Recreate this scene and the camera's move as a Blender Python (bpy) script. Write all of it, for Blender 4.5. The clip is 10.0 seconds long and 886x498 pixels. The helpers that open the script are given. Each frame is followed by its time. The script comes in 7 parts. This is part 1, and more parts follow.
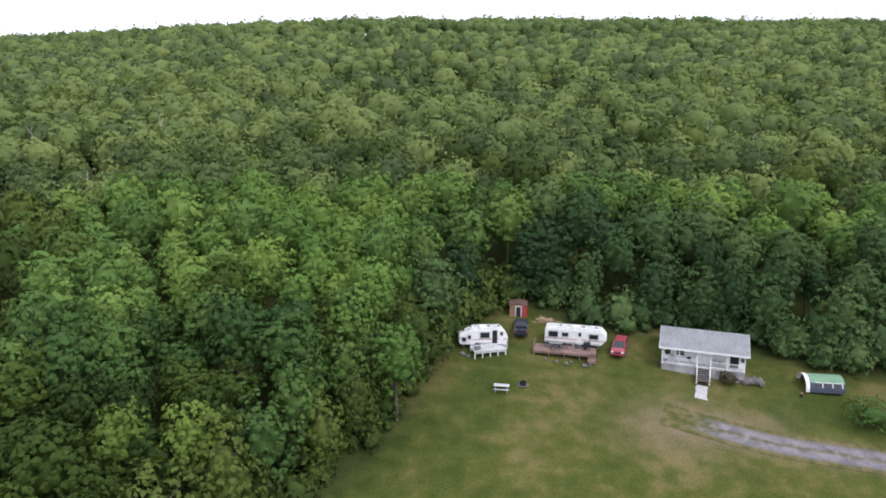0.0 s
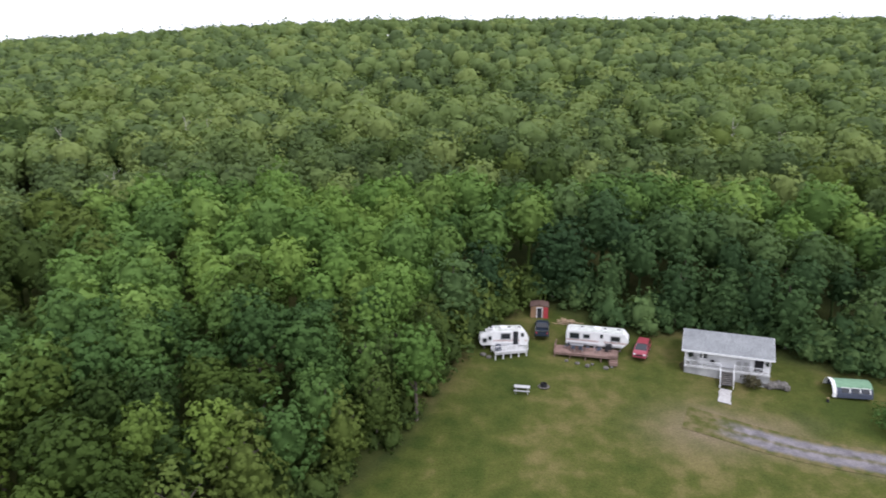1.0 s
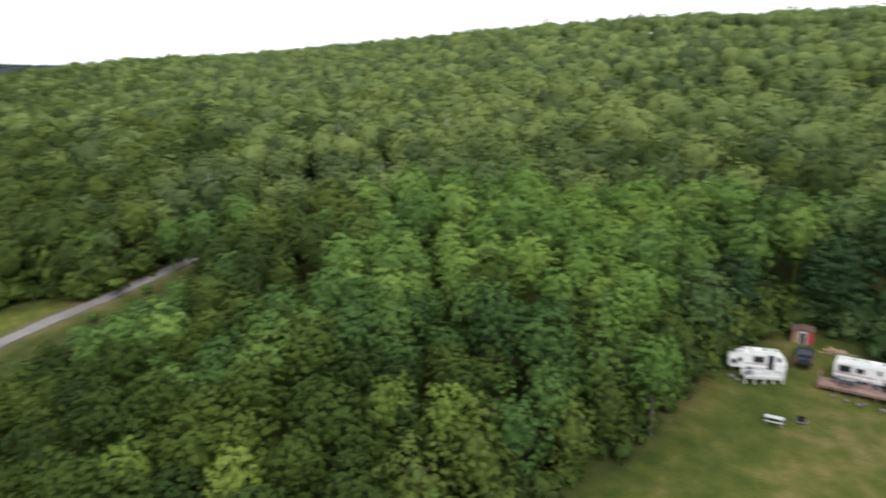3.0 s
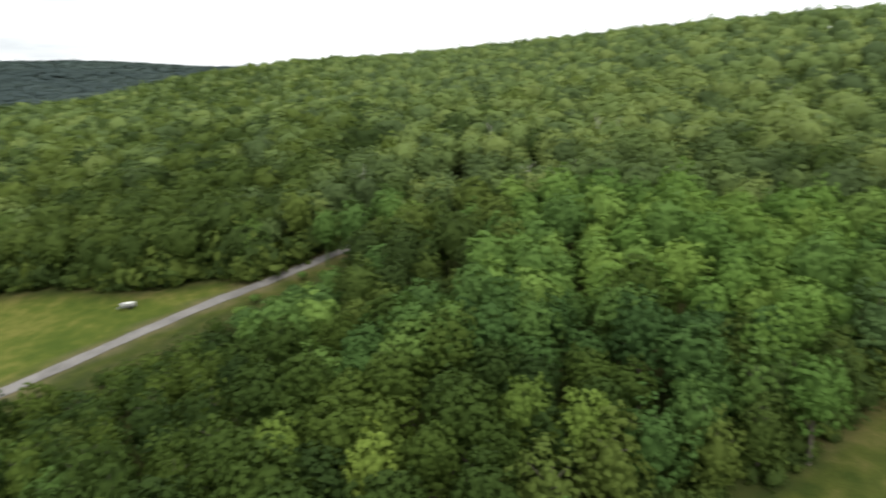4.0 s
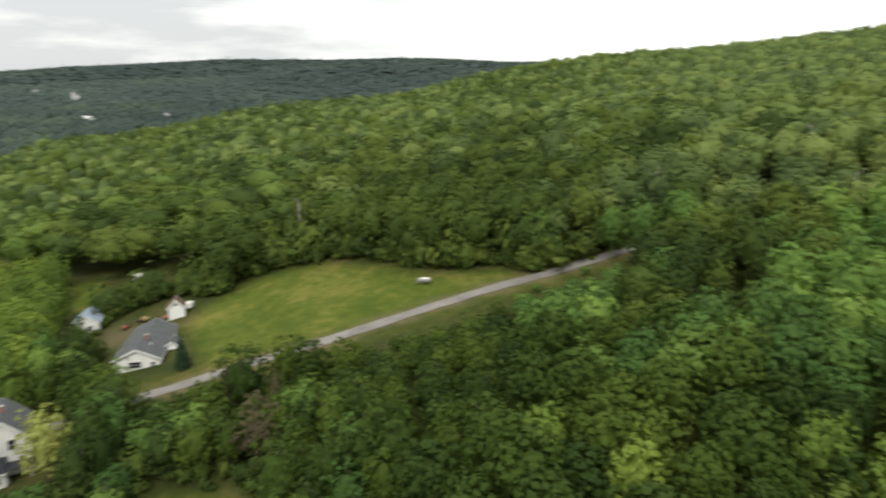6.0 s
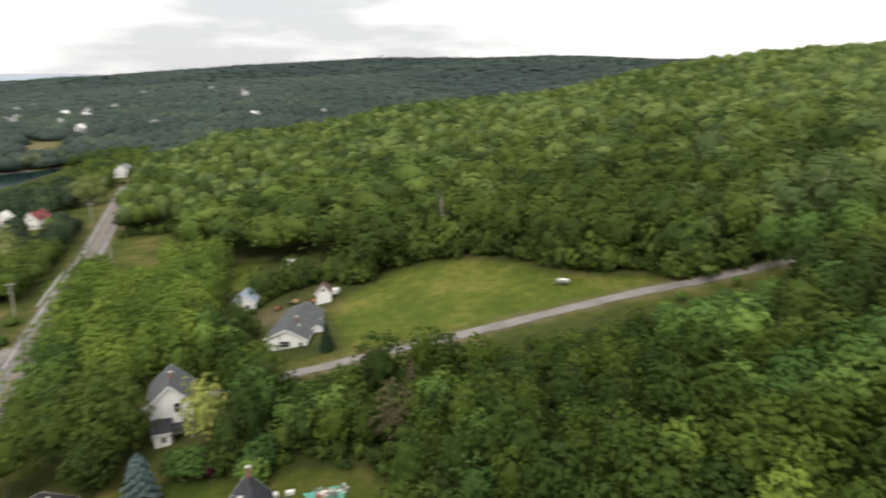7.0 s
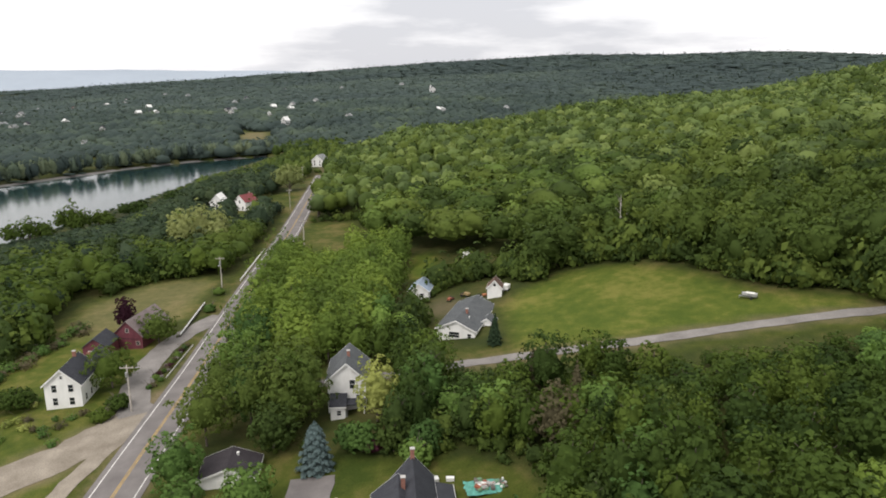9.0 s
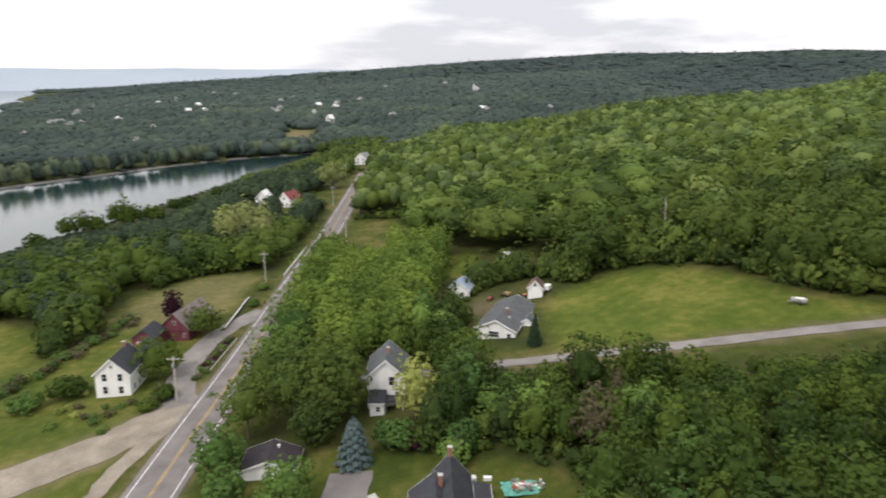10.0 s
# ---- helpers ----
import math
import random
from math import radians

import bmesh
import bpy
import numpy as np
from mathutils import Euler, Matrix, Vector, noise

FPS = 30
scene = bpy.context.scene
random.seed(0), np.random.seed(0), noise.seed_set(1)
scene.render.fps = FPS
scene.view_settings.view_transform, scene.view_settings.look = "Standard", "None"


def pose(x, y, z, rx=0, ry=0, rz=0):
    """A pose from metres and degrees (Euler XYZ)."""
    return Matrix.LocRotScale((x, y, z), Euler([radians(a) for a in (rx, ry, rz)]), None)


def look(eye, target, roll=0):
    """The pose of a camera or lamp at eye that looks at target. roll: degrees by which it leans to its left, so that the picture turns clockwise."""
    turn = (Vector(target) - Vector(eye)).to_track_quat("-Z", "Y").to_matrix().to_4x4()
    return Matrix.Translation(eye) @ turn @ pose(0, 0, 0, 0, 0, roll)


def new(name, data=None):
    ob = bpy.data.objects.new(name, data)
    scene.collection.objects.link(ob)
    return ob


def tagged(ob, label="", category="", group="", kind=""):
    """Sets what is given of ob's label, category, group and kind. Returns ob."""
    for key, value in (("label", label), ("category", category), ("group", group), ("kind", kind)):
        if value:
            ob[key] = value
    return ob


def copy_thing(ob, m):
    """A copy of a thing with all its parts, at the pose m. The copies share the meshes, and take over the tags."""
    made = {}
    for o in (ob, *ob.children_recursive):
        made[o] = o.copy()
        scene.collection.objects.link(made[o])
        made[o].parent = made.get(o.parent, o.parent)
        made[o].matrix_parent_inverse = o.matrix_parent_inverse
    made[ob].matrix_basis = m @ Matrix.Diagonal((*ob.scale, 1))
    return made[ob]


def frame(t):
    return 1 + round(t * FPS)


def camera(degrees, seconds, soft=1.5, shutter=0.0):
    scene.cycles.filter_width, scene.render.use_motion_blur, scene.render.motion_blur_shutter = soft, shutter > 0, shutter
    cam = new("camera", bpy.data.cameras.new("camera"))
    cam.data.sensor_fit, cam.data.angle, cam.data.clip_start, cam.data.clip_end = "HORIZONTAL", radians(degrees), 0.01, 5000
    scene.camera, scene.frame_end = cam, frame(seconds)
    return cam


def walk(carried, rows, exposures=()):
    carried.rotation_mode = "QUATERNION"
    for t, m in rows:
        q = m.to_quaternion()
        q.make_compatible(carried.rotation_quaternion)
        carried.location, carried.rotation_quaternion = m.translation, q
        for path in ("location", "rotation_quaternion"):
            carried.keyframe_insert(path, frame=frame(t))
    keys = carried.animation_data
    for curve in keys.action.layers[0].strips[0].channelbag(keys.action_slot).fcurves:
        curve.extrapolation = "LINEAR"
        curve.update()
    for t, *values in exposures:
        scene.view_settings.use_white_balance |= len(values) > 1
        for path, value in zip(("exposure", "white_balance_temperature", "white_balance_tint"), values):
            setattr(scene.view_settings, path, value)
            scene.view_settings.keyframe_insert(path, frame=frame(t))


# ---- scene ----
EYE_Z = 59.0
cam = camera(65.15, 10.0, soft=1.8, shutter=0.95)
# seconds, yaw, pitch, roll of a camera that hangs still in the air and pans
PAN = [
    (0.0, 0.00, -13.27, -0.14),
    (0.5, 0.39, -13.26, -0.12),
    (1.0, 1.77, -13.23, -0.05),
    (1.5, 4.46, -13.22, 0.04),
    (2.0, 9.70, -13.20, 0.21),
    (2.5, 15.93, -13.19, 0.28),
    (4.0, 34.22, -13.18, 0.35),
    (4.5, 40.23, -13.24, 0.39),
    (5.0, 46.17, -13.29, 0.34),
    (5.5, 52.10, -13.38, 0.36),
    (7.0, 69.88, -13.57, 0.21),
    (7.5, 75.66, -13.63, 0.20),
    (8.0, 81.18, -13.69, 0.21),
    (8.5, 84.49, -13.72, 0.08),
    (9.0, 84.58, -13.76, 0.01),
    (9.5, 85.61, -13.82, -0.02),
    (10.0, 88.08, -13.86, -0.06),
]
walk(cam, [(t, pose(0, 0, EYE_Z, 90 + pitch, roll, yaw)) for t, yaw, pitch, roll in PAN],
     exposures=[(0.0, 0.38, 5780, 20), (2.5, 0.36, 5980, 16), (5.0, 0.27, 6600, 4), (7.0, 0.31, 6750, 10), (7.8, 0.29, 6680, 11), (9.0, 0.23, 6580, 13), (10.0, 0.31, 6500, 14)])

# ---- world and light ----
world = bpy.data.worlds.new("overcast_sky")
scene.world = world
world.use_nodes = True
wn, wl = world.node_tree.nodes, world.node_tree.links
wn.clear()
w_out, w_bg = wn.new("ShaderNodeOutputWorld"), wn.new("ShaderNodeBackground")
w_sky = wn.new("ShaderNodeTexSky")
w_sky.sky_type, w_sky.sun_disc = "NISHITA", False
w_sky.sun_elevation, w_sky.sun_rotation = radians(52), radians(133)
w_sky.air_density, w_sky.dust_density = 1.0, 3.0
w_co, w_map, w_noise, w_ramp = wn.new("ShaderNodeTexCoord"), wn.new("ShaderNodeMapping"), wn.new("ShaderNodeTexNoise"), wn.new("ShaderNodeValToRGB")
w_map.inputs["Scale"].default_value = (1.0, 1.0, 5.5)
w_map.inputs["Location"].default_value = (0.35, 0.1, 0.2)
w_noise.inputs["Scale"].default_value, w_noise.inputs["Detail"].default_value, w_noise.inputs["Roughness"].default_value = 1.9, 7.0, 0.55
w_ramp.color_ramp.elements[0].position, w_ramp.color_ramp.elements[0].color = 0.33, (0.52, 0.535, 0.56, 1)
w_ramp.color_ramp.elements[1].position, w_ramp.color_ramp.elements[1].color = 0.54, (1.0, 1.0, 0.985, 1)
w_mul, w_mix = wn.new("ShaderNodeVectorMath"), wn.new("ShaderNodeMix")
w_mul.operation = "SCALE"
w_mul.inputs["Scale"].default_value = 12.8
w_mix.data_type = "RGBA"
w_mix.inputs["Factor"].default_value = 0.9
wl.new(w_co.outputs["Generated"], w_map.inputs["Vector"])
wl.new(w_map.outputs["Vector"], w_noise.inputs["Vector"])
w_dot, w_bank, w_sub = wn.new("ShaderNodeVectorMath"), wn.new("ShaderNodeMapRange"), wn.new("ShaderNodeMath")
w_dot.operation, w_sub.operation = "DOT_PRODUCT", "SUBTRACT"
w_dot.inputs[1].default_value = (-math.sin(radians(76)) * 0.985, math.cos(radians(76)) * 0.985, 0.17)
w_bank.inputs["From Min"].default_value, w_bank.inputs["From Max"].default_value = 0.60, 0.985
w_bank.inputs["To Min"].default_value, w_bank.inputs["To Max"].default_value = -0.16, 0.09
wl.new(w_co.outputs["Generated"], w_dot.inputs[0])
wl.new(w_dot.outputs["Value"], w_bank.inputs["Value"])
wl.new(w_noise.outputs["Fac"], w_sub.inputs[0])
wl.new(w_bank.outputs["Result"], w_sub.inputs[1])
wl.new(w_sub.outputs[0], w_ramp.inputs["Fac"])
wl.new(w_ramp.outputs["Color"], w_mul.inputs[0])
wl.new(w_sky.outputs["Color"], w_mix.inputs["A"])
wl.new(w_mul.outputs["Vector"], w_mix.inputs["B"])
wl.new(w_mix.outputs["Result"], w_bg.inputs["Color"])
w_bg.inputs["Strength"].default_value = 0.1
wl.new(w_bg.outputs["Background"], w_out.inputs["Surface"])

sun = new("sun", bpy.data.lights.new("sun", "SUN"))
sun.data.energy, sun.data.angle, sun.data.color = 1.6, radians(20), (1.0, 0.95, 0.88)
SUN_WAY = Vector((0.45, -0.42, 0.79)).normalized()
sun.matrix_world = look(SUN_WAY * 400, (0, 0, 0))


# ---- materials ----
def material(name, roughness=0.8, metallic=0.0, specular=0.3):
    m = bpy.data.materials.new(name)
    m.use_nodes = True
    b = m.node_tree.nodes["Principled BSDF"]
    b.inputs["Roughness"].default_value, b.inputs["Metallic"].default_value = roughness, metallic
    b.inputs["Specular IOR Level"].default_value = specular
    return m, m.node_tree.nodes, m.node_tree.links, b


def ramp(nodes, stops):
    r = nodes.new("ShaderNodeValToRGB")
    for k, (p, c) in enumerate(stops):
        e = r.color_ramp.elements[k] if k < 2 else r.color_ramp.elements.new(p)
        e.position, e.color = p, (*c, 1)
    return r


def noise_tex(nodes, links, scale, detail=4.0, stretch=None, kind="Object"):
    co, n = nodes.new("ShaderNodeTexCoord"), nodes.new("ShaderNodeTexNoise")
    n.inputs["Scale"].default_value, n.inputs["Detail"].default_value = scale, detail
    if stretch:
        mp = nodes.new("ShaderNodeMapping")
        mp.inputs["Scale"].default_value = stretch
        links.new(co.outputs[kind], mp.inputs["Vector"])
        links.new(mp.outputs["Vector"], n.inputs["Vector"])
    else:
        links.new(co.outputs[kind], n.inputs["Vector"])
    return n


def mixed(nodes, links, fac, a, b, mode="MIX"):
    m = nodes.new("ShaderNodeMix")
    m.data_type, m.blend_type = "RGBA", mode
    for key, v in (("Factor", fac), ("A", a), ("B", b)):
        if isinstance(v, (int, float)):
            m.inputs[key].default_value = v
        elif isinstance(v, tuple):
            m.inputs[key].default_value = (*v, 1)
        else:
            links.new(v, m.inputs[key])
    return m.outputs["Result"]


def math_node(nodes, links, op, a, b=0.0):
    m = nodes.new("ShaderNodeMath")
    m.operation = op
    for k, v in enumerate((a, b)):
        if isinstance(v, (int, float)):
            m.inputs[k].default_value = v
        else:
            links.new(v, m.inputs[k])
    return m.outputs[0]


def bump(nodes, links, bsdf, height, strength=0.4, distance=0.05):
    b = nodes.new("ShaderNodeBump")
    b.inputs["Strength"].default_value, b.inputs["Distance"].default_value = strength, distance
    links.new(height, b.inputs["Height"])
    links.new(b.outputs["Normal"], bsdf.inputs["Normal"])


def plain(name, color, roughness=0.7, metallic=0.0, vary=0.18, scale=2.5, specular=0.3, relief=0.15):
    """A painted or weathered surface: a base colour with broad stains and fine grain."""
    m, n, l, b = material(name, roughness, metallic, specular)
    broad, fine = noise_tex(n, l, scale), noise_tex(n, l, scale * 14)
    lo, hi = tuple(c * (1 - vary) for c in color), tuple(min(1, c * (1 + vary * 0.6)) for c in color)
    r = ramp(n, ((0.3, lo), (0.68, hi)))
    l.new(broad.outputs["Fac"], r.inputs["Fac"])
    c = mixed(n, l, vary * 0.7, r.outputs["Color"], fine.outputs["Fac"], "OVERLAY")
    l.new(c, b.inputs["Base Color"])
    bump(n, l, b, fine.outputs["Fac"], relief, 0.02)
    return m


def foliage(name, stops, gloss=0.08, drift=0.5, patch=0.012):
    """Leaves: the tint runs from tree to tree and from clump to clump, and light comes through them."""
    m, n, l, b = material(name, 0.75, 0.0, gloss)
    info, att, geo = n.new("ShaderNodeObjectInfo"), n.new("ShaderNodeAttribute"), n.new("ShaderNodeNewGeometry")
    att.attribute_name = "tint"
    t = math_node(n, l, "ADD", info.outputs["Random"], att.outputs["Fac"])
    t = math_node(n, l, "FRACT", t)
    isl = math_node(n, l, "MULTIPLY", math_node(n, l, "SUBTRACT", geo.outputs["Random Per Island"], 0.5), 0.09)
    big = noise_tex(n, l, patch, 3.0)
    wander = math_node(n, l, "MULTIPLY", math_node(n, l, "SUBTRACT", big.outputs["Fac"], 0.5), drift)
    t = math_node(n, l, "ADD", math_node(n, l, "ADD", t, isl), wander)
    r = ramp(n, stops)
    l.new(t, r.inputs["Fac"])
    l.new(r.outputs["Color"], b.inputs["Base Color"])
    tr, mx = n.new("ShaderNodeBsdfTranslucent"), n.new("ShaderNodeMixShader")
    warm = mixed(n, l, 1.0, r.outputs["Color"], (1.2, 1.15, 0.7), "MULTIPLY")
    l.new(warm, tr.inputs["Color"])
    mx.inputs["Fac"].default_value = 0.28
    l.new(b.outputs["BSDF"], mx.inputs[1])
    l.new(tr.outputs["BSDF"], mx.inputs[2])
    l.new(mx.outputs["Shader"], n["Material Output"].inputs["Surface"])
    return m


LEAF = foliage("broadleaf_foliage", ((0.0, (0.047, 0.092, 0.026)), (0.35, (0.067, 0.126, 0.032)), (0.7, (0.097, 0.167, 0.039)), (1.0, (0.132, 0.206, 0.046))))
# Valley leaves: haze is put into the colour, bluish with little contrast.
LEAF_FAR = foliage("hazed_valley_foliage", ((0.0, (0.046, 0.066, 0.062)), (0.45, (0.066, 0.092, 0.078)), (0.75, (0.092, 0.124, 0.086)), (1.0, (0.136, 0.168, 0.100))), 0.05, 1.9, 0.009)
# Hillside leaves: greyed and blued a little in colour for haze.
LEAF_HILL = foliage("hillside_foliage", ((0.0, (0.072, 0.106, 0.040)), (0.35, (0.104, 0.150, 0.049)), (0.7, (0.138, 0.192, 0.058)), (1.0, (0.178, 0.228, 0.068))))
LEAF_SLOPE = foliage("lower_slope_foliage", ((0.0, (0.058, 0.094, 0.024)), (0.35, (0.084, 0.132, 0.031)), (0.7, (0.112, 0.170, 0.039)), (1.0, (0.142, 0.200, 0.046))))
LEAF_MID = foliage("fresh_green_foliage", ((0.0, (0.080, 0.126, 0.026)), (0.35, (0.118, 0.178, 0.034)), (0.7, (0.158, 0.228, 0.043)), (1.0, (0.200, 0.270, 0.051))))
LEAF_WOOD = foliage("young_wood_foliage", ((0.0, (0.072, 0.132, 0.036)), (0.35, (0.106, 0.184, 0.044)), (0.7, (0.142, 0.236, 0.053)), (1.0, (0.182, 0.276, 0.062))))
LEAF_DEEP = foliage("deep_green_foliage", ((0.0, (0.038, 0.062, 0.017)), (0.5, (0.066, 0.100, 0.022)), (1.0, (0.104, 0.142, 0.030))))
LEAF_BRIGHT = foliage("bright_spring_foliage", ((0.0, (0.092, 0.168, 0.037)), (0.5, (0.124, 0.214, 0.044)), (1.0, (0.166, 0.255, 0.052))))
# For dark trees, and for near growth whose shade is put into the colour.
LEAF_DARK = foliage("dark_and_shaded_foliage", ((0.0, (0.029, 0.052, 0.013)), (0.5, (0.050, 0.082, 0.016)), (1.0, (0.082, 0.120, 0.021))))
# Leaves behind the cottage: darker and cooler in colour, like a shadow side.
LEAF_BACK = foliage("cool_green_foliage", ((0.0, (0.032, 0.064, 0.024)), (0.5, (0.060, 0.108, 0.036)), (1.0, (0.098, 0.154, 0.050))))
LEAF_SHORE = foliage("dark_shore_foliage", ((0.0, (0.026, 0.044, 0.026)), (0.5, (0.042, 0.066, 0.036)), (1.0, (0.068, 0.096, 0.046))))
# Distant leaves: haze is mixed into the colour as blue-grey.
LEAF_DISTANT = foliage("hazed_distant_foliage", ((0.0, (0.056, 0.078, 0.076)), (0.5, (0.076, 0.104, 0.092)), (1.0, (0.108, 0.142, 0.110))), 0.05, 1.7, 0.004)
NEEDLE_BLUE = foliage("blue_spruce_needles", ((0.0, (0.085, 0.125, 0.125)), (1.0, (0.16, 0.21, 0.21))))
NEEDLE = foliage("conifer_needles", ((0.0, (0.018, 0.036, 0.020)), (1.0, (0.040, 0.066, 0.032))))
LEAF_PALE = foliage("willow_foliage", ((0.0, (0.175, 0.215, 0.058)), (0.5, (0.235, 0.275, 0.074)), (1.0, (0.305, 0.335, 0.096))))
LEAF_SALLOW = foliage("sallow_foliage", ((0.0, (0.150, 0.185, 0.072)), (0.5, (0.205, 0.240, 0.090)), (1.0, (0.270, 0.300, 0.115))))
LEAF_PURPLE = foliage("purple_foliage", ((0.0, (0.035, 0.012, 0.020)), (1.0, (0.075, 0.025, 0.038))))
LEAF_GREY = foliage("sparse_grey_foliage", ((0.0, (0.072, 0.068, 0.037)), (1.0, (0.122, 0.105, 0.061))))
BARK = plain("bark", (0.13, 0.11, 0.09), 0.95, vary=0.4, scale=3.0, specular=0.1, relief=0.5)


def ground_material():
    m, n, l, b = material("meadow_and_woodland_ground", 0.95, 0.0, 0.1)
    n1, n2, n3 = noise_tex(n, l, 0.085, 9.0), noise_tex(n, l, 0.45, 9.0), noise_tex(n, l, 5.0, 6.0)
    grass = ramp(n, ((0.38, (0.030, 0.045, 0.008)), (0.50, (0.052, 0.064, 0.012)), (0.62, (0.098, 0.088, 0.028))))
    mixv = math_node(n, l, "ADD", math_node(n, l, "MULTIPLY", n1.outputs["Fac"], 0.6), math_node(n, l, "MULTIPLY", n2.outputs["Fac"], 0.4))
    l.new(mixv, grass.inputs["Fac"])
    zones = {}
    for z in ("dry", "wood", "bare", "lawn", "gravel"):
        a = n.new("ShaderNodeAttribute")
        a.attribute_name = z
        zones[z] = a.outputs["Fac"]
    rag = math_node(n, l, "MULTIPLY", math_node(n, l, "SUBTRACT", n2.outputs["Fac"], 0.5), 1.1)

    def edge(z):
        v = math_node(n, l, "ADD", zones[z], math_node(n, l, "MULTIPLY", rag, math_node(n, l, "MULTIPLY", zones[z], 1.0)))
        return math_node(n, l, "MINIMUM", math_node(n, l, "MAXIMUM", v, 0.0), 1.0)
    dry = ramp(n, ((0.38, (0.050, 0.067, 0.012)), (0.50, (0.074, 0.082, 0.018)), (0.63, (0.132, 0.114, 0.042))))
    l.new(mixv, dry.inputs["Fac"])
    c = mixed(n, l, edge("dry"), grass.outputs["Color"], dry.outputs["Color"])
    turf = ramp(n, ((0.40, (0.058, 0.088, 0.012)), (0.52, (0.087, 0.112, 0.017)), (0.62, (0.136, 0.142, 0.028))))
    l.new(mixv, turf.inputs["Fac"])
    c = mixed(n, l, zones["lawn"], c, turf.outputs["Color"])
    c = mixed(n, l, edge("bare"), c, (0.155, 0.125, 0.075))
    c = mixed(n, l, edge("gravel"), c, (0.150, 0.140, 0.142))
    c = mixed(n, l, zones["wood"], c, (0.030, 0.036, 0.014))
    c = mixed(n, l, 0.55, c, n3.outputs["Fac"], "OVERLAY")
    l.new(c, b.inputs["Base Color"])
    bump(n, l, b, n3.outputs["Fac"], 0.6, 0.12)
    return m


GROUND = ground_material()


def asphalt_material(name, a, c, grain=20.0, relief=0.3):
    m, n, l, b = material(name, 0.9, 0.0, 0.2)
    n1, n2 = noise_tex(n, l, 0.25, 5.0), noise_tex(n, l, grain, 4.0)
    r = ramp(n, ((0.3, a), (0.7, c)))
    l.new(n1.outputs["Fac"], r.inputs["Fac"])
    col = mixed(n, l, 0.5, r.outputs["Color"], n2.outputs["Fac"], "OVERLAY")
    l.new(col, b.inputs["Base Color"])
    bump(n, l, b, n2.outputs["Fac"], relief, 0.02)
    return m


ASPHALT = asphalt_material("worn_asphalt", (0.125, 0.115, 0.112), (0.185, 0.172, 0.165))
GRAVEL = asphalt_material("grey_gravel", (0.145, 0.136, 0.128), (0.225, 0.212, 0.20), 6.0, 0.6)


def drive_material():
    """Gravel wheel tracks that wear out into dry grass at the rims and along the middle."""
    m, n, l, b = material("purple_grey_gravel", 0.95, 0.0, 0.1)
    across, begun = n.new("ShaderNodeAttribute"), n.new("ShaderNodeAttribute")
    across.attribute_name, begun.attribute_name = "across", "begun"
    n1, n2 = noise_tex(n, l, 0.9, 8.0), noise_tex(n, l, 7.0, 5.0)
    side = math_node(n, l, "ABSOLUTE", across.outputs["Fac"])
    wave = math_node(n, l, "MULTIPLY", math_node(n, l, "SUBTRACT", n1.outputs["Fac"], 0.5), 1.1)
    fade = ramp(n, ((0.02, (0.25, 0.25, 0.25)), (0.22, (1, 1, 1)), (0.52, (1, 1, 1)), (0.80, (0, 0, 0))))
    l.new(math_node(n, l, "ADD", side, math_node(n, l, "MULTIPLY", wave, 0.45)), fade.inputs["Fac"])
    worn = math_node(n, l, "MULTIPLY", fade.outputs["Color"], math_node(n, l, "MINIMUM", math_node(n, l, "MAXIMUM", math_node(n, l, "ADD", math_node(n, l, "MULTIPLY", begun.outputs["Fac"], 1.5), math_node(n, l, "SUBTRACT", wave, 0.3)), 0.0), 1.0))
    turf, grit = ramp(n, ((0.38, (0.066, 0.072, 0.018)), (0.62, (0.135, 0.112, 0.055)))), ramp(n, ((0.3, (0.115, 0.107, 0.112)), (0.7, (0.205, 0.190, 0.195))))
    l.new(n1.outputs["Fac"], turf.inputs["Fac"])
    l.new(n1.outputs["Fac"], grit.inputs["Fac"])
    c = mixed(n, l, worn, turf.outputs["Color"], grit.outputs["Color"])
    l.new(mixed(n, l, 0.5, c, n2.outputs["Fac"], "OVERLAY"), b.inputs["Base Color"])
    bump(n, l, b, n2.outputs["Fac"], 0.5, 0.05)
    return m


DRIVE_GRAVEL = drive_material()
DIRT = asphalt_material("pale_dirt", (0.165, 0.142, 0.112), (0.27, 0.24, 0.195), 5.0, 0.6)


def water_material():
    m, n, l, b = material("still_tidal_water", 0.10, 0.0, 0.5)
    b.inputs["IOR"].default_value = 1.33
    b.inputs["Base Color"].default_value = (0.012, 0.030, 0.030, 1)
    n1 = noise_tex(n, l, 0.7, 5.0, (1.0, 0.5, 1.0))
    bump(n, l, b, n1.outputs["Fac"], 0.12, 0.3)
    return m


WATER = water_material()


# ---- the lie of the land ----
PROFILE_Y = (-420, -175, -150, -118, -95, -60, -42, -30, -8, 16, 69, 88, 200, 330, 410, 470, 560, 800)
PROFILE_Z = (-6.6, -6.2, -5.8, -4.9, -3.6, -1.5, 0, 0, 1.8, 6, 18, 22, 43, 70, 84, 88, 84, 60)
CREST_AZ = (-180, 20, 53, 62, 75, 85, 95, 105, 110, 116, 130, 180)
CREST_EL = (1.4, 1.4, 1.68, 1.96, 1.87, 1.47, 0.5, -0.05, -0.4, -1.15, -1.2, -1.2)


def road_y(x):
    """The middle of the road, which bends a little."""
    return np.interp(x, [p[0] for p in ROAD_BENDS], [p[1] for p in ROAD_BENDS])


def ease(t):
    t = np.clip(t, 0, 1)
    return t * t * (3 - 2 * t)


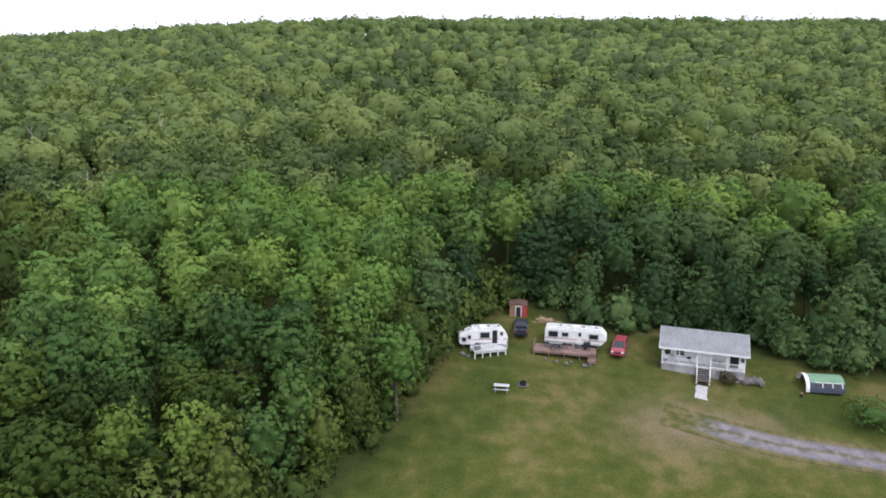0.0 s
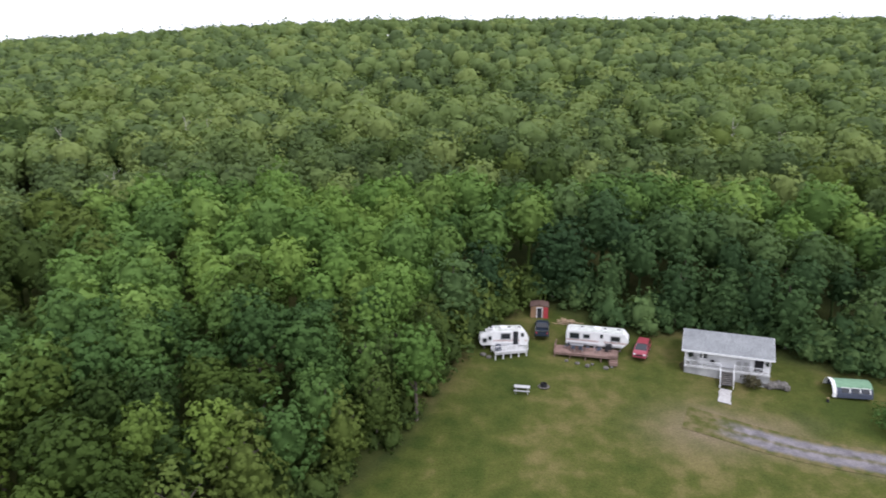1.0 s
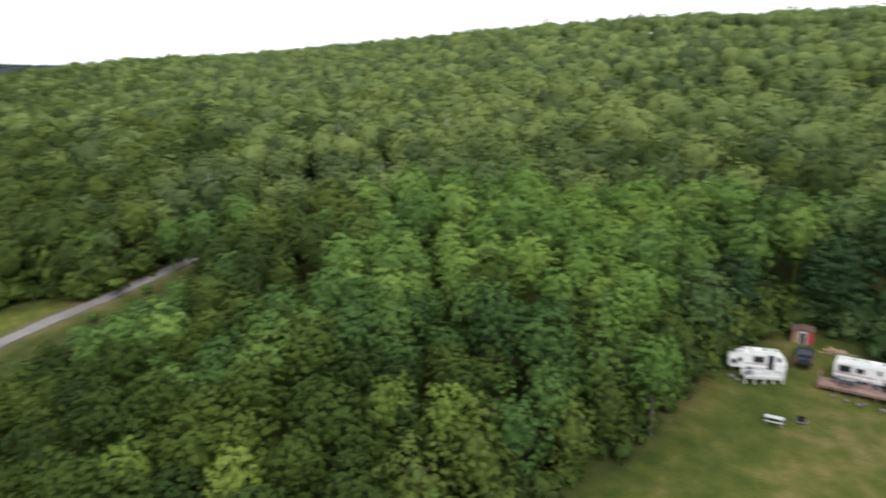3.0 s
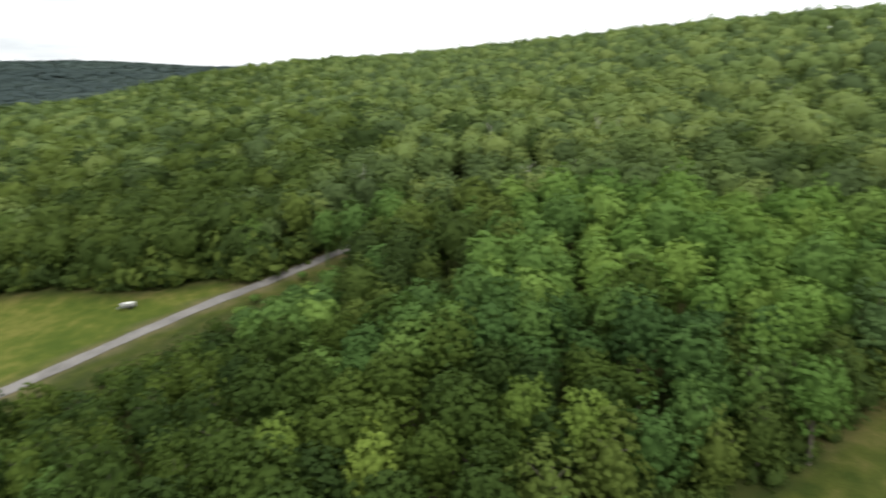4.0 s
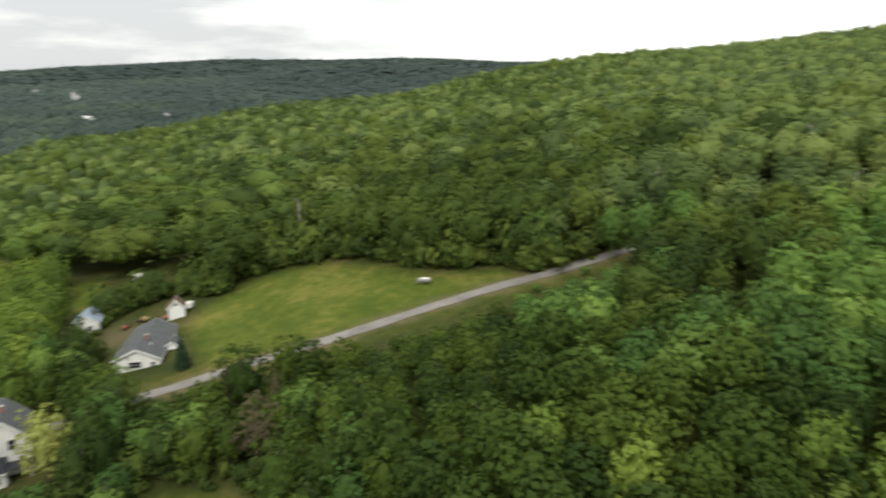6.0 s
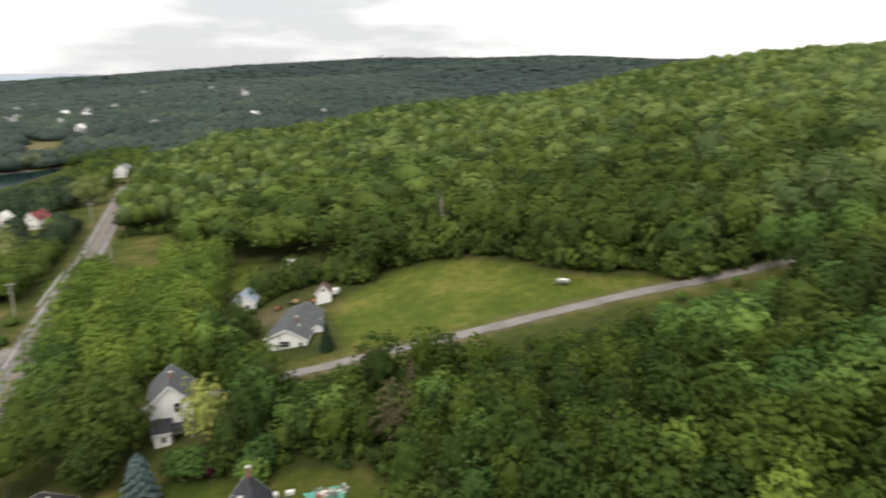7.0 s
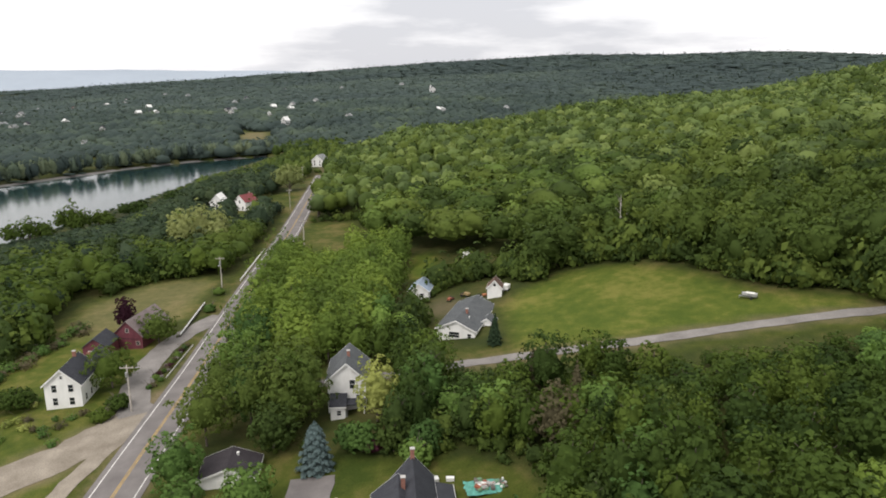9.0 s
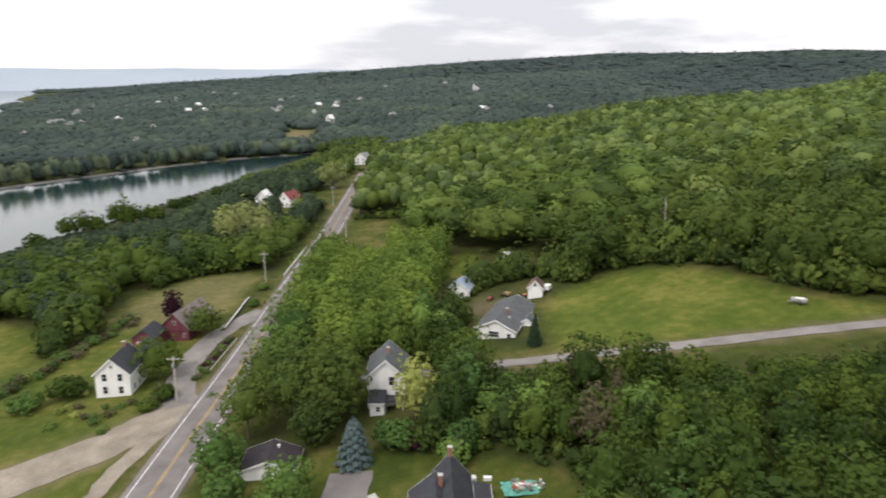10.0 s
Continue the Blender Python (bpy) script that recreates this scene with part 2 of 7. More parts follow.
def smooth_profile(y):
    """The hillside across the road, its corners rounded over some metres."""
    total = 0.0
    for k in range(-3, 4):
        total = total + np.interp(y + k * 3.0, PROFILE_Y, PROFILE_Z)
    return total / 7


def shore(x):
    """y of the inlet's near and far shore."""
    near = np.interp(x, (-660, -600, -420, -280, -150, 100), (-84, -86, -120, -150, -215, -330))
    far = np.interp(x, (-660, -637, -594, -545, -433, -300, 100), (-86, -94, -155, -194, -260, -345, -520))
    return near, far


def terr(x, y):
    x, y = np.asarray(x, float), np.asarray(y, float)
    d = np.hypot(x, y)
    az = np.degrees(np.arctan2(-x, y))
    near = smooth_profile(y)
    near = near + ease((-x - 260) / 160) * 8 * np.exp(-((y - 22) / 34) ** 2)
    near = near - ease((-x - 20) / 360) * 15 * ease((y - 130) / 150)
    # the far side of the valley
    crest = EYE_Z + 2600 * np.tan(np.radians(np.interp(az, CREST_AZ, CREST_EL))) - 9
    ramp = np.clip((d - 640) / 1960, 0, 1)
    far = -5.2 + (crest + 5.2) * ramp ** 1.25 + 5 * np.sin(x / 130) * np.sin(y / 170) * ramp
    far = far - ease((d - 2650) / 1200) * (crest * 0.7)
    # the open bay
    bay = ease((d - 1340) / 40) * ease((az - np.interp(d, (1362, 1420, 1560, 2040, 2140, 2300, 2490, 2700, 3060, 3850, 3940), (120.2, 118.9, 119.6, 119.4, 117.8, 117.9, 119.1, 118.9, 117.5, 117.6, 115.2))) / 0.5)
    far = far * (1 - bay) - 14 * bay
    out = np.where(d > 3950, 1.0, 0.0)
    far = np.where(out > 0, -14 + 0 * d, far)
    w = np.maximum(ease((-x - 470) / 130), ease((y - 560) / 300))
    near_s, far_s = shore(x)
    south = ease((near_s - y) / 22)
    bed = near * (1 - south) + (-13) * south
    bed = np.where(y < far_s, -13 + (far + 13) * ease((far_s - y) / 7), bed)
    z = np.where(y < near_s, bed, near)
    z = z * (1 - w) + np.where((y < near_s) & (y > far_s), np.minimum(far, bed), far) * w
    return z


def inside(poly, x, y):
    """How far inside a polygon points lie, in metres; negative outside."""
    x, y = np.asarray(x, float), np.asarray(y, float)
    odd, best = np.zeros(x.shape, bool), np.full(x.shape, 1e9)
    for (ax, ay), (bx, by) in zip(poly, poly[1:] + poly[:1]):
        cross = ((ay > y) != (by > y)) & (x < (bx - ax) * (y - ay) / (by - ay + 1e-12) + ax)
        odd ^= cross
        t = np.clip(((x - ax) * (bx - ax) + (y - ay) * (by - ay)) / ((bx - ax) ** 2 + (by - ay) ** 2), 0, 1)
        best = np.minimum(best, np.hypot(x - ax - t * (bx - ax), y - ay - t * (by - ay)))
    return np.where(odd, best, -best)


def near_line(line, x, y):
    """Distance from a line through points."""
    x, y = np.asarray(x, float), np.asarray(y, float)
    best = np.full(x.shape, 1e9)
    for (ax, ay), (bx, by) in zip(line, line[1:]):
        t = np.clip(((x - ax) * (bx - ax) + (y - ay) * (by - ay)) / ((bx - ax) ** 2 + (by - ay) ** 2), 0, 1)
        best = np.minimum(best, np.hypot(x - ax - t * (bx - ax), y - ay - t * (by - ay)))
    return best


CLEARING = [(-20, 50), (-12.5, 65), (-7.5, 72), (-3.8, 80), (-2, 86), (0, 91), (4, 97.5), (9, 104), (14.5, 104.5), (18, 100.5), (22, 97.3), (26.5, 96), (33, 97), (40, 94), (44.5, 91), (51, 87.2), (60, 84.5), (75, 80), (90, 60), (60, 30), (0, 20)]
FIELD = [(-113, 50), (-122, 22), (-126, 24), (-150, 26), (-158, 33), (-163, 46), (-162, 54), (-154, 64), (-140, 71), (-124, 75), (-112, 86), (-103, 85)]
LANE = [(-128, -34), (-126, -10), (-123.5, 12), (-120.5, 25), (-117.5, 35), (-113, 50), (-110, 62), (-105.8, 78), (-102, 88), (-99, 101), (-96, 118), (-92, 140)]
ROAD_BENDS = ((-440, -34.5), (-357, -34.7), (-290, -35.0), (-250, -35.5), (-205, -37.0), (-138, -37.8), (-124, -38.4), (-108, -39.1), (-90, -39.6), (20, -42.5))
SOUTH_FIELD = [(-170, -48), (-212, -47), (-216, -60), (-213, -72), (-194, -84), (-176, -83), (-162, -80), (-162, -68), (-168, -64)]
LOWER_FIELD = [(-146, -84), (-168, -94), (-180, -112), (-164, -130), (-130, -128), (-118, -110), (-134, -98)]
FARM_LAWN = [(-60, -48), (-112, -47), (-128, -50), (-150, -50), (-170, -50), (-171, -74), (-163, -79), (-150, -86), (-118, -108), (-60, -140)]
VERGE_FIELD = [(-228, -31), (-290, -31), (-285, -10), (-262, -4), (-240, -4), (-229, -8)]
HOME_LAWN = [(-78, -26), (-94, -28), (-103, -15), (-99, -6), (-95, 3), (-91, 13), (-84, 20), (-74, 22), (-66, 10), (-66, -10)]
BACK_FIELD = [(-184, 7), (-214, 8.5), (-208, 19), (-184, 17.5)]
FAR_FIELD = [(-835, -160), (-850, -124), (-752, -113), (-744, -146)]
SHORE_MEADOW = [(-566, -206), (-562, -232), (-592, -246), (-604, -216)]
DIRT_DRIVE = [(-124, -42.8), (-116, -45), (-108, -51.5), (-100, -60), (-92, -72), (-84, -86)]
DRIVE = [(29.4, 77.0), (34.4, 74.3), (40.0, 72.2), (46.0, 70.8), (49.6, 69.9), (60, 67.2), (75, 63.5), (90, 58)]


def fan_angles():
    return np.radians(np.concatenate([np.arange(-46, 130, 0.5), np.arange(130, 314, 4.0)]))


def build_ground():
    r = [2.0]
    while r[-1] < 4880:
        r.append(r[-1] + max(1.7, 0.023 * r[-1]))
    r, a = np.array(r), fan_angles()
    rr, aa = np.meshgrid(r, a, indexing="ij")
    x, y = (-np.sin(aa) * rr).ravel(), (np.cos(aa) * rr).ravel()
    x, y = np.append(x, 0.0), np.append(y, 0.0)
    z = terr(x, y)
    nr, na = len(r), len(a)
    i, j = np.meshgrid(np.arange(nr - 1), np.arange(na), indexing="ij")
    j2 = (j + 1) % na
    q = np.stack([i * na + j, i * na + j2, (i + 1) * na + j2, (i + 1) * na + j], -1).reshape(-1, 4)
    tris = np.concatenate([q[:, [0, 2, 1]], q[:, [0, 3, 2]]])
    k = np.arange(na)
    tris = np.concatenate([tris, np.stack([np.full(na, nr * na), k, (k + 1) % na], 1)])
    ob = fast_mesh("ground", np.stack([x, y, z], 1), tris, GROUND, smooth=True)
    d = np.hypot(x, y)
    clear, field = inside(CLEARING, x, y), inside(FIELD, x, y)
    open_land = np.maximum.reduce([clear, field, inside(SOUTH_FIELD, x, y), inside(FARM_LAWN, x, y), inside(LOWER_FIELD, x, y), inside(VERGE_FIELD, x, y), inside(BACK_FIELD, x, y), inside(HOME_LAWN, x, y), 9 - np.abs(y - road_y(x)), 7 - near_line(LANE, x, y), inside(FAR_FIELD, x, y), inside(SHORE_MEADOW, x, y), ease((-x - 318) / 6) * ease((x + 376) / 6) * (22 - np.abs(y + 52))])
    near_s, far_s = shore(x)
    mud = np.exp(-((z + 7.8) / 0.3) ** 2) * (d < 900)
    # The floor colour thins across the valley so shaded gaps look lighter.
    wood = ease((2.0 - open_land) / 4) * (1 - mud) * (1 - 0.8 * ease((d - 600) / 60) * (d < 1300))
    halo = np.exp(-(np.maximum(near_line(DIRT_DRIVE, x, y) - 4.6, 0) / 1.6) ** 2) * 0.7 + np.exp(-(np.maximum(near_line(LANE, x, y) - 1.8, 0) / 1.0) ** 2) * 0.6 + np.exp(-(np.maximum(np.abs(y - road_y(x)) - 4.2, 0) / 0.9) ** 2) * 0.5
    patch = halo + np.exp(-((x - 28.5) / 6) ** 2 - ((y - 75.8) / 4) ** 2) * 0.9 + np.exp(-((x - 37) / 5) ** 2 - ((y - 76.5) / 1.6) ** 2) * 0.5 + np.exp(-(np.maximum(near_line(DRIVE, x, y) - 1.2, 0) / 0.9) ** 2) * 0.55
    dry = ease(field / 8) * (0.30 + 0.45 * ease((-x - 112 - 0.35 * (y - 20)) / -12 + 2.2) * ease((60 - y) / 30)) + ease(inside(SOUTH_FIELD, x, y) / 6) * 0.9 + ease(inside(VERGE_FIELD, x, y) / 6) * 0.4 + ease(inside(FAR_FIELD, x, y) / 10) + ease(clear / 8) * (0.45 + 0.3 * ease((84 - y) / 16))
    # The home lawn gets little turf colour, so that it looks shaded by trees.
    lawn = ease(field / 6) * 0.72 + ease(inside(BACK_FIELD, x, y) / 4) * 0.9 + ease(inside(FARM_LAWN, x, y) / 4) * 0.42 + ease(inside(LOWER_FIELD, x, y) / 4) * 0.55 + ease(inside(HOME_LAWN, x, y) / 3) * 0.12 + ease(inside(SOUTH_FIELD, x, y) / 5) * 0.3
    for key, v in (("wood", wood), ("dry", dry), ("bare", np.clip(patch + mud * 0.35 + 0.6 * ease(inside(FAR_FIELD, x, y) / 10) + 0.42 * ease(inside(SOUTH_FIELD, x, y) / 7) + 1.3 * np.exp(-((x + 157) / 6) ** 2 - ((y - 15.5) / 4) ** 2), 0, 1)), ("lawn", lawn), ("gravel", mud * 0.9 + 0 * x)):
        at = ob.data.attributes.new(key, "FLOAT", "POINT")
        at.data.foreach_set("value", np.clip(v, 0, 1).astype(np.float32))
    return tagged(ob, "rolling ground of grass meadow and woodland floor", "ground", kind="structure")


def fast_mesh(name, verts, tris, mat, tint=None, smooth=False):
    me = bpy.data.meshes.new(name)
    verts = np.asarray(verts, np.float32)
    me.vertices.add(len(verts))
    me.vertices.foreach_set("co", verts[:, :3].ravel())
    me.loops.add(3 * len(tris))
    me.loops.foreach_set("vertex_index", np.asarray(tris, np.int32).ravel())
    me.polygons.add(len(tris))
    me.polygons.foreach_set("loop_start", np.arange(0, 3 * len(tris), 3, dtype=np.int32))
    if smooth or verts.shape[1] == 6:
        me.polygons.foreach_set("use_smooth", np.ones(len(tris), bool))
    me.materials.append(mat)
    me.update(calc_edges=True)
    if verts.shape[1] == 6:
        me.normals_split_custom_set_from_vertices(verts[:, 3:])
    if tint is not None:
        at = me.attributes.new("tint", "FLOAT", "POINT")
        at.data.foreach_set("value", np.asarray(tint, np.float32))
    return new(name, me)


def strip(name, line, half, mat, lift, label="", category="", parent=None, step=2.0, ragged=0.0, columns=4, seed=3):
    """A band along a line that lies on the ground."""
    rng = np.random.default_rng(seed)
    pts = [np.array(p, float) for p in line]
    out = []
    for a, b in zip(pts, pts[1:]):
        n = max(1, int(np.linalg.norm(b - a) / step))
        out += [a + (b - a) * k / n for k in range(n)]
    out.append(pts[-1])
    c = np.array(out)
    for _ in range(6):
        c[1:-1] = (c[:-2] + 2 * c[1:-1] + c[2:]) / 4
    t = np.gradient(c, axis=0)
    t /= np.linalg.norm(t, axis=1)[:, None]
    nrm = np.stack([-t[:, 1], t[:, 0]], 1)
    rows = []
    for k in range(columns + 1):
        o = (2 * k / columns - 1) * half + (rng.normal(0, ragged, len(c)) if k in (0, columns) else 0)
        rows.append(c + nrm * np.reshape(o, (-1, 1)))
    v = np.array(rows).transpose(1, 0, 2).reshape(-1, 2)
    z = terr(v[:, 0], v[:, 1]) + lift
    m = columns + 1
    i, j = np.meshgrid(np.arange(len(c) - 1), np.arange(columns), indexing="ij")
    q = np.stack([i * m + j, i * m + j + 1, (i + 1) * m + j + 1, (i + 1) * m + j], -1).reshape(-1, 4)
    ob = fast_mesh(name, np.column_stack([v, z]), np.concatenate([q[:, [0, 2, 1]], q[:, [0, 3, 2]]]), mat, smooth=True)
    if mat.name == "purple_grey_gravel":
        at = ob.data.attributes.new("across", "FLOAT", "POINT")
        at.data.foreach_set("value", np.tile(np.linspace(-1, 1, m), len(c)).astype(np.float32))
        at = ob.data.attributes.new("begun", "FLOAT", "POINT")
        at.data.foreach_set("value", np.repeat(ease(np.arange(len(c)) / 9), m).astype(np.float32))
    if parent:
        ob.parent = parent
    if label:
        tagged(ob, label, category or name, kind="structure")
    return ob


build_ground()
WATER_Z = -8.0


def build_water():
    a = np.radians(np.arange(0, 360, 5))
    v = [(0, 0, WATER_Z)] + [(4850 * math.cos(t), 4850 * math.sin(t), WATER_Z) for t in a]
    n = len(a)
    return tagged(fast_mesh("water", v, [(0, k + 1, (k + 1) % n + 1) for k in range(n)], WATER), "still dark green-grey tidal inlet water reflecting sky", "water", kind="structure")


build_water()


def build_bank():
    """The pale shingle bank along the far shore of the inlet."""
    x = np.arange(-655, -60, 5.0)
    y = shore(x)[1]
    wide = 0.6 + 7.0 * np.exp(-((x + 612) / 16) ** 2) + 1.2 * np.sin(x / 23)
    rows = [np.column_stack([x + 0.3 * wide, y + 2.0 + wide * 0.5, np.full(len(x), -8.08)]), np.column_stack([x, y - 0.5, np.full(len(x), -7.75)]), np.column_stack([x, y - 2.5 - wide * 0.3, np.full(len(x), -7.1)])]
    n = len(x)
    k = np.arange(n - 1)
    t = np.concatenate([np.concatenate([np.stack([k + o, k + 1 + o, k + n + o], 1), np.stack([k + 1 + o, k + n + 1 + o, k + n + o], 1)]) for o in (0, n)])
    tagged(fast_mesh("shingle_bank", np.concatenate(rows), t, GRAVEL), "pale grey shingle bank along the inlet shore", "shore", kind="structure")


build_bank()
ROAD = [(x, float(road_y(x))) for x in range(20, -441, -10)]
strip("road", ROAD, 4.3, ASPHALT, 0.09, "worn grey two-lane asphalt road with painted lines", "road", step=5.0, columns=6)
strip("lane", LANE, 1.55, GRAVEL, 0.10, "narrow pale grey gravel lane climbing past the field", "lane", ragged=0.12)


# ---- trees ----
ICO_V = np.array([(0, 0, -1), (0.7236, -0.5257, -0.4472), (-0.2764, -0.8506, -0.4472), (-0.8944, 0, -0.4472), (-0.2764, 0.8506, -0.4472), (0.7236, 0.5257, -0.4472),
                 (0.2764, -0.8506, 0.4472), (-0.7236, -0.5257, 0.4472), (-0.7236, 0.5257, 0.4472), (0.2764, 0.8506, 0.4472), (0.8944, 0, 0.4472), (0, 0, 1)])
ICO_T = np.array([(0, 1, 2), (1, 0, 5), (0, 2, 3), (0, 3, 4), (0, 4, 5), (1, 5, 10), (2, 1, 6), (3, 2, 7), (4, 3, 8), (5, 4, 9), (1, 10, 6), (2, 6, 7), (3, 7, 8), (4, 8, 9), (5, 9, 10), (6, 10, 11), (7, 6, 11), (8, 7, 11), (9, 8, 11), (10, 9, 11)])


def unit(v):
    return v / np.maximum(np.linalg.norm(v, axis=-1, keepdims=True), 1e-9)


def leaf_cards(rng, centre, normal, size, shade=None):
    """Small folded leaf sprays, each of two triangles, with the normals by which they take the light."""
    n = len(centre)
    nn = unit(normal)
    side = unit(np.cross(nn, rng.normal(size=(n, 3))))
    up = np.cross(nn, side)
    s = (size * rng.uniform(0.6, 1.35, n))[:, None]
    w = s * rng.uniform(0.45, 0.8, (n, 1))
    fold = nn * s * rng.uniform(0.05, 0.3, (n, 1))
    v = np.stack([centre - up * s * 0.5 - fold, centre + side * w * 0.6, centre + up * s * 0.55 - fold, centre - side * w * 0.6], 1)
    m = np.repeat((nn if shade is None else unit(shade))[:, None, :], 4, 1)
    k = np.arange(n)[:, None] * 4
    t = np.concatenate([k + np.array([[0, 1, 3]]), k + np.array([[1, 2, 3]])])
    return np.concatenate([v, m], 2).reshape(-1, 6), t


def ico_dome():
    own = bmesh.new()
    bmesh.ops.create_icosphere(own, subdivisions=2, radius=1.0)
    v = np.array([p.co[:] for p in own.verts])
    t = np.array([[q.index for q in f.verts] for f in own.faces])
    own.free()
    return v, t


DOME_V, DOME_T = ico_dome()


def crown(seed, height=12.0, radius=3.6, lobes=9, cards=700, size=0.6, low=0.04, core=0.5, bumps=0.42, spread=0.3, fine=True, tufts=0, belly=0.42, rise=1.0, form=0.2):
    """A broadleaf crown: an uneven dome of bough ends, each a tuft of leaf sprays that stands proud of the shaded inside."""
    rng = np.random.default_rng(seed)
    k = np.arange(lobes)
    el = np.arcsin(1 - 1.6 * (k + 0.5) / lobes) + rng.normal(0, 0.14, lobes)
    az = k * 2.39996 + rng.normal(0, 0.35, lobes)
    way = np.stack([np.cos(el) * np.cos(az), np.cos(el) * np.sin(az), np.sin(el)], 1)
    amp, tight = bumps * rng.uniform(0.4, 1.35, lobes), rng.uniform(7, 15, lobes)
    mid = height * (belly + (1 - belly) * low)
    axes = np.array([radius, radius, 1.0])

    def reach(d):
        return 0.70 + (amp * np.exp(tight * (d @ way.T - 1))).max(1)

    def place(d, r):
        p = d * r[:, None] * axes
        p[:, 2] = mid + d[:, 2] * r * np.where(d[:, 2] > 0, (height - mid) * 0.98, (mid - height * low) * 1.02)
        return p
    n = tufts or max(6, cards // 7)
    each = max(2, round(cards / n))
    k = np.arange(n)
    el = np.arcsin(np.clip(1 - 1.62 * (k + 0.5) / n + rng.normal(0, 0.03, n), -1, 1))
    az = k * 2.39996 + rng.normal(0, 0.22, n)
    d = np.stack([np.cos(el) * np.cos(az), np.cos(el) * np.sin(az), np.sin(el)], 1)
    knot = place(d, reach(d) * np.where(rng.random(n) < 0.22, rng.uniform(0.5, 0.75, n), rng.uniform(0.82, 1.04, n)))
    out = unit(np.stack([d[:, 0] / radius, d[:, 1] / radius, d[:, 2] / (height * 0.5)], 1))
    girth = rise * 1.12 * radius * math.sqrt(3.2 / n) * rng.uniform(0.65, 1.3, n)
    vs, ts, off = [], [], 0
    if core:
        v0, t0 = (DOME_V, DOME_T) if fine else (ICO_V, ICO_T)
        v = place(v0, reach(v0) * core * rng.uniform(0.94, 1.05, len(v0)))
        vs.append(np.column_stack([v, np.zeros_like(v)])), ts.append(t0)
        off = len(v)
    q = np.repeat(k, each)
    w = unit(rng.normal(size=(len(q), 3)) * 0.8 + 0.7 * out[q] + (0, 0, 0.3))
    pos = knot[q] + w * (girth[q] * rng.uniform(0.7, 1.0, len(q)))[:, None] * (1, 1, 0.85)
    face = unit(w + 0.4 * out[q] + (0, 0, 0.15) + rng.normal(0, spread, w.shape))
    v, t = leaf_cards(rng, pos, face, np.full(len(q), size), (1 - form) * w + form * out[q] + 0.25 * face)
    vs.append(v), ts.append(t + off)
    return np.concatenate(vs), np.concatenate(ts)


def tube(points, radii, sides=6):
    """A tapered limb through points."""
    p = np.array(points, float)
    t = unit(np.gradient(p, axis=0))
    vs, ts = [], []
    for q, (c, w, r) in enumerate(zip(p, t, radii)):
        a = unit(np.cross(w, (0.31, 0.95, 0.1)))
        b = np.cross(w, a)
        ang = np.arange(sides) * 2 * np.pi / sides
        vs.append(c + r * (np.cos(ang)[:, None] * a + np.sin(ang)[:, None] * b))
        if q:
            for s in range(sides):
                i, j = (q - 1) * sides + s, (q - 1) * sides + (s + 1) % sides
                ts += [(i, j, i + sides), (j, j + sides, i + sides)]
    return np.concatenate(vs), np.array(ts)


def joined(pieces):
    vs, ts, off = [], [], 0
    full = any(v.shape[1] == 6 for v, _ in pieces)
    for v, t in pieces:
        vs.append(np.column_stack([v, np.zeros_like(v)]) if full and v.shape[1] == 3 else v), ts.append(np.asarray(t) + off)
        off += len(v)
    return np.concatenate(vs), np.concatenate(ts)


def trunk(seed, height=12.0, girth=0.17, limbs=5):
    rng = np.random.default_rng(seed)
    lean = rng.normal(0, 0.25, 2)
    top = np.array([*lean, height * 0.8])
    pieces = [tube([(0, 0, -0.5), (lean[0] * 0.3, lean[1] * 0.3, height * 0.35), top], [girth * 1.25, girth, girth * 0.25])]
    for _ in range(limbs):
        h, a = rng.uniform(0.3, 0.62), rng.uniform(0, 6.28)
        s = np.array([lean[0] * h, lean[1] * h, height * h])
        e = s + np.array([math.cos(a) * 1.9, math.sin(a) * 1.9, rng.uniform(1.2, 2.4)])
        pieces.append(tube([s, (s + e) / 2 + (0, 0, 0.25), e], [girth * 0.5, girth * 0.35, girth * 0.12], 4))
    return joined(pieces)


def woods(name, protos, places, mat, label, category="woodland", tone=1.0, seed=5, soft=False):
    """Many trees that nobody could count, in one mesh. places: x, y, z, scale, stretch."""
    rng = np.random.default_rng(seed)
    vs, ts, tn, off = [], [], [], 0
    for x, y, z, s, h in places:
        v, t = protos[rng.integers(len(protos))]
        a = rng.uniform(0, 6.28)
        ca, sa = math.cos(a), math.sin(a)
        w = np.empty_like(v)
        w[:, 0], w[:, 1], w[:, 2] = (v[:, 0] * ca - v[:, 1] * sa) * s + x, (v[:, 0] * sa + v[:, 1] * ca) * s + y, v[:, 2] * h + z
        w[:, 3], w[:, 4], w[:, 5] = v[:, 3] * ca - v[:, 4] * sa, v[:, 3] * sa + v[:, 4] * ca, v[:, 5]
        vs.append(w), ts.append(t + off)
        tn.append(np.full(len(v), 0.5 + (rng.beta(1.5, 1.7) - 0.5) * tone))
        off += len(v)
    ob = fast_mesh(name, np.concatenate(vs), np.concatenate(ts), mat, np.concatenate(tn), smooth=soft)
    return tagged(ob, label, category, kind="stuff")


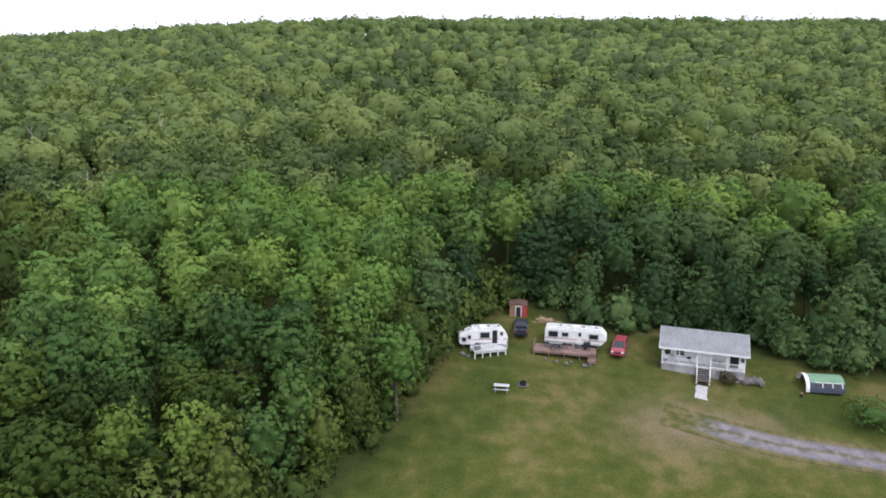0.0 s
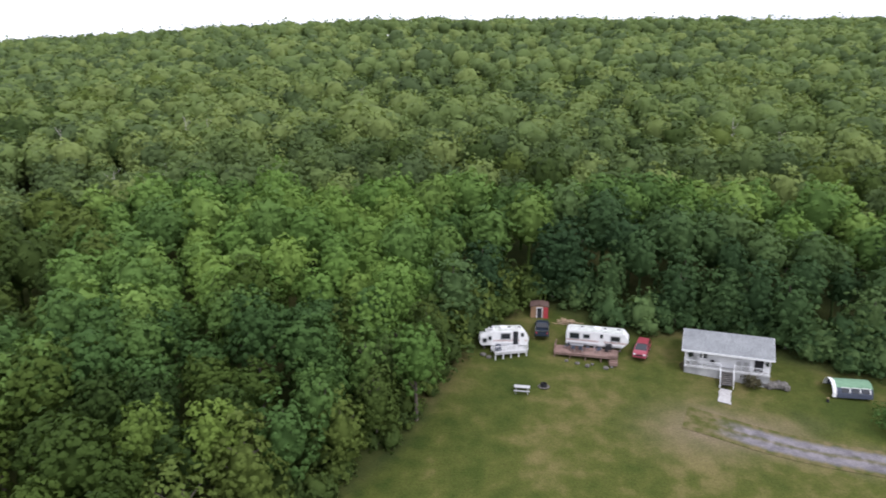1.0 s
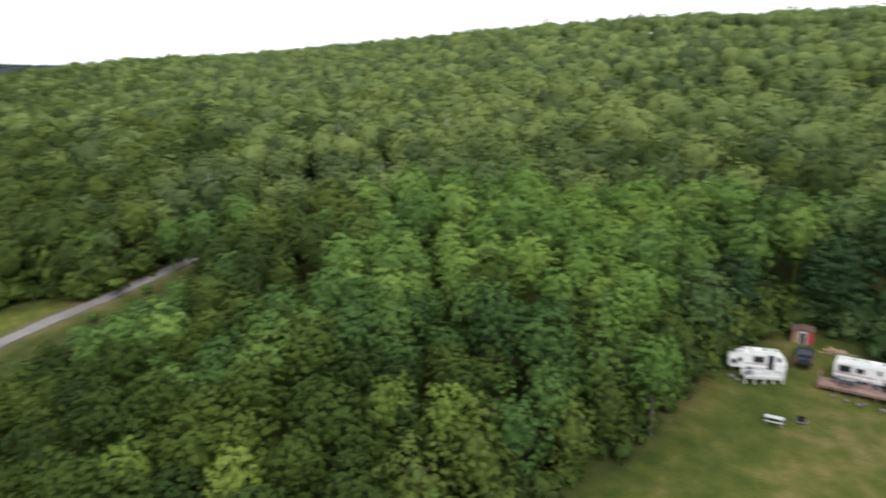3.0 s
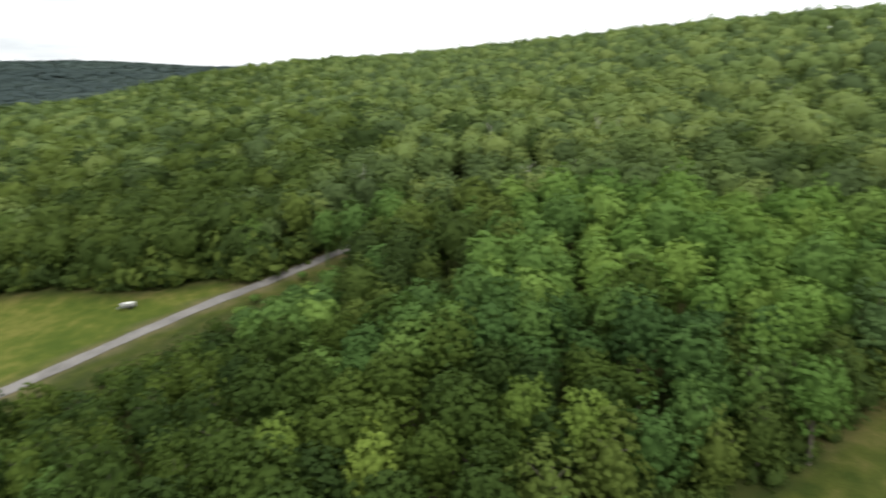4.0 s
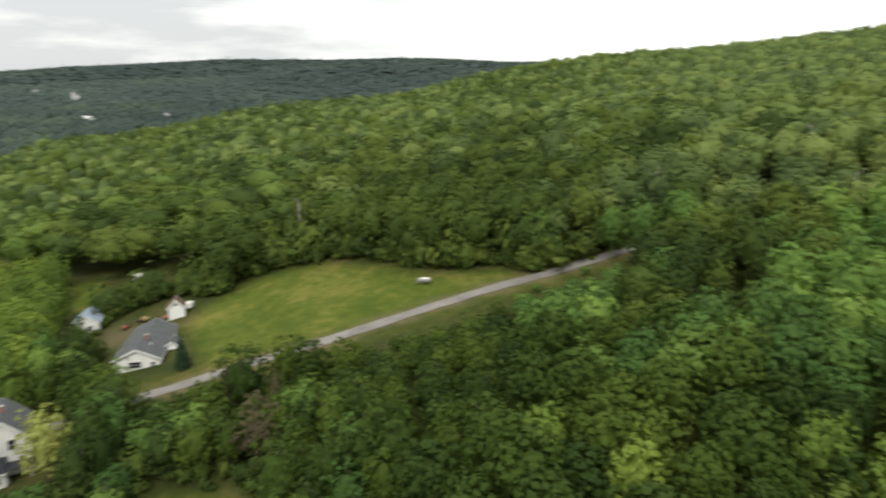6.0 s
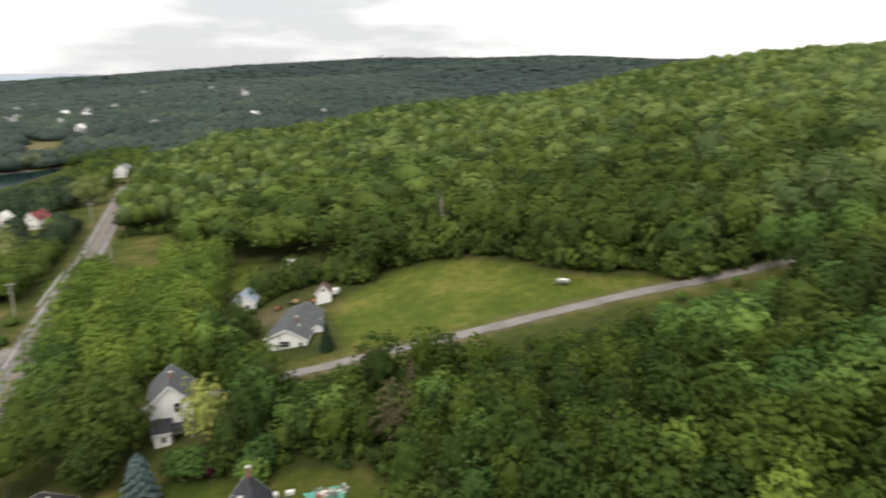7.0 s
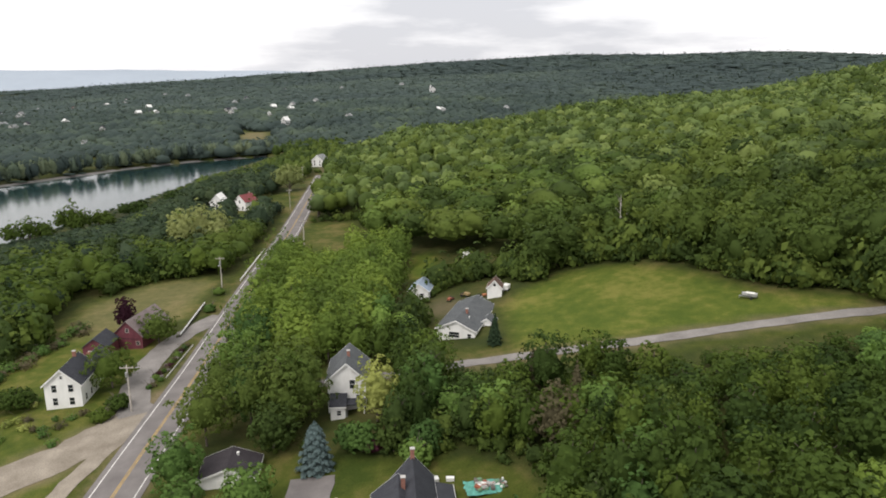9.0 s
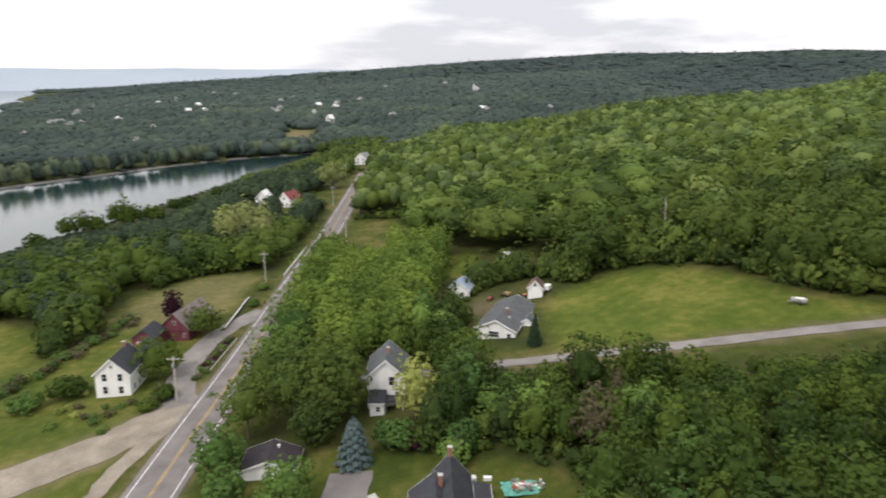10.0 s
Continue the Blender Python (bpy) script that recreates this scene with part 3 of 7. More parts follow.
def scatter(spacing, az0, az1, d0, d1, rng):
    """Jittered places in a ring sector round the middle."""
    n = int(d1 / spacing) + 2
    g = np.arange(-n, n + 1)
    gx, gy = np.meshgrid(g, g)
    x = (gx + 0.5 * (gy % 2)) * spacing + rng.normal(0, spacing * 0.2, gx.shape)
    y = gy * spacing * 0.87 + rng.normal(0, spacing * 0.2, gx.shape)
    x, y = x.ravel(), y.ravel()
    d, az = np.hypot(x, y), np.degrees(np.arctan2(-x, y))
    k = (d >= d0) & (d < d1) & (az > az0) & (az < az1)
    return x[k], y[k]


YARDS = [(-119, 9), (-128, 7), (-140, 7), (-150, 11), (-164, 12), (-172, 20), (-170, 30), (-160, 36), (-150, 28), (-122, 22)]
HOUSE_YARD = [(-101, -11), (-123, -13), (-123, 1), (-112, 1.5), (-106, 3), (-99, 3), (-98, -2)]
END_YARD = [(-462, -37), (-500, -52), (-504, -34), (-470, -31)]
SIDE_YARD = [(-325, -43), (-372, -43), (-372, -58), (-325, -56)]
FAR_YARD = [(-318, -55), (-350, -55), (-352, -92), (-318, -80)]
LANE_AZ = (40, 44.8, 49.2, 53.5, 58.6, 66.5, 74, 79, 82, 90)
LANE_EL = (-12, -15.0, -16.4, -17.6, -19.4, -21.4, -22.9, -22.6, -22.9, -22.9)
# Camera azimuths from and to, reach, and drop: trees stay under these sightlines.
SIGHT_WEDGES = ((92.6, 96.3, 250, 13.6), (98.2, 101.2, 795, 4.5), (109.6, 112.2, 612, 6.1), (100.0, 101.8, 330, 10.3), (95.9, 99.0, 372, 9.3), (84.6, 88.2, 160, 19.0), (80.6, 84.9, 192, 15.2), (94.1, 95.6, 486, 7.0), (84.8, 88.0, 190, 16.6))
OPEN_LAND = (CLEARING, FIELD, BACK_FIELD, SOUTH_FIELD, FARM_LAWN, LOWER_FIELD, VERGE_FIELD, HOME_LAWN, YARDS, HOUSE_YARD, FAR_YARD, END_YARD, FAR_FIELD, SIDE_YARD, SHORE_MEADOW)
RNG = np.random.default_rng(11)


# Camera azimuth and elevation that cap the trees before the inlet.
SHORE_AZ = (97, 98.4, 100.2, 103.8, 105.6, 107.7, 110.3, 114.7, 117.4, 119.3, 121.4, 128)
SHORE_EL = (-5.6, -6.0, -6.7, -7.3, -8.4, -9.2, -10.3, -10.8, -11.1, -11.6, -12.0, -13.0)


def wooded(x, y, margin=2.5):
    """Where woods can stand: clear of the open land, the roads, the houses and the water."""
    ok = (near_line(LANE, x, y) > 4.4) & ((np.abs(y - road_y(x)) > 7.0) | (x < -445)) & (terr(x, y) > -6.8)
    for poly in OPEN_LAND:
        ok &= inside(poly, x, y) < -margin
    return ok


def young(x, y):
    """The growth between the camera's side and the lane, kept under the camera's line to it."""
    az = np.degrees(np.arctan2(-x, y))
    return (az > 52) & (az < 92) & (near_line(LANE, x, y) < 60) & (np.hypot(x, y) < 134)


def trees_at(x, y, rng, lo=0.8, hi=1.22):
    """Places with a height: growth before the lane, shore and openings is capped to fit the camera's view."""
    s = rng.uniform(lo, hi, len(x))
    h = (0.45 + 0.55 * s) * rng.uniform(0.86, 1.12, len(x))
    z, d, az = terr(x, y) - 0.2, np.hypot(x, y), np.degrees(np.arctan2(-x, y))
    limit = (EYE_Z + d * np.tan(np.radians(np.interp(az, LANE_AZ, LANE_EL))) - z) / 12.3
    held = (az > 43) & (az < 84) & (near_line(LANE, x, y) < 70) & (d < 134) & (y < 110)
    h = np.where(held, np.clip(np.minimum(h, limit * rng.uniform(0.68, 1.0, len(x))), 0.16, 2), h)
    s = np.where(held, np.minimum(s, h * 1.5 + 0.1), s)
    rim = (EYE_Z + d * np.tan(np.radians(np.interp(az, SHORE_AZ, SHORE_EL))) - z) / 10.6
    by_shore = (az > 97) & (y < -46) & (d > 190) & (d < 600)
    h = np.where(by_shore, np.clip(np.minimum(h, rim * rng.uniform(0.72, 1.02, len(x))), 0.1, 2), h)
    s = np.where(by_shore, np.minimum(s * 1.25, h * 1.9 + 0.35), s)
    for a0, a1, reach, drop in SIGHT_WEDGES:
        low = (az > a0) & (az < a1) & (d < reach) & (d > 0.6 * reach)
        h = np.where(low, np.clip(np.minimum(h, (EYE_Z - d * math.tan(radians(drop)) - z) / 12.3), 0.12, 2), h)
        s = np.where(low, np.minimum(s, h * 1.5 + 0.15), s)
    return np.column_stack([x, y, z, s, h])


def broadleaf_tree(seed, label, group, leaf=None, **shape):
    ob = new("tree")
    tagged(ob, label, "tree", group)
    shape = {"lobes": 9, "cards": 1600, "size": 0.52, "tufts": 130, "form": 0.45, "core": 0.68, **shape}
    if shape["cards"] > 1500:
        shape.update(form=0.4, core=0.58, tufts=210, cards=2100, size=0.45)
    for nm, (v, t), m in (("trunk", trunk(seed, shape.get("height", 12.0)), BARK), ("crown", crown(seed, **shape), leaf or LEAF)):
        fast_mesh(nm, v, t, m).parent = ob
    return ob


def plant(protos, places, rng):
    """Set trees out of a few forms, each turned and scaled on its own."""
    used = set()
    for n, (px, py, pz, s, h) in enumerate(places):
        q = n % len(protos)
        m = pose(px, py, pz, 0, 0, rng.uniform(0, 360))
        ob = copy_thing(protos[q], m) if q in used else protos[q]
        ob.matrix_basis = m @ Matrix.Diagonal((s, s, h, 1))
        used.add(q)


INNER = {"height": 13.0, "radius": 3.4, "low": 0.15, "bumps": 0.36, "belly": 0.62}


def at_edge(x, y):
    """Trees at the rim of the open land keep their leaves down to the ground."""
    return np.maximum(inside(CLEARING, x, y), inside(FIELD, x, y)) > -6.5


def near_wood():
    x, y = scatter(6.2, -38, 101, 42, 142, RNG)
    k = wooded(x, y, 2.0) & ((y > -1) | (x > -60)) & ~((x < -119) & (y < 40) & (x > -130)) & ~young(x, y)
    x, y = x[k], y[k]
    order = np.argsort(np.hypot(x, y))
    places = trees_at(x[order], y[order], RNG, 0.72, 1.38)
    rim = at_edge(places[:, 0], places[:, 1])
    rims, rest = places[rim], places[~rim]
    turn, away = np.degrees(np.arctan2(-rest[:, 0], rest[:, 1])), np.hypot(rest[:, 0], rest[:, 1])
    # Nearer trees take darkened foliage, standing in for shade between the crowns.
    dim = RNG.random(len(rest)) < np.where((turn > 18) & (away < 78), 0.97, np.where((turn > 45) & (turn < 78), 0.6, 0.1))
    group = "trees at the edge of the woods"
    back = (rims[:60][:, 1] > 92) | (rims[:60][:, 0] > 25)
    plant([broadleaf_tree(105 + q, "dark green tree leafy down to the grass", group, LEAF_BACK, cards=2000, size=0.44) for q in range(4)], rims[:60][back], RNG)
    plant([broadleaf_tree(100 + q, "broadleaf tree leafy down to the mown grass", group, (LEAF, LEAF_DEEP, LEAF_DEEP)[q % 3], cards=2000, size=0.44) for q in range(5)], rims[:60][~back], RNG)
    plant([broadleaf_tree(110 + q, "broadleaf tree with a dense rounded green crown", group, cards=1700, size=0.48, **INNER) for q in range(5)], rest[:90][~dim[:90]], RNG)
    plant([broadleaf_tree(115 + q, "broadleaf tree with a dense green crown darkened for shade", group, LEAF_DARK, cards=1700, size=0.48, **INNER) for q in range(5)], rest[:90][dim[:90]], RNG)
    mid = [joined([crown(200 + q, lobes=9, tufts=110, cards=1300, size=0.5, form=0.55, core=0.72, **INNER), trunk(200 + q, limbs=1)]) for q in range(6)]
    more = np.concatenate([rims[60:], rest[90:]])
    behind = np.degrees(np.arctan2(-more[:, 0], more[:, 1])) < 3
    behind &= np.hypot(more[:, 0], more[:, 1]) < 122
    side, away = np.degrees(np.arctan2(-more[:, 0], more[:, 1])), np.hypot(more[:, 0], more[:, 1])
    vivid = (side > 1) & (side < 24) & (away > 74) & (RNG.random(len(more)) < 0.75) & ~behind
    woods("fresh_green_wood", mid, more[vivid], LEAF_BRIGHT, "fresh bright green trees in the wood beside the clearing")
    dusky = (side > 28) & (side < 44) & (away < 152) & (RNG.random(len(more)) < 0.7) & ~vivid
    woods("dusky_wood", mid, more[dusky], LEAF_DEEP, "deep green trees of the wood above the lane")
    woods("woodland", mid, more[~behind & ~vivid & ~dusky], LEAF_WOOD, "dense broadleaf wood round the mown clearing")
    # The gloom behind the cottage is put into the foliage colour.
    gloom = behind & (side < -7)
    woods("cottage_wood", mid, more[behind & ~gloom], LEAF, "dense broadleaf wood behind the trailers")
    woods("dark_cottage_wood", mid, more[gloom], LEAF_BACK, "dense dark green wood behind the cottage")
    x, y = scatter(5.0, 50, 94, 50, 134, RNG)
    k = wooded(x, y, 1.5) & young(x, y) & (y > -1)
    fresh = trees_at(x[k], y[k], RNG, 0.7, 1.15)
    fresh = fresh[fresh[:, 4] > 0.24]
    fresh = fresh[np.argsort(np.hypot(fresh[:, 0], fresh[:, 1]))]
    front, light = fresh[:90], RNG.random(90) < np.interp(np.degrees(np.arctan2(-fresh[:90, 0], fresh[:90, 1])), (62, 66, 70, 76, 80), (0.05, 0.35, 0.15, 0.2, 0.7))
    # Shaded gaps of the thicket are painted by its darkened foliage.
    plant([broadleaf_tree(120 + q, "thicket tree below the lane, foliage darkened for shaded gaps", "young trees below the lane", LEAF_DARK, cards=700, size=0.6) for q in range(6)], front[~light], RNG)
    plant([broadleaf_tree(126 + q, "low mid-green tree in the thicket below the lane", "young trees below the lane", (LEAF, LEAF_DEEP)[q % 2], cards=700, size=0.6) for q in range(4)], front[light], RNG)
    woods("thicket", [crown(220 + q, cards=800, tufts=70, size=0.6, core=0.6) for q in range(5)], fresh[90:], LEAF_DARK, "low thicket below the lane, foliage darkened for shaded gaps")
    for n, (px, py) in enumerate(BRIGHT):
        ob = broadleaf_tree(140 + n, "bright yellow-green tree standing out of the wood", "bright trees in the wood", LEAF_MID if px < -22 else LEAF_BRIGHT, cards=1700, size=0.48, **{**INNER, "low": 0.02})
        ob.matrix_basis = pose(px, py, float(terr(px, py)), 0, 0, n * 77.0) @ Matrix.Diagonal((1.0, 1.0, 1.12 - 0.05 * (n % 3), 1))


BRIGHT = [(-30.9, 60.3), (-24.7, 61.2), (-4.3, 118.5), (-9.2, 88.3), (-11.7, 83.8), (-5.5, 76.8), (-51.2, 44.3), (-40.8, 47.1), (-79.0, 106.0), (51.3, 108.7), (39.6, 124.6), (-56.9, 130.1)]
near_wood()


def broad(places):
    """Crowns are widened to fit the camera's view where the wood comes down to the road."""
    old = np.degrees(np.arctan2(-places[:, 0], places[:, 1])) > 68
    places[:, 3] *= np.where(old, 1.32, 1.0)
    return places


def hill_wood():
    front = [crown(302 + q, height=13.0, radius=4.0, low=0.1, bumps=0.42, belly=0.58, lobes=8, tufts=72, cards=470, size=0.74, core=0.74, form=0.5) for q in range(6)]
    far1 = [crown(300 + q, height=13.0, radius=4.4, low=0.15, bumps=0.4, belly=0.62, lobes=9, tufts=48, cards=210, size=1.0, core=0.84, form=0.5, rise=0.9) for q in range(7)]
    x, y = scatter(6.4, -38, 101, 137, 268, RNG)
    k = wooded(x, y, 2.0) & (y > -12) & ((y > 8) | (x < -235))
    x, y = x[k], y[k]
    k = (np.degrees(np.arctan2(-x, y)) < 68) | (RNG.random(len(x)) < 0.62)
    x, y = x[k], y[k]
    turn, away = np.degrees(np.arctan2(-x, y)), np.hypot(x, y)
    deep = RNG.random(len(x)) < 0.12 + 0.48 * ease((turn - 33) / 14)
    near = away < np.where(turn > 40, 200, 172)
    # Wood lying in shade: its darkness comes from the deep green foliage colour.
    shade = (turn > 50) & (turn < 76) & (away < 185)
    woods("dark_wood", front, trees_at(x[shade], y[shade], RNG, 0.8, 1.3), LEAF_DEEP, "trees above the top of the lane, kept deep green for shade", tone=0.7)
    west = RNG.random(len(x)) < ease((turn - 60) / 14)
    for name, leaf, mix, label in (("hillside_wood", LEAF_HILL, ~deep & ~west, "dense green broadleaf forest climbing the hillside"), ("lower_slope_wood", LEAF_SLOPE, ~deep & west, "broad-crowned green trees coming down to the road"), ("deep_green_wood", LEAF_DEEP, deep, "deep green broadleaf trees above the field")):
        woods(name, front, broad(trees_at(x[mix & near & ~shade], y[mix & near & ~shade], RNG, 0.72, 1.36)), leaf, label, tone=0.8)
        woods("upper_" + name, far1, broad(trees_at(x[mix & ~near], y[mix & ~near], RNG, 0.72, 1.36)), leaf, label, tone=0.8)
    far2 = [crown(320 + q, height=13.0, radius=4.7, low=0.18, bumps=0.38, belly=0.64, lobes=9, tufts=28, cards=56, size=1.4, core=0.92, form=0.7, rise=0.6) for q in range(7)]
    x, y = scatter(7.0, -36, 98, 262.5, 390, RNG)
    k = wooded(x, y, 2.5) & (y > -30)
    x, y = x[k], y[k]
    deep = RNG.random(len(x)) < 0.6 * ease((np.degrees(np.arctan2(-x, y)) - 36) / 14)
    woods("hilltop_wood", far2, trees_at(x[~deep], y[~deep], RNG, 0.78, 1.1), LEAF_HILL, "dense green forest high on the hill")
    woods("deep_hilltop_wood", far2, trees_at(x[deep], y[deep], RNG, 0.78, 1.1), LEAF_DEEP, "deep green trees high on the hill")
    far3 = [crown(310 + q, height=13.0, radius=4.8, low=0.18, belly=0.66, lobes=8, tufts=16, cards=38, size=1.6, core=0.95, fine=False, form=0.8, rise=0.45) for q in range(9)]
    x, y = scatter(7.3, -36, 98, 383, 600, RNG)
    k = wooded(x, y, 2.5) & (y > -30) & (x > -560) & (y < 455)
    x, y = x[k], y[k]
    deep = RNG.random(len(x)) < 0.55 * ease((np.degrees(np.arctan2(-x, y)) - 36) / 14)
    woods("crest_wood", far3, trees_at(x[~deep], y[~deep], RNG, 0.8, 1.08), LEAF_HILL, "dense green forest along the hill crest")
    woods("deep_crest_wood", far3, trees_at(x[deep], y[deep], RNG, 0.8, 1.08), LEAF_DEEP, "deep green trees along the hill crest")


hill_wood()


def shore_wood():
    """Woods between the road, the farm and the inlet."""
    near = [joined([crown(330 + q, height=10, radius=3.7, lobes=8, tufts=36, cards=120, size=1.1, form=0.5, core=0.82), trunk(330 + q, 10, limbs=1)]) for q in range(6)]
    x, y = scatter(6.0, 98, 126, 120, 470, RNG)
    k = wooded(x, y, 2.0) & (y < -46) & ~((x > -174) & (y > -54))
    dark = RNG.random(len(x)) < np.where((y - shore(x)[0] < 34) | (np.hypot(x, y) > 275), 0.95, 0.15)
    near_farm = k & ~dark & (x > -232) & (RNG.random(len(x)) < 0.8)
    woods("farm_wood", near, trees_at(x[near_farm], y[near_farm], RNG, 0.8, 1.35), LEAF_DARK, "dark green trees below the farm")
    dark |= near_farm
    rest = k & ~dark
    woods("shore_wood", near, trees_at(x[rest], y[rest], RNG, 0.6, 1.1), LEAF_DEEP, "mixed green wood along the inlet shore")
    woods("dark_shore_wood", near, trees_at(x[k & dark & ~near_farm], y[k & dark & ~near_farm], RNG, 0.65, 1.2), LEAF_SHORE, "dark green trees along the inlet shore")
    far = [crown(336 + q, height=11, radius=4.4, lobes=6, tufts=14, cards=36, size=1.8, core=0.92, form=0.7, rise=0.55) for q in range(6)]
    x, y = scatter(7.5, 92, 112, 430, 680, RNG)
    k = wooded(x, y, 2.0) & (y < -30) & (y > shore(x)[0])
    woods("road_end_wood", far, trees_at(x[k], y[k], RNG, 0.7, 1.05), LEAF_DEEP, "green wood round the bend of the road")


shore_wood()


def valley_wood():
    p = [crown(340 + q, height=10.5, radius=13.5, lobes=6, tufts=12, cards=18, size=2.6, low=-0.3, core=0.95, fine=False, form=0.9, rise=0.4) for q in range(9)]
    x, y = scatter(14.2, 46, 124, 470, 1250, RNG)
    az, d = np.degrees(np.arctan2(-x, y)), np.hypot(x, y)
    k = (terr(x, y) > -7.2) & (RNG.random(len(x)) < 0.9) & ((az > 79) | (d > 840)) & ((y < shore(x)[1] - 3) | (d > 640)) & (inside(FAR_FIELD, x, y) < 0) & (inside(SHORE_MEADOW, x, y) < 0) & ((y < shore(x)[1]) | (x < -640))
    x, y = x[k], y[k]
    sx = np.arange(-655, -200, 3.4)
    sy = shore(sx)[1] - 1.6 - RNG.uniform(0, 6, len(sx))
    keep = inside(SHORE_MEADOW, sx, sy) < 0
    edge = np.column_stack([sx, sy, np.maximum(terr(sx, sy), -6.6), RNG.uniform(0.6, 1.1, len(sx)), RNG.uniform(1.05, 1.4, len(sx))])[keep]
    bank = [crown(345 + q, height=11.0, radius=5.0, lobes=7, tufts=34, cards=110, size=1.35, low=-0.05, core=0.82, form=0.6, rise=0.8) for q in range(5)]
    woods("bank_wood", bank, edge, LEAF_FAR, "tall trees along the far bank of the inlet, greyed for haze", tone=0.7)
    woods("valley_wood", p, trees_at(x, y, RNG, 0.6, 1.25), LEAF_FAR, "woods on the far side of the valley, greyed for haze", soft=True, tone=0.4)
    p = [crown(350 + q, height=10, radius=24, lobes=5, tufts=8, cards=8, size=4.0, low=-0.1, core=1.05, fine=False, form=0.9, rise=0.3) for q in range(8)]
    x, y = scatter(23.5, 72, 122, 1250, 1900, RNG)
    k = terr(x, y) > -6.0
    woods("slope_wood", p, trees_at(x[k], y[k], RNG, 0.85, 1.12), LEAF_DISTANT, "woods on the far valley slope, tinted blue for haze", soft=True, tone=0.4)
    p = [crown(360 + q, height=9, radius=32, lobes=4, tufts=5, cards=5, size=5.5, low=-0.2, core=1.05, fine=False, form=0.9, rise=0.2) for q in range(6)]
    x, y = scatter(39.0, 46, 126, 1900, 2750, RNG)
    x0, y0 = scatter(27.0, 46, 72, 1250, 1900, RNG)
    x, y = np.append(x, x0), np.append(y, y0)
    bank = terr(x, y)
    k = (bank > -6.0) & (np.degrees(np.arctan2(-x, y)) < 117.5)
    x2, y2 = scatter(36.0, 100, 118, 3000, 3920, RNG)
    k2 = terr(x2, y2) > -5.3
    x, y = np.append(x[k], x2[k2]), np.append(y[k], y2[k2])
    k = np.ones(len(x), bool)
    woods("distant_wood", p, trees_at(x[k], y[k], RNG, 0.8, 1.3), LEAF_DISTANT, "woods on the distant hills, tinted blue for haze", soft=True, tone=0.3)


valley_wood()


def roadside_trees():
    """Tall trees between the road and the houses."""
    rng = np.random.default_rng(23)
    protos = [broadleaf_tree(400 + q, "tall leafy roadside tree with a broad uneven crown", "trees along the road", LEAF_MID, radius=4.6, height=12.5, cards=1600) for q in range(5)]
    shady = [broadleaf_tree(410 + q, "tall dark leafy tree with a broad uneven crown", "trees along the road", (LEAF_DEEP, LEAF)[q % 2], radius=4.6, height=12.5, cards=1600) for q in range(4)]
    x, y = scatter(6.2, 88, 101.5, 96, 250, rng)
    k = (inside(ROADSIDE, x, y) > 0) & wooded(x, y, 1.0) & (near_line(LANE, x, y) > 3.6)
    places = trees_at(x[k], y[k], rng, 0.8, 1.15)
    plant(protos, places[places[:, 0] < -128], rng)
    plant(shady, places[places[:, 0] >= -128], rng)


ROADSIDE = [(-97, -31.5), (-214, -31.5), (-214, -2), (-205, 16), (-178, 6), (-150, 2), (-128, -6), (-110, -14), (-99, -22)]
roadside_trees()


LANE_TOP = [(-104.5, 86), (-101, 100), (-98, 112), (-94.5, 112), (-97.5, 100), (-100.5, 88)]


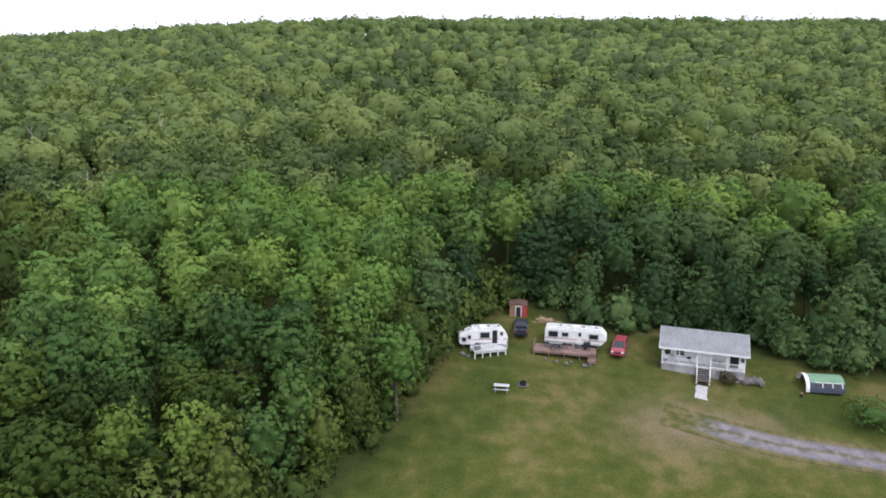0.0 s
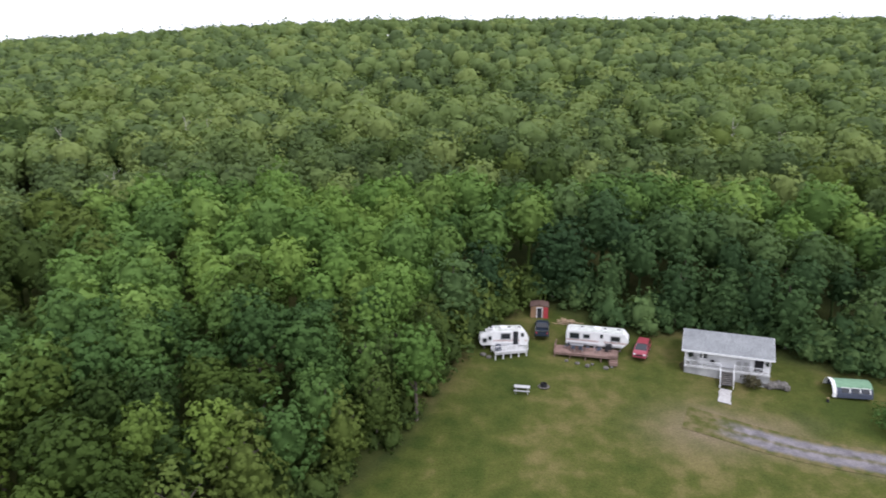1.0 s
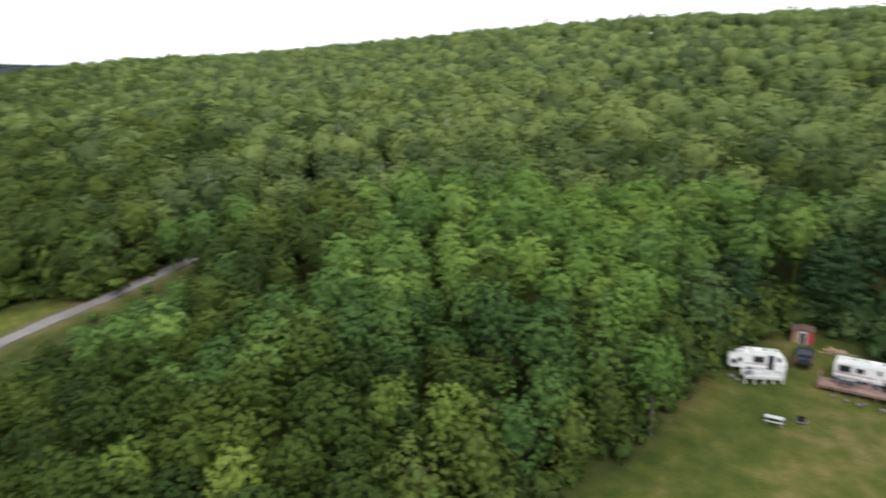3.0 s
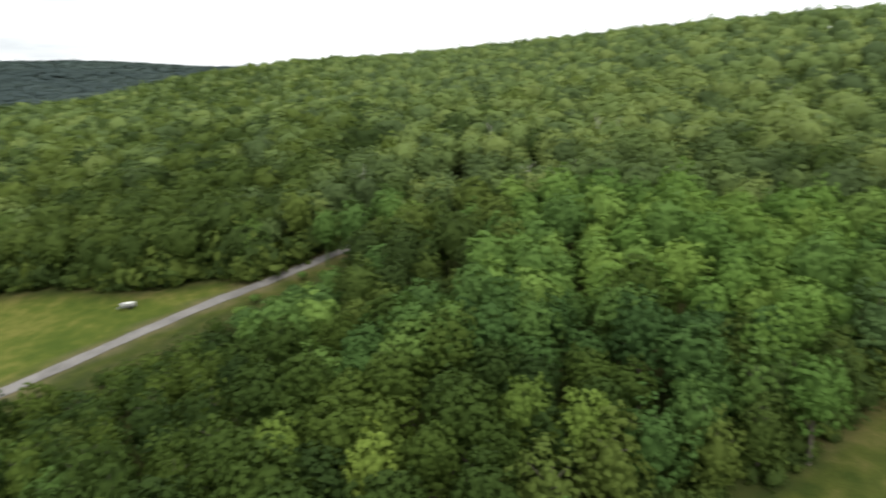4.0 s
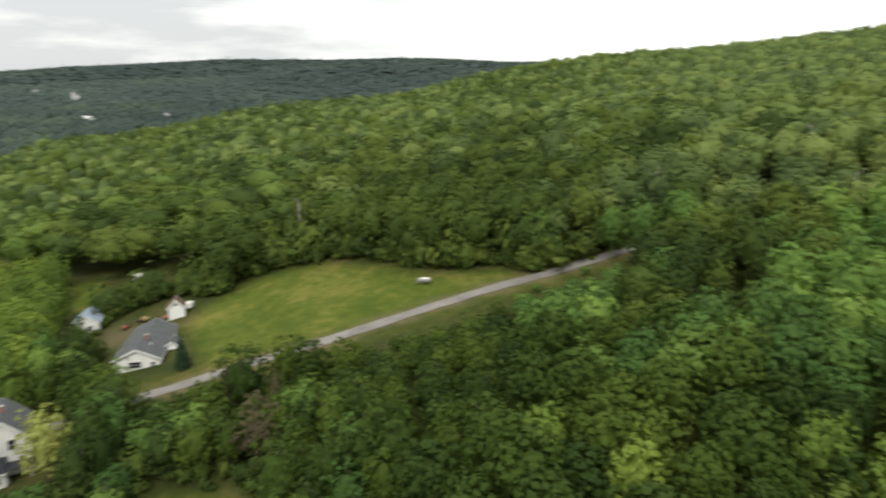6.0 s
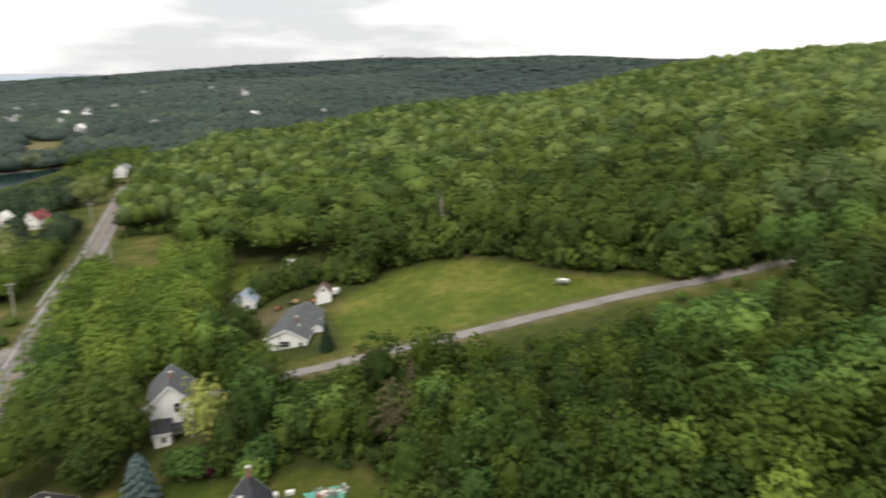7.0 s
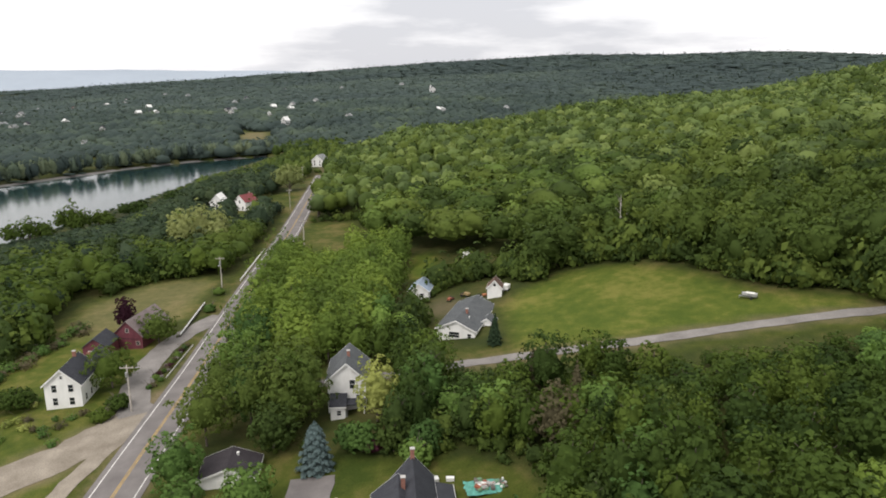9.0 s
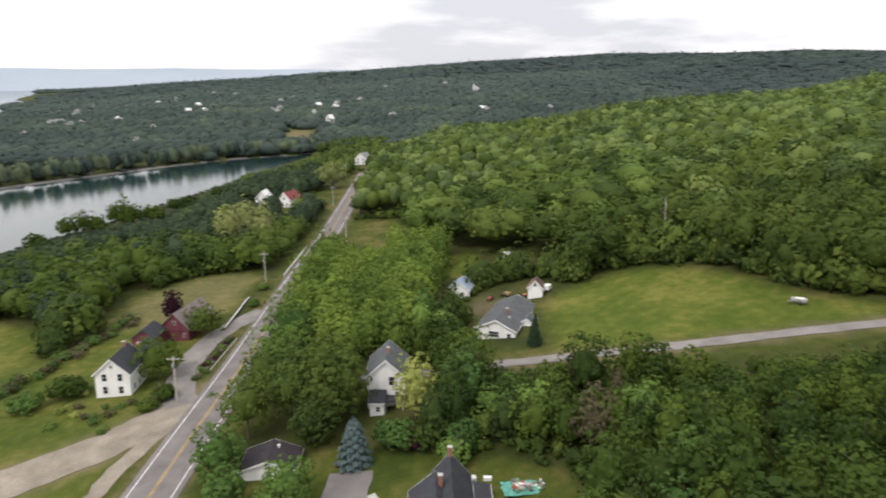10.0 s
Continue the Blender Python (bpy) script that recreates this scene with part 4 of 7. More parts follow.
def undergrowth():
    """Bushes that close the rim of the woods down to the grass."""
    rng = np.random.default_rng(57)
    forms = [crown(370 + q, height=3.4, radius=1.9, lobes=6, tufts=14, bumps=0.65, cards=85, size=0.7, low=-0.05, core=0.78, spread=0.6) for q in range(6)]
    fine = [crown(380 + q, height=3.4, radius=1.9, lobes=6, tufts=18, bumps=0.6, cards=130, size=0.5, low=-0.05, core=0.76, spread=0.5) for q in range(6)]
    rows, close = [], []
    for poly, d0, d1 in ((CLEARING, -5.5, -0.3), (FIELD, -6.5, -0.8), (YARDS, -5.0, -0.3), (LANE_TOP, -4.5, 0.0), (SOUTH_FIELD, -4.0, 0.0), (FARM_LAWN, -6.0, 0.5), (HOME_LAWN, -5.0, 0.3), (VERGE_FIELD, -4.0, 0.0)):
        p = np.array(poly)
        n = int((p[:, 0].max() - p[:, 0].min() + 12) * (p[:, 1].max() - p[:, 1].min() + 12) / (2.8 if poly is CLEARING else 4.2))
        x, y = rng.uniform(p[:, 0].min() - 6, p[:, 0].max() + 6, n), rng.uniform(p[:, 1].min() - 6, p[:, 1].max() + 6, n)
        m = inside(poly, x, y)
        k = (m > d0) & (m < d1) & (near_line(LANE, x, y) > 2.9) & (np.abs(y - road_y(x)) > 6.5)
        for other in OPEN_LAND:
            if other is not poly:
                k &= inside(other, x, y) < -0.5
        k &= ~((x > -126) & (x < -60) & (near_line(LANE, x, y) < 9) & (x > np.interp(y, [p[1] for p in LANE], [p[0] for p in LANE]))) & ~((x < -105) & (y < 40) & (x > -124)) & ((y > 60) | (x < 0) | (x > 120)) & ((y > -80) | (poly is FARM_LAWN) & (x < -108)) & ((poly is not FARM_LAWN) | (y < -70)) & ((poly is not SOUTH_FIELD) | (y < -58)) & ((poly is not HOME_LAWN) | (x < -80) & (y > -20))
        s = rng.uniform(0.45, 1.25, n) * np.clip(0.55 - m / 7, 0.5, 1.2) * (1.9 if poly in (FIELD, LANE_TOP, YARDS, FARM_LAWN, SOUTH_FIELD) else np.where(y > 84, 1.45, 1.0))
        s = np.where((x < -150) & (x > -180) & (y < 15) & (y > 0), s * 0.4, s)
        (close if poly in (CLEARING, HOME_LAWN, YARDS) else rows).append(np.column_stack([x, y, terr(x, y) - 0.1, s, s * rng.uniform(0.8, 1.3, n)])[k])
    rows, close = np.concatenate(rows), np.concatenate(close)
    # Bushes on the gloomy side also take the darker foliage colour.
    gloom = (close[:, 0] > 12) & (close[:, 1] > 70)
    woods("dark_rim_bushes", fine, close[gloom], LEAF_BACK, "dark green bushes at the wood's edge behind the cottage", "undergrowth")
    woods("rim_bushes", fine, close[~gloom], LEAF_DEEP, "leafy green bushes along the rim of the lawns", "undergrowth")
    woods("undergrowth", forms, rows, LEAF_DEEP, "dark green bushes along the rim of the woods", "undergrowth")


undergrowth()


# ---- building blocks ----
def part(name, bm, mat, parent, label="", at=None):
    """One mesh under a thing or under a part."""
    bmesh.ops.recalc_face_normals(bm, faces=bm.faces)
    me = bpy.data.meshes.new(name)
    bm.to_mesh(me)
    bm.free()
    me.materials.append(mat)
    ob = new(name, me)
    ob.parent = parent
    if at is not None:
        ob.matrix_basis = at
    if label:
        tagged(ob, label)
    return ob


def box(x0, x1, y0, y1, z0, z1, bm=None, bevel=0.0):
    own = bmesh.new()
    bmesh.ops.create_cube(own, size=1.0)
    bmesh.ops.transform(own, verts=own.verts, matrix=Matrix.Translation(((x0 + x1) / 2, (y0 + y1) / 2, (z0 + z1) / 2)) @ Matrix.Diagonal((abs(x1 - x0), abs(y1 - y0), abs(z1 - z0), 1)))
    if bevel:
        bmesh.ops.bevel(own, geom=own.edges[:], offset=bevel, segments=2, affect="EDGES", profile=0.6)
    return merge(bm, own)


def merge(bm, own):
    if bm is None:
        return own
    me = bpy.data.meshes.new("piece")
    own.to_mesh(me)
    own.free()
    bm.from_mesh(me)
    bpy.data.meshes.remove(me)
    return bm


def prism(profile, y0, y1, bm=None, bevel=0.0):
    """A profile in x and z, drawn out along y."""
    own = bmesh.new()
    a = [own.verts.new((x, y0, z)) for x, z in profile]
    b = [own.verts.new((x, y1, z)) for x, z in profile]
    own.faces.new(a), own.faces.new(b[::-1])
    for k in range(len(a)):
        j = (k + 1) % len(a)
        own.faces.new((a[k], a[j], b[j], b[k]))
    if bevel:
        bmesh.ops.bevel(own, geom=own.edges[:], offset=bevel, segments=2, affect="EDGES")
    return merge(bm, own)


def rod(p, q, r, bm=None, sides=8, r2=None):
    own = bmesh.new()
    p, q = Vector(p), Vector(q)
    bmesh.ops.create_cone(own, cap_ends=True, segments=sides, radius1=r, radius2=r if r2 is None else r2, depth=(q - p).length)
    turn = (q - p).to_track_quat("Z", "Y").to_matrix().to_4x4()
    bmesh.ops.transform(own, verts=own.verts, matrix=Matrix.Translation((p + q) / 2) @ turn)
    return merge(bm, own)


def lump(x, y, z, sx, sy, sz, bm=None, seed=0, rough=0.25, cuts=2):
    own = bmesh.new()
    bmesh.ops.create_icosphere(own, subdivisions=cuts, radius=1.0)
    for v in own.verts:
        v.co *= 1 + rough * noise.noise(v.co * 1.7 + Vector((seed * 3.1, seed * 1.7, 0)))
    bmesh.ops.transform(own, verts=own.verts, matrix=Matrix.Translation((x, y, z)) @ Matrix.Diagonal((sx, sy, sz, 1)))
    return merge(bm, own)


def thing(name, label, category, x, y, rz=0.0, group="", lift=0.0, z=None):
    """An empty at a thing's base, on the ground."""
    ob = tagged(new(name), label, category, group)
    ob.matrix_basis = pose(x, y, (float(terr(x, y)) if z is None else z) + lift, 0, 0, rz)
    return ob


def siding(name, color, pitch=0.14, vary=0.10, upright=False):
    """Lapped boards, weathered a little."""
    m, n, l, b = material(name, 0.6, 0.0, 0.25)
    co, mp, wave = n.new("ShaderNodeTexCoord"), n.new("ShaderNodeMapping"), n.new("ShaderNodeTexWave")
    wave.wave_profile, wave.bands_direction = "SAW", "X" if upright else "Z"
    wave.inputs["Scale"].default_value = 0.314 / pitch
    l.new(co.outputs["Object"], mp.inputs["Vector"]), l.new(mp.outputs["Vector"], wave.inputs["Vector"])
    stain = noise_tex(n, l, 0.9, 5.0, (1, 1, 0.35))
    r = ramp(n, ((0.32, tuple(c * (1 - 2 * vary) for c in color)), (0.6, color)))
    l.new(stain.outputs["Fac"], r.inputs["Fac"])
    l.new(mixed(n, l, 0.06, r.outputs["Color"], wave.outputs["Color"], "MULTIPLY"), b.inputs["Base Color"])
    bump(n, l, b, wave.outputs["Fac"], 0.5, 0.02)
    return m


def shingle(name, color):
    m, n, l, b = material(name, 0.9, 0.0, 0.15)
    co, brick = n.new("ShaderNodeTexCoord"), n.new("ShaderNodeTexBrick")
    l.new(co.outputs["Object"], brick.inputs["Vector"])
    brick.inputs["Scale"].default_value = 1.0
    brick.inputs["Brick Width"].default_value, brick.inputs["Row Height"].default_value, brick.inputs["Mortar Size"].default_value = 0.33, 0.14, 0.006
    for key, f in (("Color1", 0.85), ("Color2", 1.1), ("Mortar", 0.55)):
        brick.inputs[key].default_value = (*(c * f for c in color), 1)
    stain = noise_tex(n, l, 0.5, 5.0)
    r = ramp(n, ((0.3, (0.84, 0.84, 0.84)), (0.7, (1.08, 1.08, 1.06))))
    l.new(stain.outputs["Fac"], r.inputs["Fac"])
    l.new(mixed(n, l, 1.0, brick.outputs["Color"], r.outputs["Color"], "MULTIPLY"), b.inputs["Base Color"])
    bump(n, l, b, brick.outputs["Fac"], 0.4, 0.02)
    return m


def glass_material():
    m, n, l, b = material("dark_window_glass", 0.06, 0.0, 0.6)
    b.inputs["Base Color"].default_value = (0.018, 0.021, 0.025, 1)
    return m


WHITE = siding("white_clapboard", (0.80, 0.80, 0.79), vary=0.06)
WHITE_TRIM = plain("white_trim", (0.74, 0.74, 0.73), 0.55, vary=0.08)
METAL_WHITE = plain("white_ribbed_metal", (0.72, 0.72, 0.70), 0.4, vary=0.12, scale=1.2)
ROOF_GREY = shingle("grey_shingles", (0.245, 0.256, 0.258))
ROOF_DARK = shingle("dark_shingles", (0.048, 0.051, 0.060))
ROOF_SLATE = shingle("slate_grey_shingles", (0.098, 0.106, 0.112))
ROOF_BLACK = shingle("near_black_shingles", (0.045, 0.040, 0.045))
ROOF_RED = shingle("dull_red_roofing", (0.20, 0.062, 0.065))
ROOF_BROWN = shingle("brown_shingles", (0.13, 0.085, 0.07))
ROOF_WEATHERED = shingle("weathered_barn_shingles", (0.20, 0.165, 0.165))
RED_BOARD = siding("faded_red_barn_boards", (0.150, 0.046, 0.060), 0.22, 0.18, True)
RED_PAINT = plain("red_painted_boards", (0.36, 0.045, 0.05), 0.6)
TAN_BOARD = siding("raw_tan_boards", (0.36, 0.22, 0.12), 0.2, 0.2, True)
GLASS = glass_material()
DECK_BROWN = siding("brown_deck_boards", (0.25, 0.165, 0.135), 0.14, 0.2)
DECK_GREY = siding("grey_white_deck_boards", (0.55, 0.55, 0.53), 0.14, 0.14)
LATTICE = siding("grey_lattice_skirting", (0.42, 0.42, 0.41), 0.12, 0.2, True)
CONCRETE = plain("pale_concrete", (0.38, 0.37, 0.35), 0.9, vary=0.2)
STONE = plain("grey_field_stone", (0.14, 0.13, 0.115), 0.95, vary=0.4, relief=0.6)
BRICK = plain("weathered_chimney_brick", (0.27, 0.13, 0.10), 0.9, vary=0.3, scale=5)
STEEL = plain("galvanised_steel", (0.45, 0.46, 0.47), 0.4, 0.8)
POLE_WOOD = plain("weathered_pole_wood", (0.42, 0.39, 0.35), 0.9, vary=0.3)
BLACK = plain("black_rubber_and_plastic", (0.02, 0.02, 0.022), 0.75)
CAR_RED = plain("red_car_paint", (0.27, 0.042, 0.062), 0.28, vary=0.06, specular=0.6)
CAR_DARK = plain("dark_blue_car_paint", (0.018, 0.028, 0.045), 0.28, vary=0.06, specular=0.6)
CHROME = plain("bright_metal", (0.62, 0.62, 0.62), 0.25, 0.9)
ROOF_RUBBER = plain("grey_green_rubber_roof", (0.50, 0.52, 0.47), 0.8, vary=0.25, scale=1.5)
LAMP_GLASS = plain("clear_headlight_plastic", (0.75, 0.75, 0.75), 0.15)
TENT_GREEN = plain("green_tent_fabric", (0.15, 0.26, 0.16), 0.85)
TENT_BLUE = plain("slate_blue_tent_fabric", (0.060, 0.070, 0.095), 0.85)
TENT_WHITE = plain("white_tent_fabric", (0.72, 0.72, 0.68), 0.85)
TEAL = plain("teal_tarpaulin", (0.09, 0.29, 0.24), 0.7, vary=0.3)
RUST = plain("rusty_iron", (0.30, 0.10, 0.06), 0.8, vary=0.35)
OCHRE = plain("ochre_paint", (0.30, 0.22, 0.11), 0.6)
BRUSH = plain("dry_cut_branches", (0.42, 0.31, 0.20), 0.95, vary=0.4)
YELLOW_LINE = plain("faded_yellow_road_paint", (0.40, 0.27, 0.085), 0.8, vary=0.35, scale=0.8)
WHITE_LINE = plain("faded_white_road_paint", (0.55, 0.54, 0.52), 0.8, vary=0.3, scale=0.8)
ORANGE = plain("orange_plastic", (0.42, 0.17, 0.08), 0.5)
BLUE_GREY = plain("blue_grey_metal_roofing", (0.26, 0.32, 0.40), 0.4)


def window(parent, w, h, m, frame_mat=None, depth=0.06):
    """A framed window on a wall: m sets its middle, looking along -y."""
    f = 0.09
    bm = box(-w / 2 - f, w / 2 + f, -depth, 0.02, h / 2, h / 2 + f)
    box(-w / 2 - f, w / 2 + f, -depth - 0.03, 0.02, -h / 2 - f, -h / 2, bm)
    for s in (-1, 1):
        box(s * w / 2, s * (w / 2 + f), -depth, 0.02, -h / 2, h / 2, bm)
    box(-w / 2, w / 2, -depth + 0.02, 0.02, -0.025, 0.025, bm)
    win = part("window", bm, frame_mat or WHITE_TRIM, parent, at=m)
    part("pane", box(-w / 2, w / 2, -0.02, 0.01, -h / 2, h / 2), GLASS, win)
    return win


def wall_pose(side, w, l, u, z):
    """A place on a wall of a gabled house: f front, b back, l, r sides."""
    if side == "f":
        return pose(u, -0.005, z)
    if side == "b":
        return pose(u, l + 0.005, z, 0, 0, 180)
    if side == "l":
        return pose(-w / 2 - 0.005, u, z, 0, 0, -90)
    return pose(w / 2 + 0.005, u, z, 0, 0, 90)


def gabled(parent, w, l, eave, rise, wall, roof, over=0.35, base=1.2, trim=True, y0=0.0, wall_name="wall"):
    """Walls and a pitched roof with the ridge along y, its front gable at y0."""
    h = w / 2
    part(wall_name, prism([(-h, -base), (h, -base), (h, eave), (0, eave + rise), (-h, eave)], y0, y0 + l), wall, parent)
    k, t = rise / h, 0.13
    bm = None
    for s in (-1, 1):
        e = h + over
        prof = [(0, eave + rise + 0.02), (s * e, eave - k * over + 0.02), (s * e, eave - k * over + 0.02 + t), (0, eave + rise + 0.02 + t * 1.25)]
        bm = prism(prof if s > 0 else prof[::-1], y0 - over, y0 + l + over, bm)
    rf = part("roof", bm, roof, parent)
    if trim:
        for yy in (y0 - over - 0.03, y0 + l + over + 0.003):
            for s in (-1, 1):
                e = h + over
                prof = [(0, eave + rise - 0.12), (s * e, eave - k * over - 0.14), (s * e, eave - k * over + 0.16), (0, eave + rise + 0.20)]
                part("bargeboard", prism(prof, yy, yy + 0.027), WHITE_TRIM, rf)
        for s in (-1, 1):
            x = s * (h + over)
            part("fascia", box(x, x + s * 0.03, y0 - over, y0 + l + over, eave - k * over - 0.12, eave - k * over + 0.13), WHITE_TRIM, rf)
    return rf


def chimney(parent, x, y, z0, z1, w=0.55, cap=True):
    c = part("chimney", box(x - w / 2, x + w / 2, y - w / 2, y + w / 2, z0, z1, bevel=0.02), BRICK, parent)
    if cap:
        part("cap", box(x - w / 2 - 0.06, x + w / 2 + 0.06, y - w / 2 - 0.06, y + w / 2 + 0.06, z1, z1 + 0.09), CONCRETE, c, "pale chimney cap")
    return c


def railing(parent, a, b, height=0.95, mat=None, step=0.28):
    """Posts, rails and balusters between two points of a deck."""
    a, b = Vector(a), Vector(b)
    n = max(1, round((b - a).length / 1.6))
    for k in range(n + 1):
        p = a.lerp(b, k / n)
        part("post", box(p.x - 0.05, p.x + 0.05, p.y - 0.05, p.y + 0.05, p.z, p.z + height), mat, parent)
    for h in (0.12, height):
        part("rail", rod(a + Vector((0, 0, h)), b + Vector((0, 0, h)), 0.045, sides=4), mat, parent)
    m = max(2, int((b - a).length / step))
    for k in range(1, m):
        p = a.lerp(b, k / m)
        part("baluster", box(p.x - 0.022, p.x + 0.022, p.y - 0.022, p.y + 0.022, p.z + 0.1, p.z + height - 0.02), mat, parent)


# ---- the clearing ----
def cottage():
    x, y = 35.55, 89.0
    z = float(terr(34.0, 86.5))
    c = thing("cottage", "white clapboard cottage with grey shingle roof and railed porch", "house", x, y, -19.0, z=z)
    w, deck = 10.5, 1.15
    # long side to the front; the roof runs across it and covers the porch
    body = part("wall", prism([(-2.3, -0.6), (3.4, -0.6), (3.4, 3.55), (0.2, 4.85), (-2.3, 3.85)], -w / 2, w / 2), WHITE, c, at=pose(0, 0, 0, 0, 0, 90) @ Matrix.Diagonal((1, -1, 1, 1)))
    bm = prism([(-3.75, 3.30), (0.2, 4.95), (0.2, 5.11), (-3.75, 3.44)], -w / 2 - 0.35, w / 2 + 0.35)
    prism([(0.2, 4.95), (4.0, 3.40), (4.0, 3.54), (0.2, 5.11)], -w / 2 - 0.35, w / 2 + 0.35, bm)
    turn = pose(0, 0, 0, 0, 0, 90) @ Matrix.Diagonal((1, -1, 1, 1))
    roof = part("roof", bm, ROOF_GREY, c, at=turn)
    part("fascia", box(-3.79, -3.755, -w / 2 - 0.35, w / 2 + 0.35, 3.22, 3.47), WHITE_TRIM, roof)
    for s in (-1, 1):
        yy = s * (w / 2 + 0.352)
        part("bargeboard", prism([(-3.75, 3.2), (0.2, 4.85), (0.2, 5.13), (-3.75, 3.46)], yy, yy + s * 0.03), WHITE_TRIM, roof)
    part("porch_floor", box(-w / 2, w / 2, -3.55, -2.305, deck - 0.14, deck, bevel=0.01), DECK_GREY, c)
    part("skirting", box(-w / 2 + 0.05, w / 2 - 0.05, -3.45, -2.31, -0.6, deck - 0.15), LATTICE, c)
    for u in (-5.1, -3.0, -0.75, 0.95, 3.0, 5.1):
        part("porch_post", box(u - 0.07, u + 0.07, -3.5, -3.36, deck, 3.42), WHITE_TRIM, c)
    for a, b in ((-5.05, -3.05), (-2.95, -0.82), (1.02, 2.95), (3.05, 5.05)):
        railing(c, (a, -3.43, deck), (b, -3.43, deck), 0.85, WHITE_TRIM, 0.24)
    for u, ww, hh, zz in ((-2.85, 0.95, 0.65, 2.4), (-4.45, 0.6, 0.6, 2.4)):
        window(c, ww, hh, pose(u, -2.305, zz))
    d = part("door", box(3.4, 4.45, -2.36, -2.3, deck, 3.15, bevel=0.01), BLACK, c, "dark glazed door")
    part("frame", box(3.3, 3.39, -2.38, -2.3, deck, 3.25), WHITE_TRIM, d)
    part("frame", box(4.46, 4.55, -2.38, -2.3, deck, 3.25), WHITE_TRIM, d)
    part("door", box(-0.1, 0.75, -2.35, -2.3, deck, 3.1, bevel=0.01), WHITE_TRIM, c, "white panelled door")
    st = part("stair", box(-0.62, -0.55, -5.75, -3.5, -0.25, 0.05), DECK_GREY, c)
    for k in range(7):
        yy, zz = -3.6 - k * 0.30, deck - 0.15 * (k + 1)
        part("step", box(-0.6, 0.85, yy - 0.33, yy, zz, zz + 0.05, bevel=0.008), STONE, st)
        # Black strips between the steps paint the shadow of open risers.
        part("riser", box(-0.58, 0.83, yy - 0.32, yy - 0.28, zz - 0.12, zz - 0.003), BLACK, st, "black strip painted as the shadow of an open riser")
    for u in (-0.68, 0.93):
        part("stringer", prism([(-3.5, deck), (-3.5, deck - 0.3), (-5.75, -0.4), (-5.75, -0.05)], u - 0.03, u + 0.03), WHITE_TRIM, st, at=turn)
        part("handrail", rod((u, -3.5, deck + 0.85), (u, -5.7, 0.85), 0.045, sides=4), WHITE_TRIM, st)
        part("newel", box(u - 0.05, u + 0.05, -5.75, -5.65, -0.3, 0.9), WHITE_TRIM, st)
    a, b = c.matrix_basis @ Vector((0.12, -5.7, 0)), c.matrix_basis @ Vector((-0.12, -8.7, 0))
    strip("garden_path", [(a.x, a.y), ((a.x + b.x) / 2, (a.y + b.y) / 2), (b.x, b.y)], 0.72, CONCRETE, 0.10, "short pale worn path at the stair foot", "path", step=0.6, ragged=0.05)
    for u in (-3.9, 1.45, 2.35):
        porch_chair(c, u)
    g = tagged(new("porch_grill"), "small black kettle grill on the porch", "barbecue")
    g.matrix_basis = c.matrix_basis @ pose(-1.75, -2.8, 1.15)
    part("bowl", lump(0, 0, 0.75, 0.3, 0.3, 0.26, rough=0.03), BLACK, g)
    for k in range(3):
        a = k * 2.094
        part("leg", rod((0.28 * math.cos(a), 0.28 * math.sin(a), 0), (0.12 * math.cos(a), 0.12 * math.sin(a), 0.65), 0.02, sides=5), STEEL, g)
    basket(c, -4.55)
    basket(c, 4.9)


def porch_chair(house, u):
    m = house.matrix_basis @ pose(u, -2.85, 1.15)
    ch = tagged(new("porch_chair"), "pale slatted wooden porch chair facing the lawn", "chair", "chairs on the porch")
    ch.matrix_basis = m
    part("seat", box(-0.3, 0.3, -0.35, 0.25, 0.36, 0.42, bevel=0.01), DECK_GREY, ch)
    part("backrest", prism([(-0.3, 0.4), (0.3, 0.4), (0.24, 1.1), (0, 1.17), (-0.24, 1.1)], 0.22, 0.27), DECK_GREY, ch)
    for sx in (-0.27, 0.27):
        for sy in (-0.3, 0.2):
            part("leg", box(sx - 0.03, sx + 0.03, sy - 0.03, sy + 0.03, 0, 0.37), DECK_GREY, ch)
        part("armrest", box(sx - 0.06, sx + 0.06, -0.38, 0.25, 0.6, 0.64), DECK_GREY, ch)


def basket(house, u):
    b = tagged(new("hanging_basket"), "dark leafy hanging basket under the porch eave", "planter", "baskets on the porch")
    b.matrix_basis = house.matrix_basis @ pose(u, -3.2, 2.35)
    part("pot", rod((0, 0, 0), (0, 0, 0.22), 0.14, r2=0.22), BLACK, b)
    rng = np.random.default_rng(int(abs(u) * 100))
    n = 90
    p = unit(rng.normal(size=(n, 3))) * rng.uniform(0.2, 0.42, (n, 1)) * (1, 1, 0.7) + (0, 0, 0.3)
    v, t = leaf_cards(rng, p, rng.normal(size=(n, 3)), np.full(n, 0.16))
    fast_mesh("plant", v, t, NEEDLE).parent = b
    part("hanger", rod((0, 0, 0.2), (0, 0, 1.05), 0.012, sides=4), BLACK, b)


cottage()


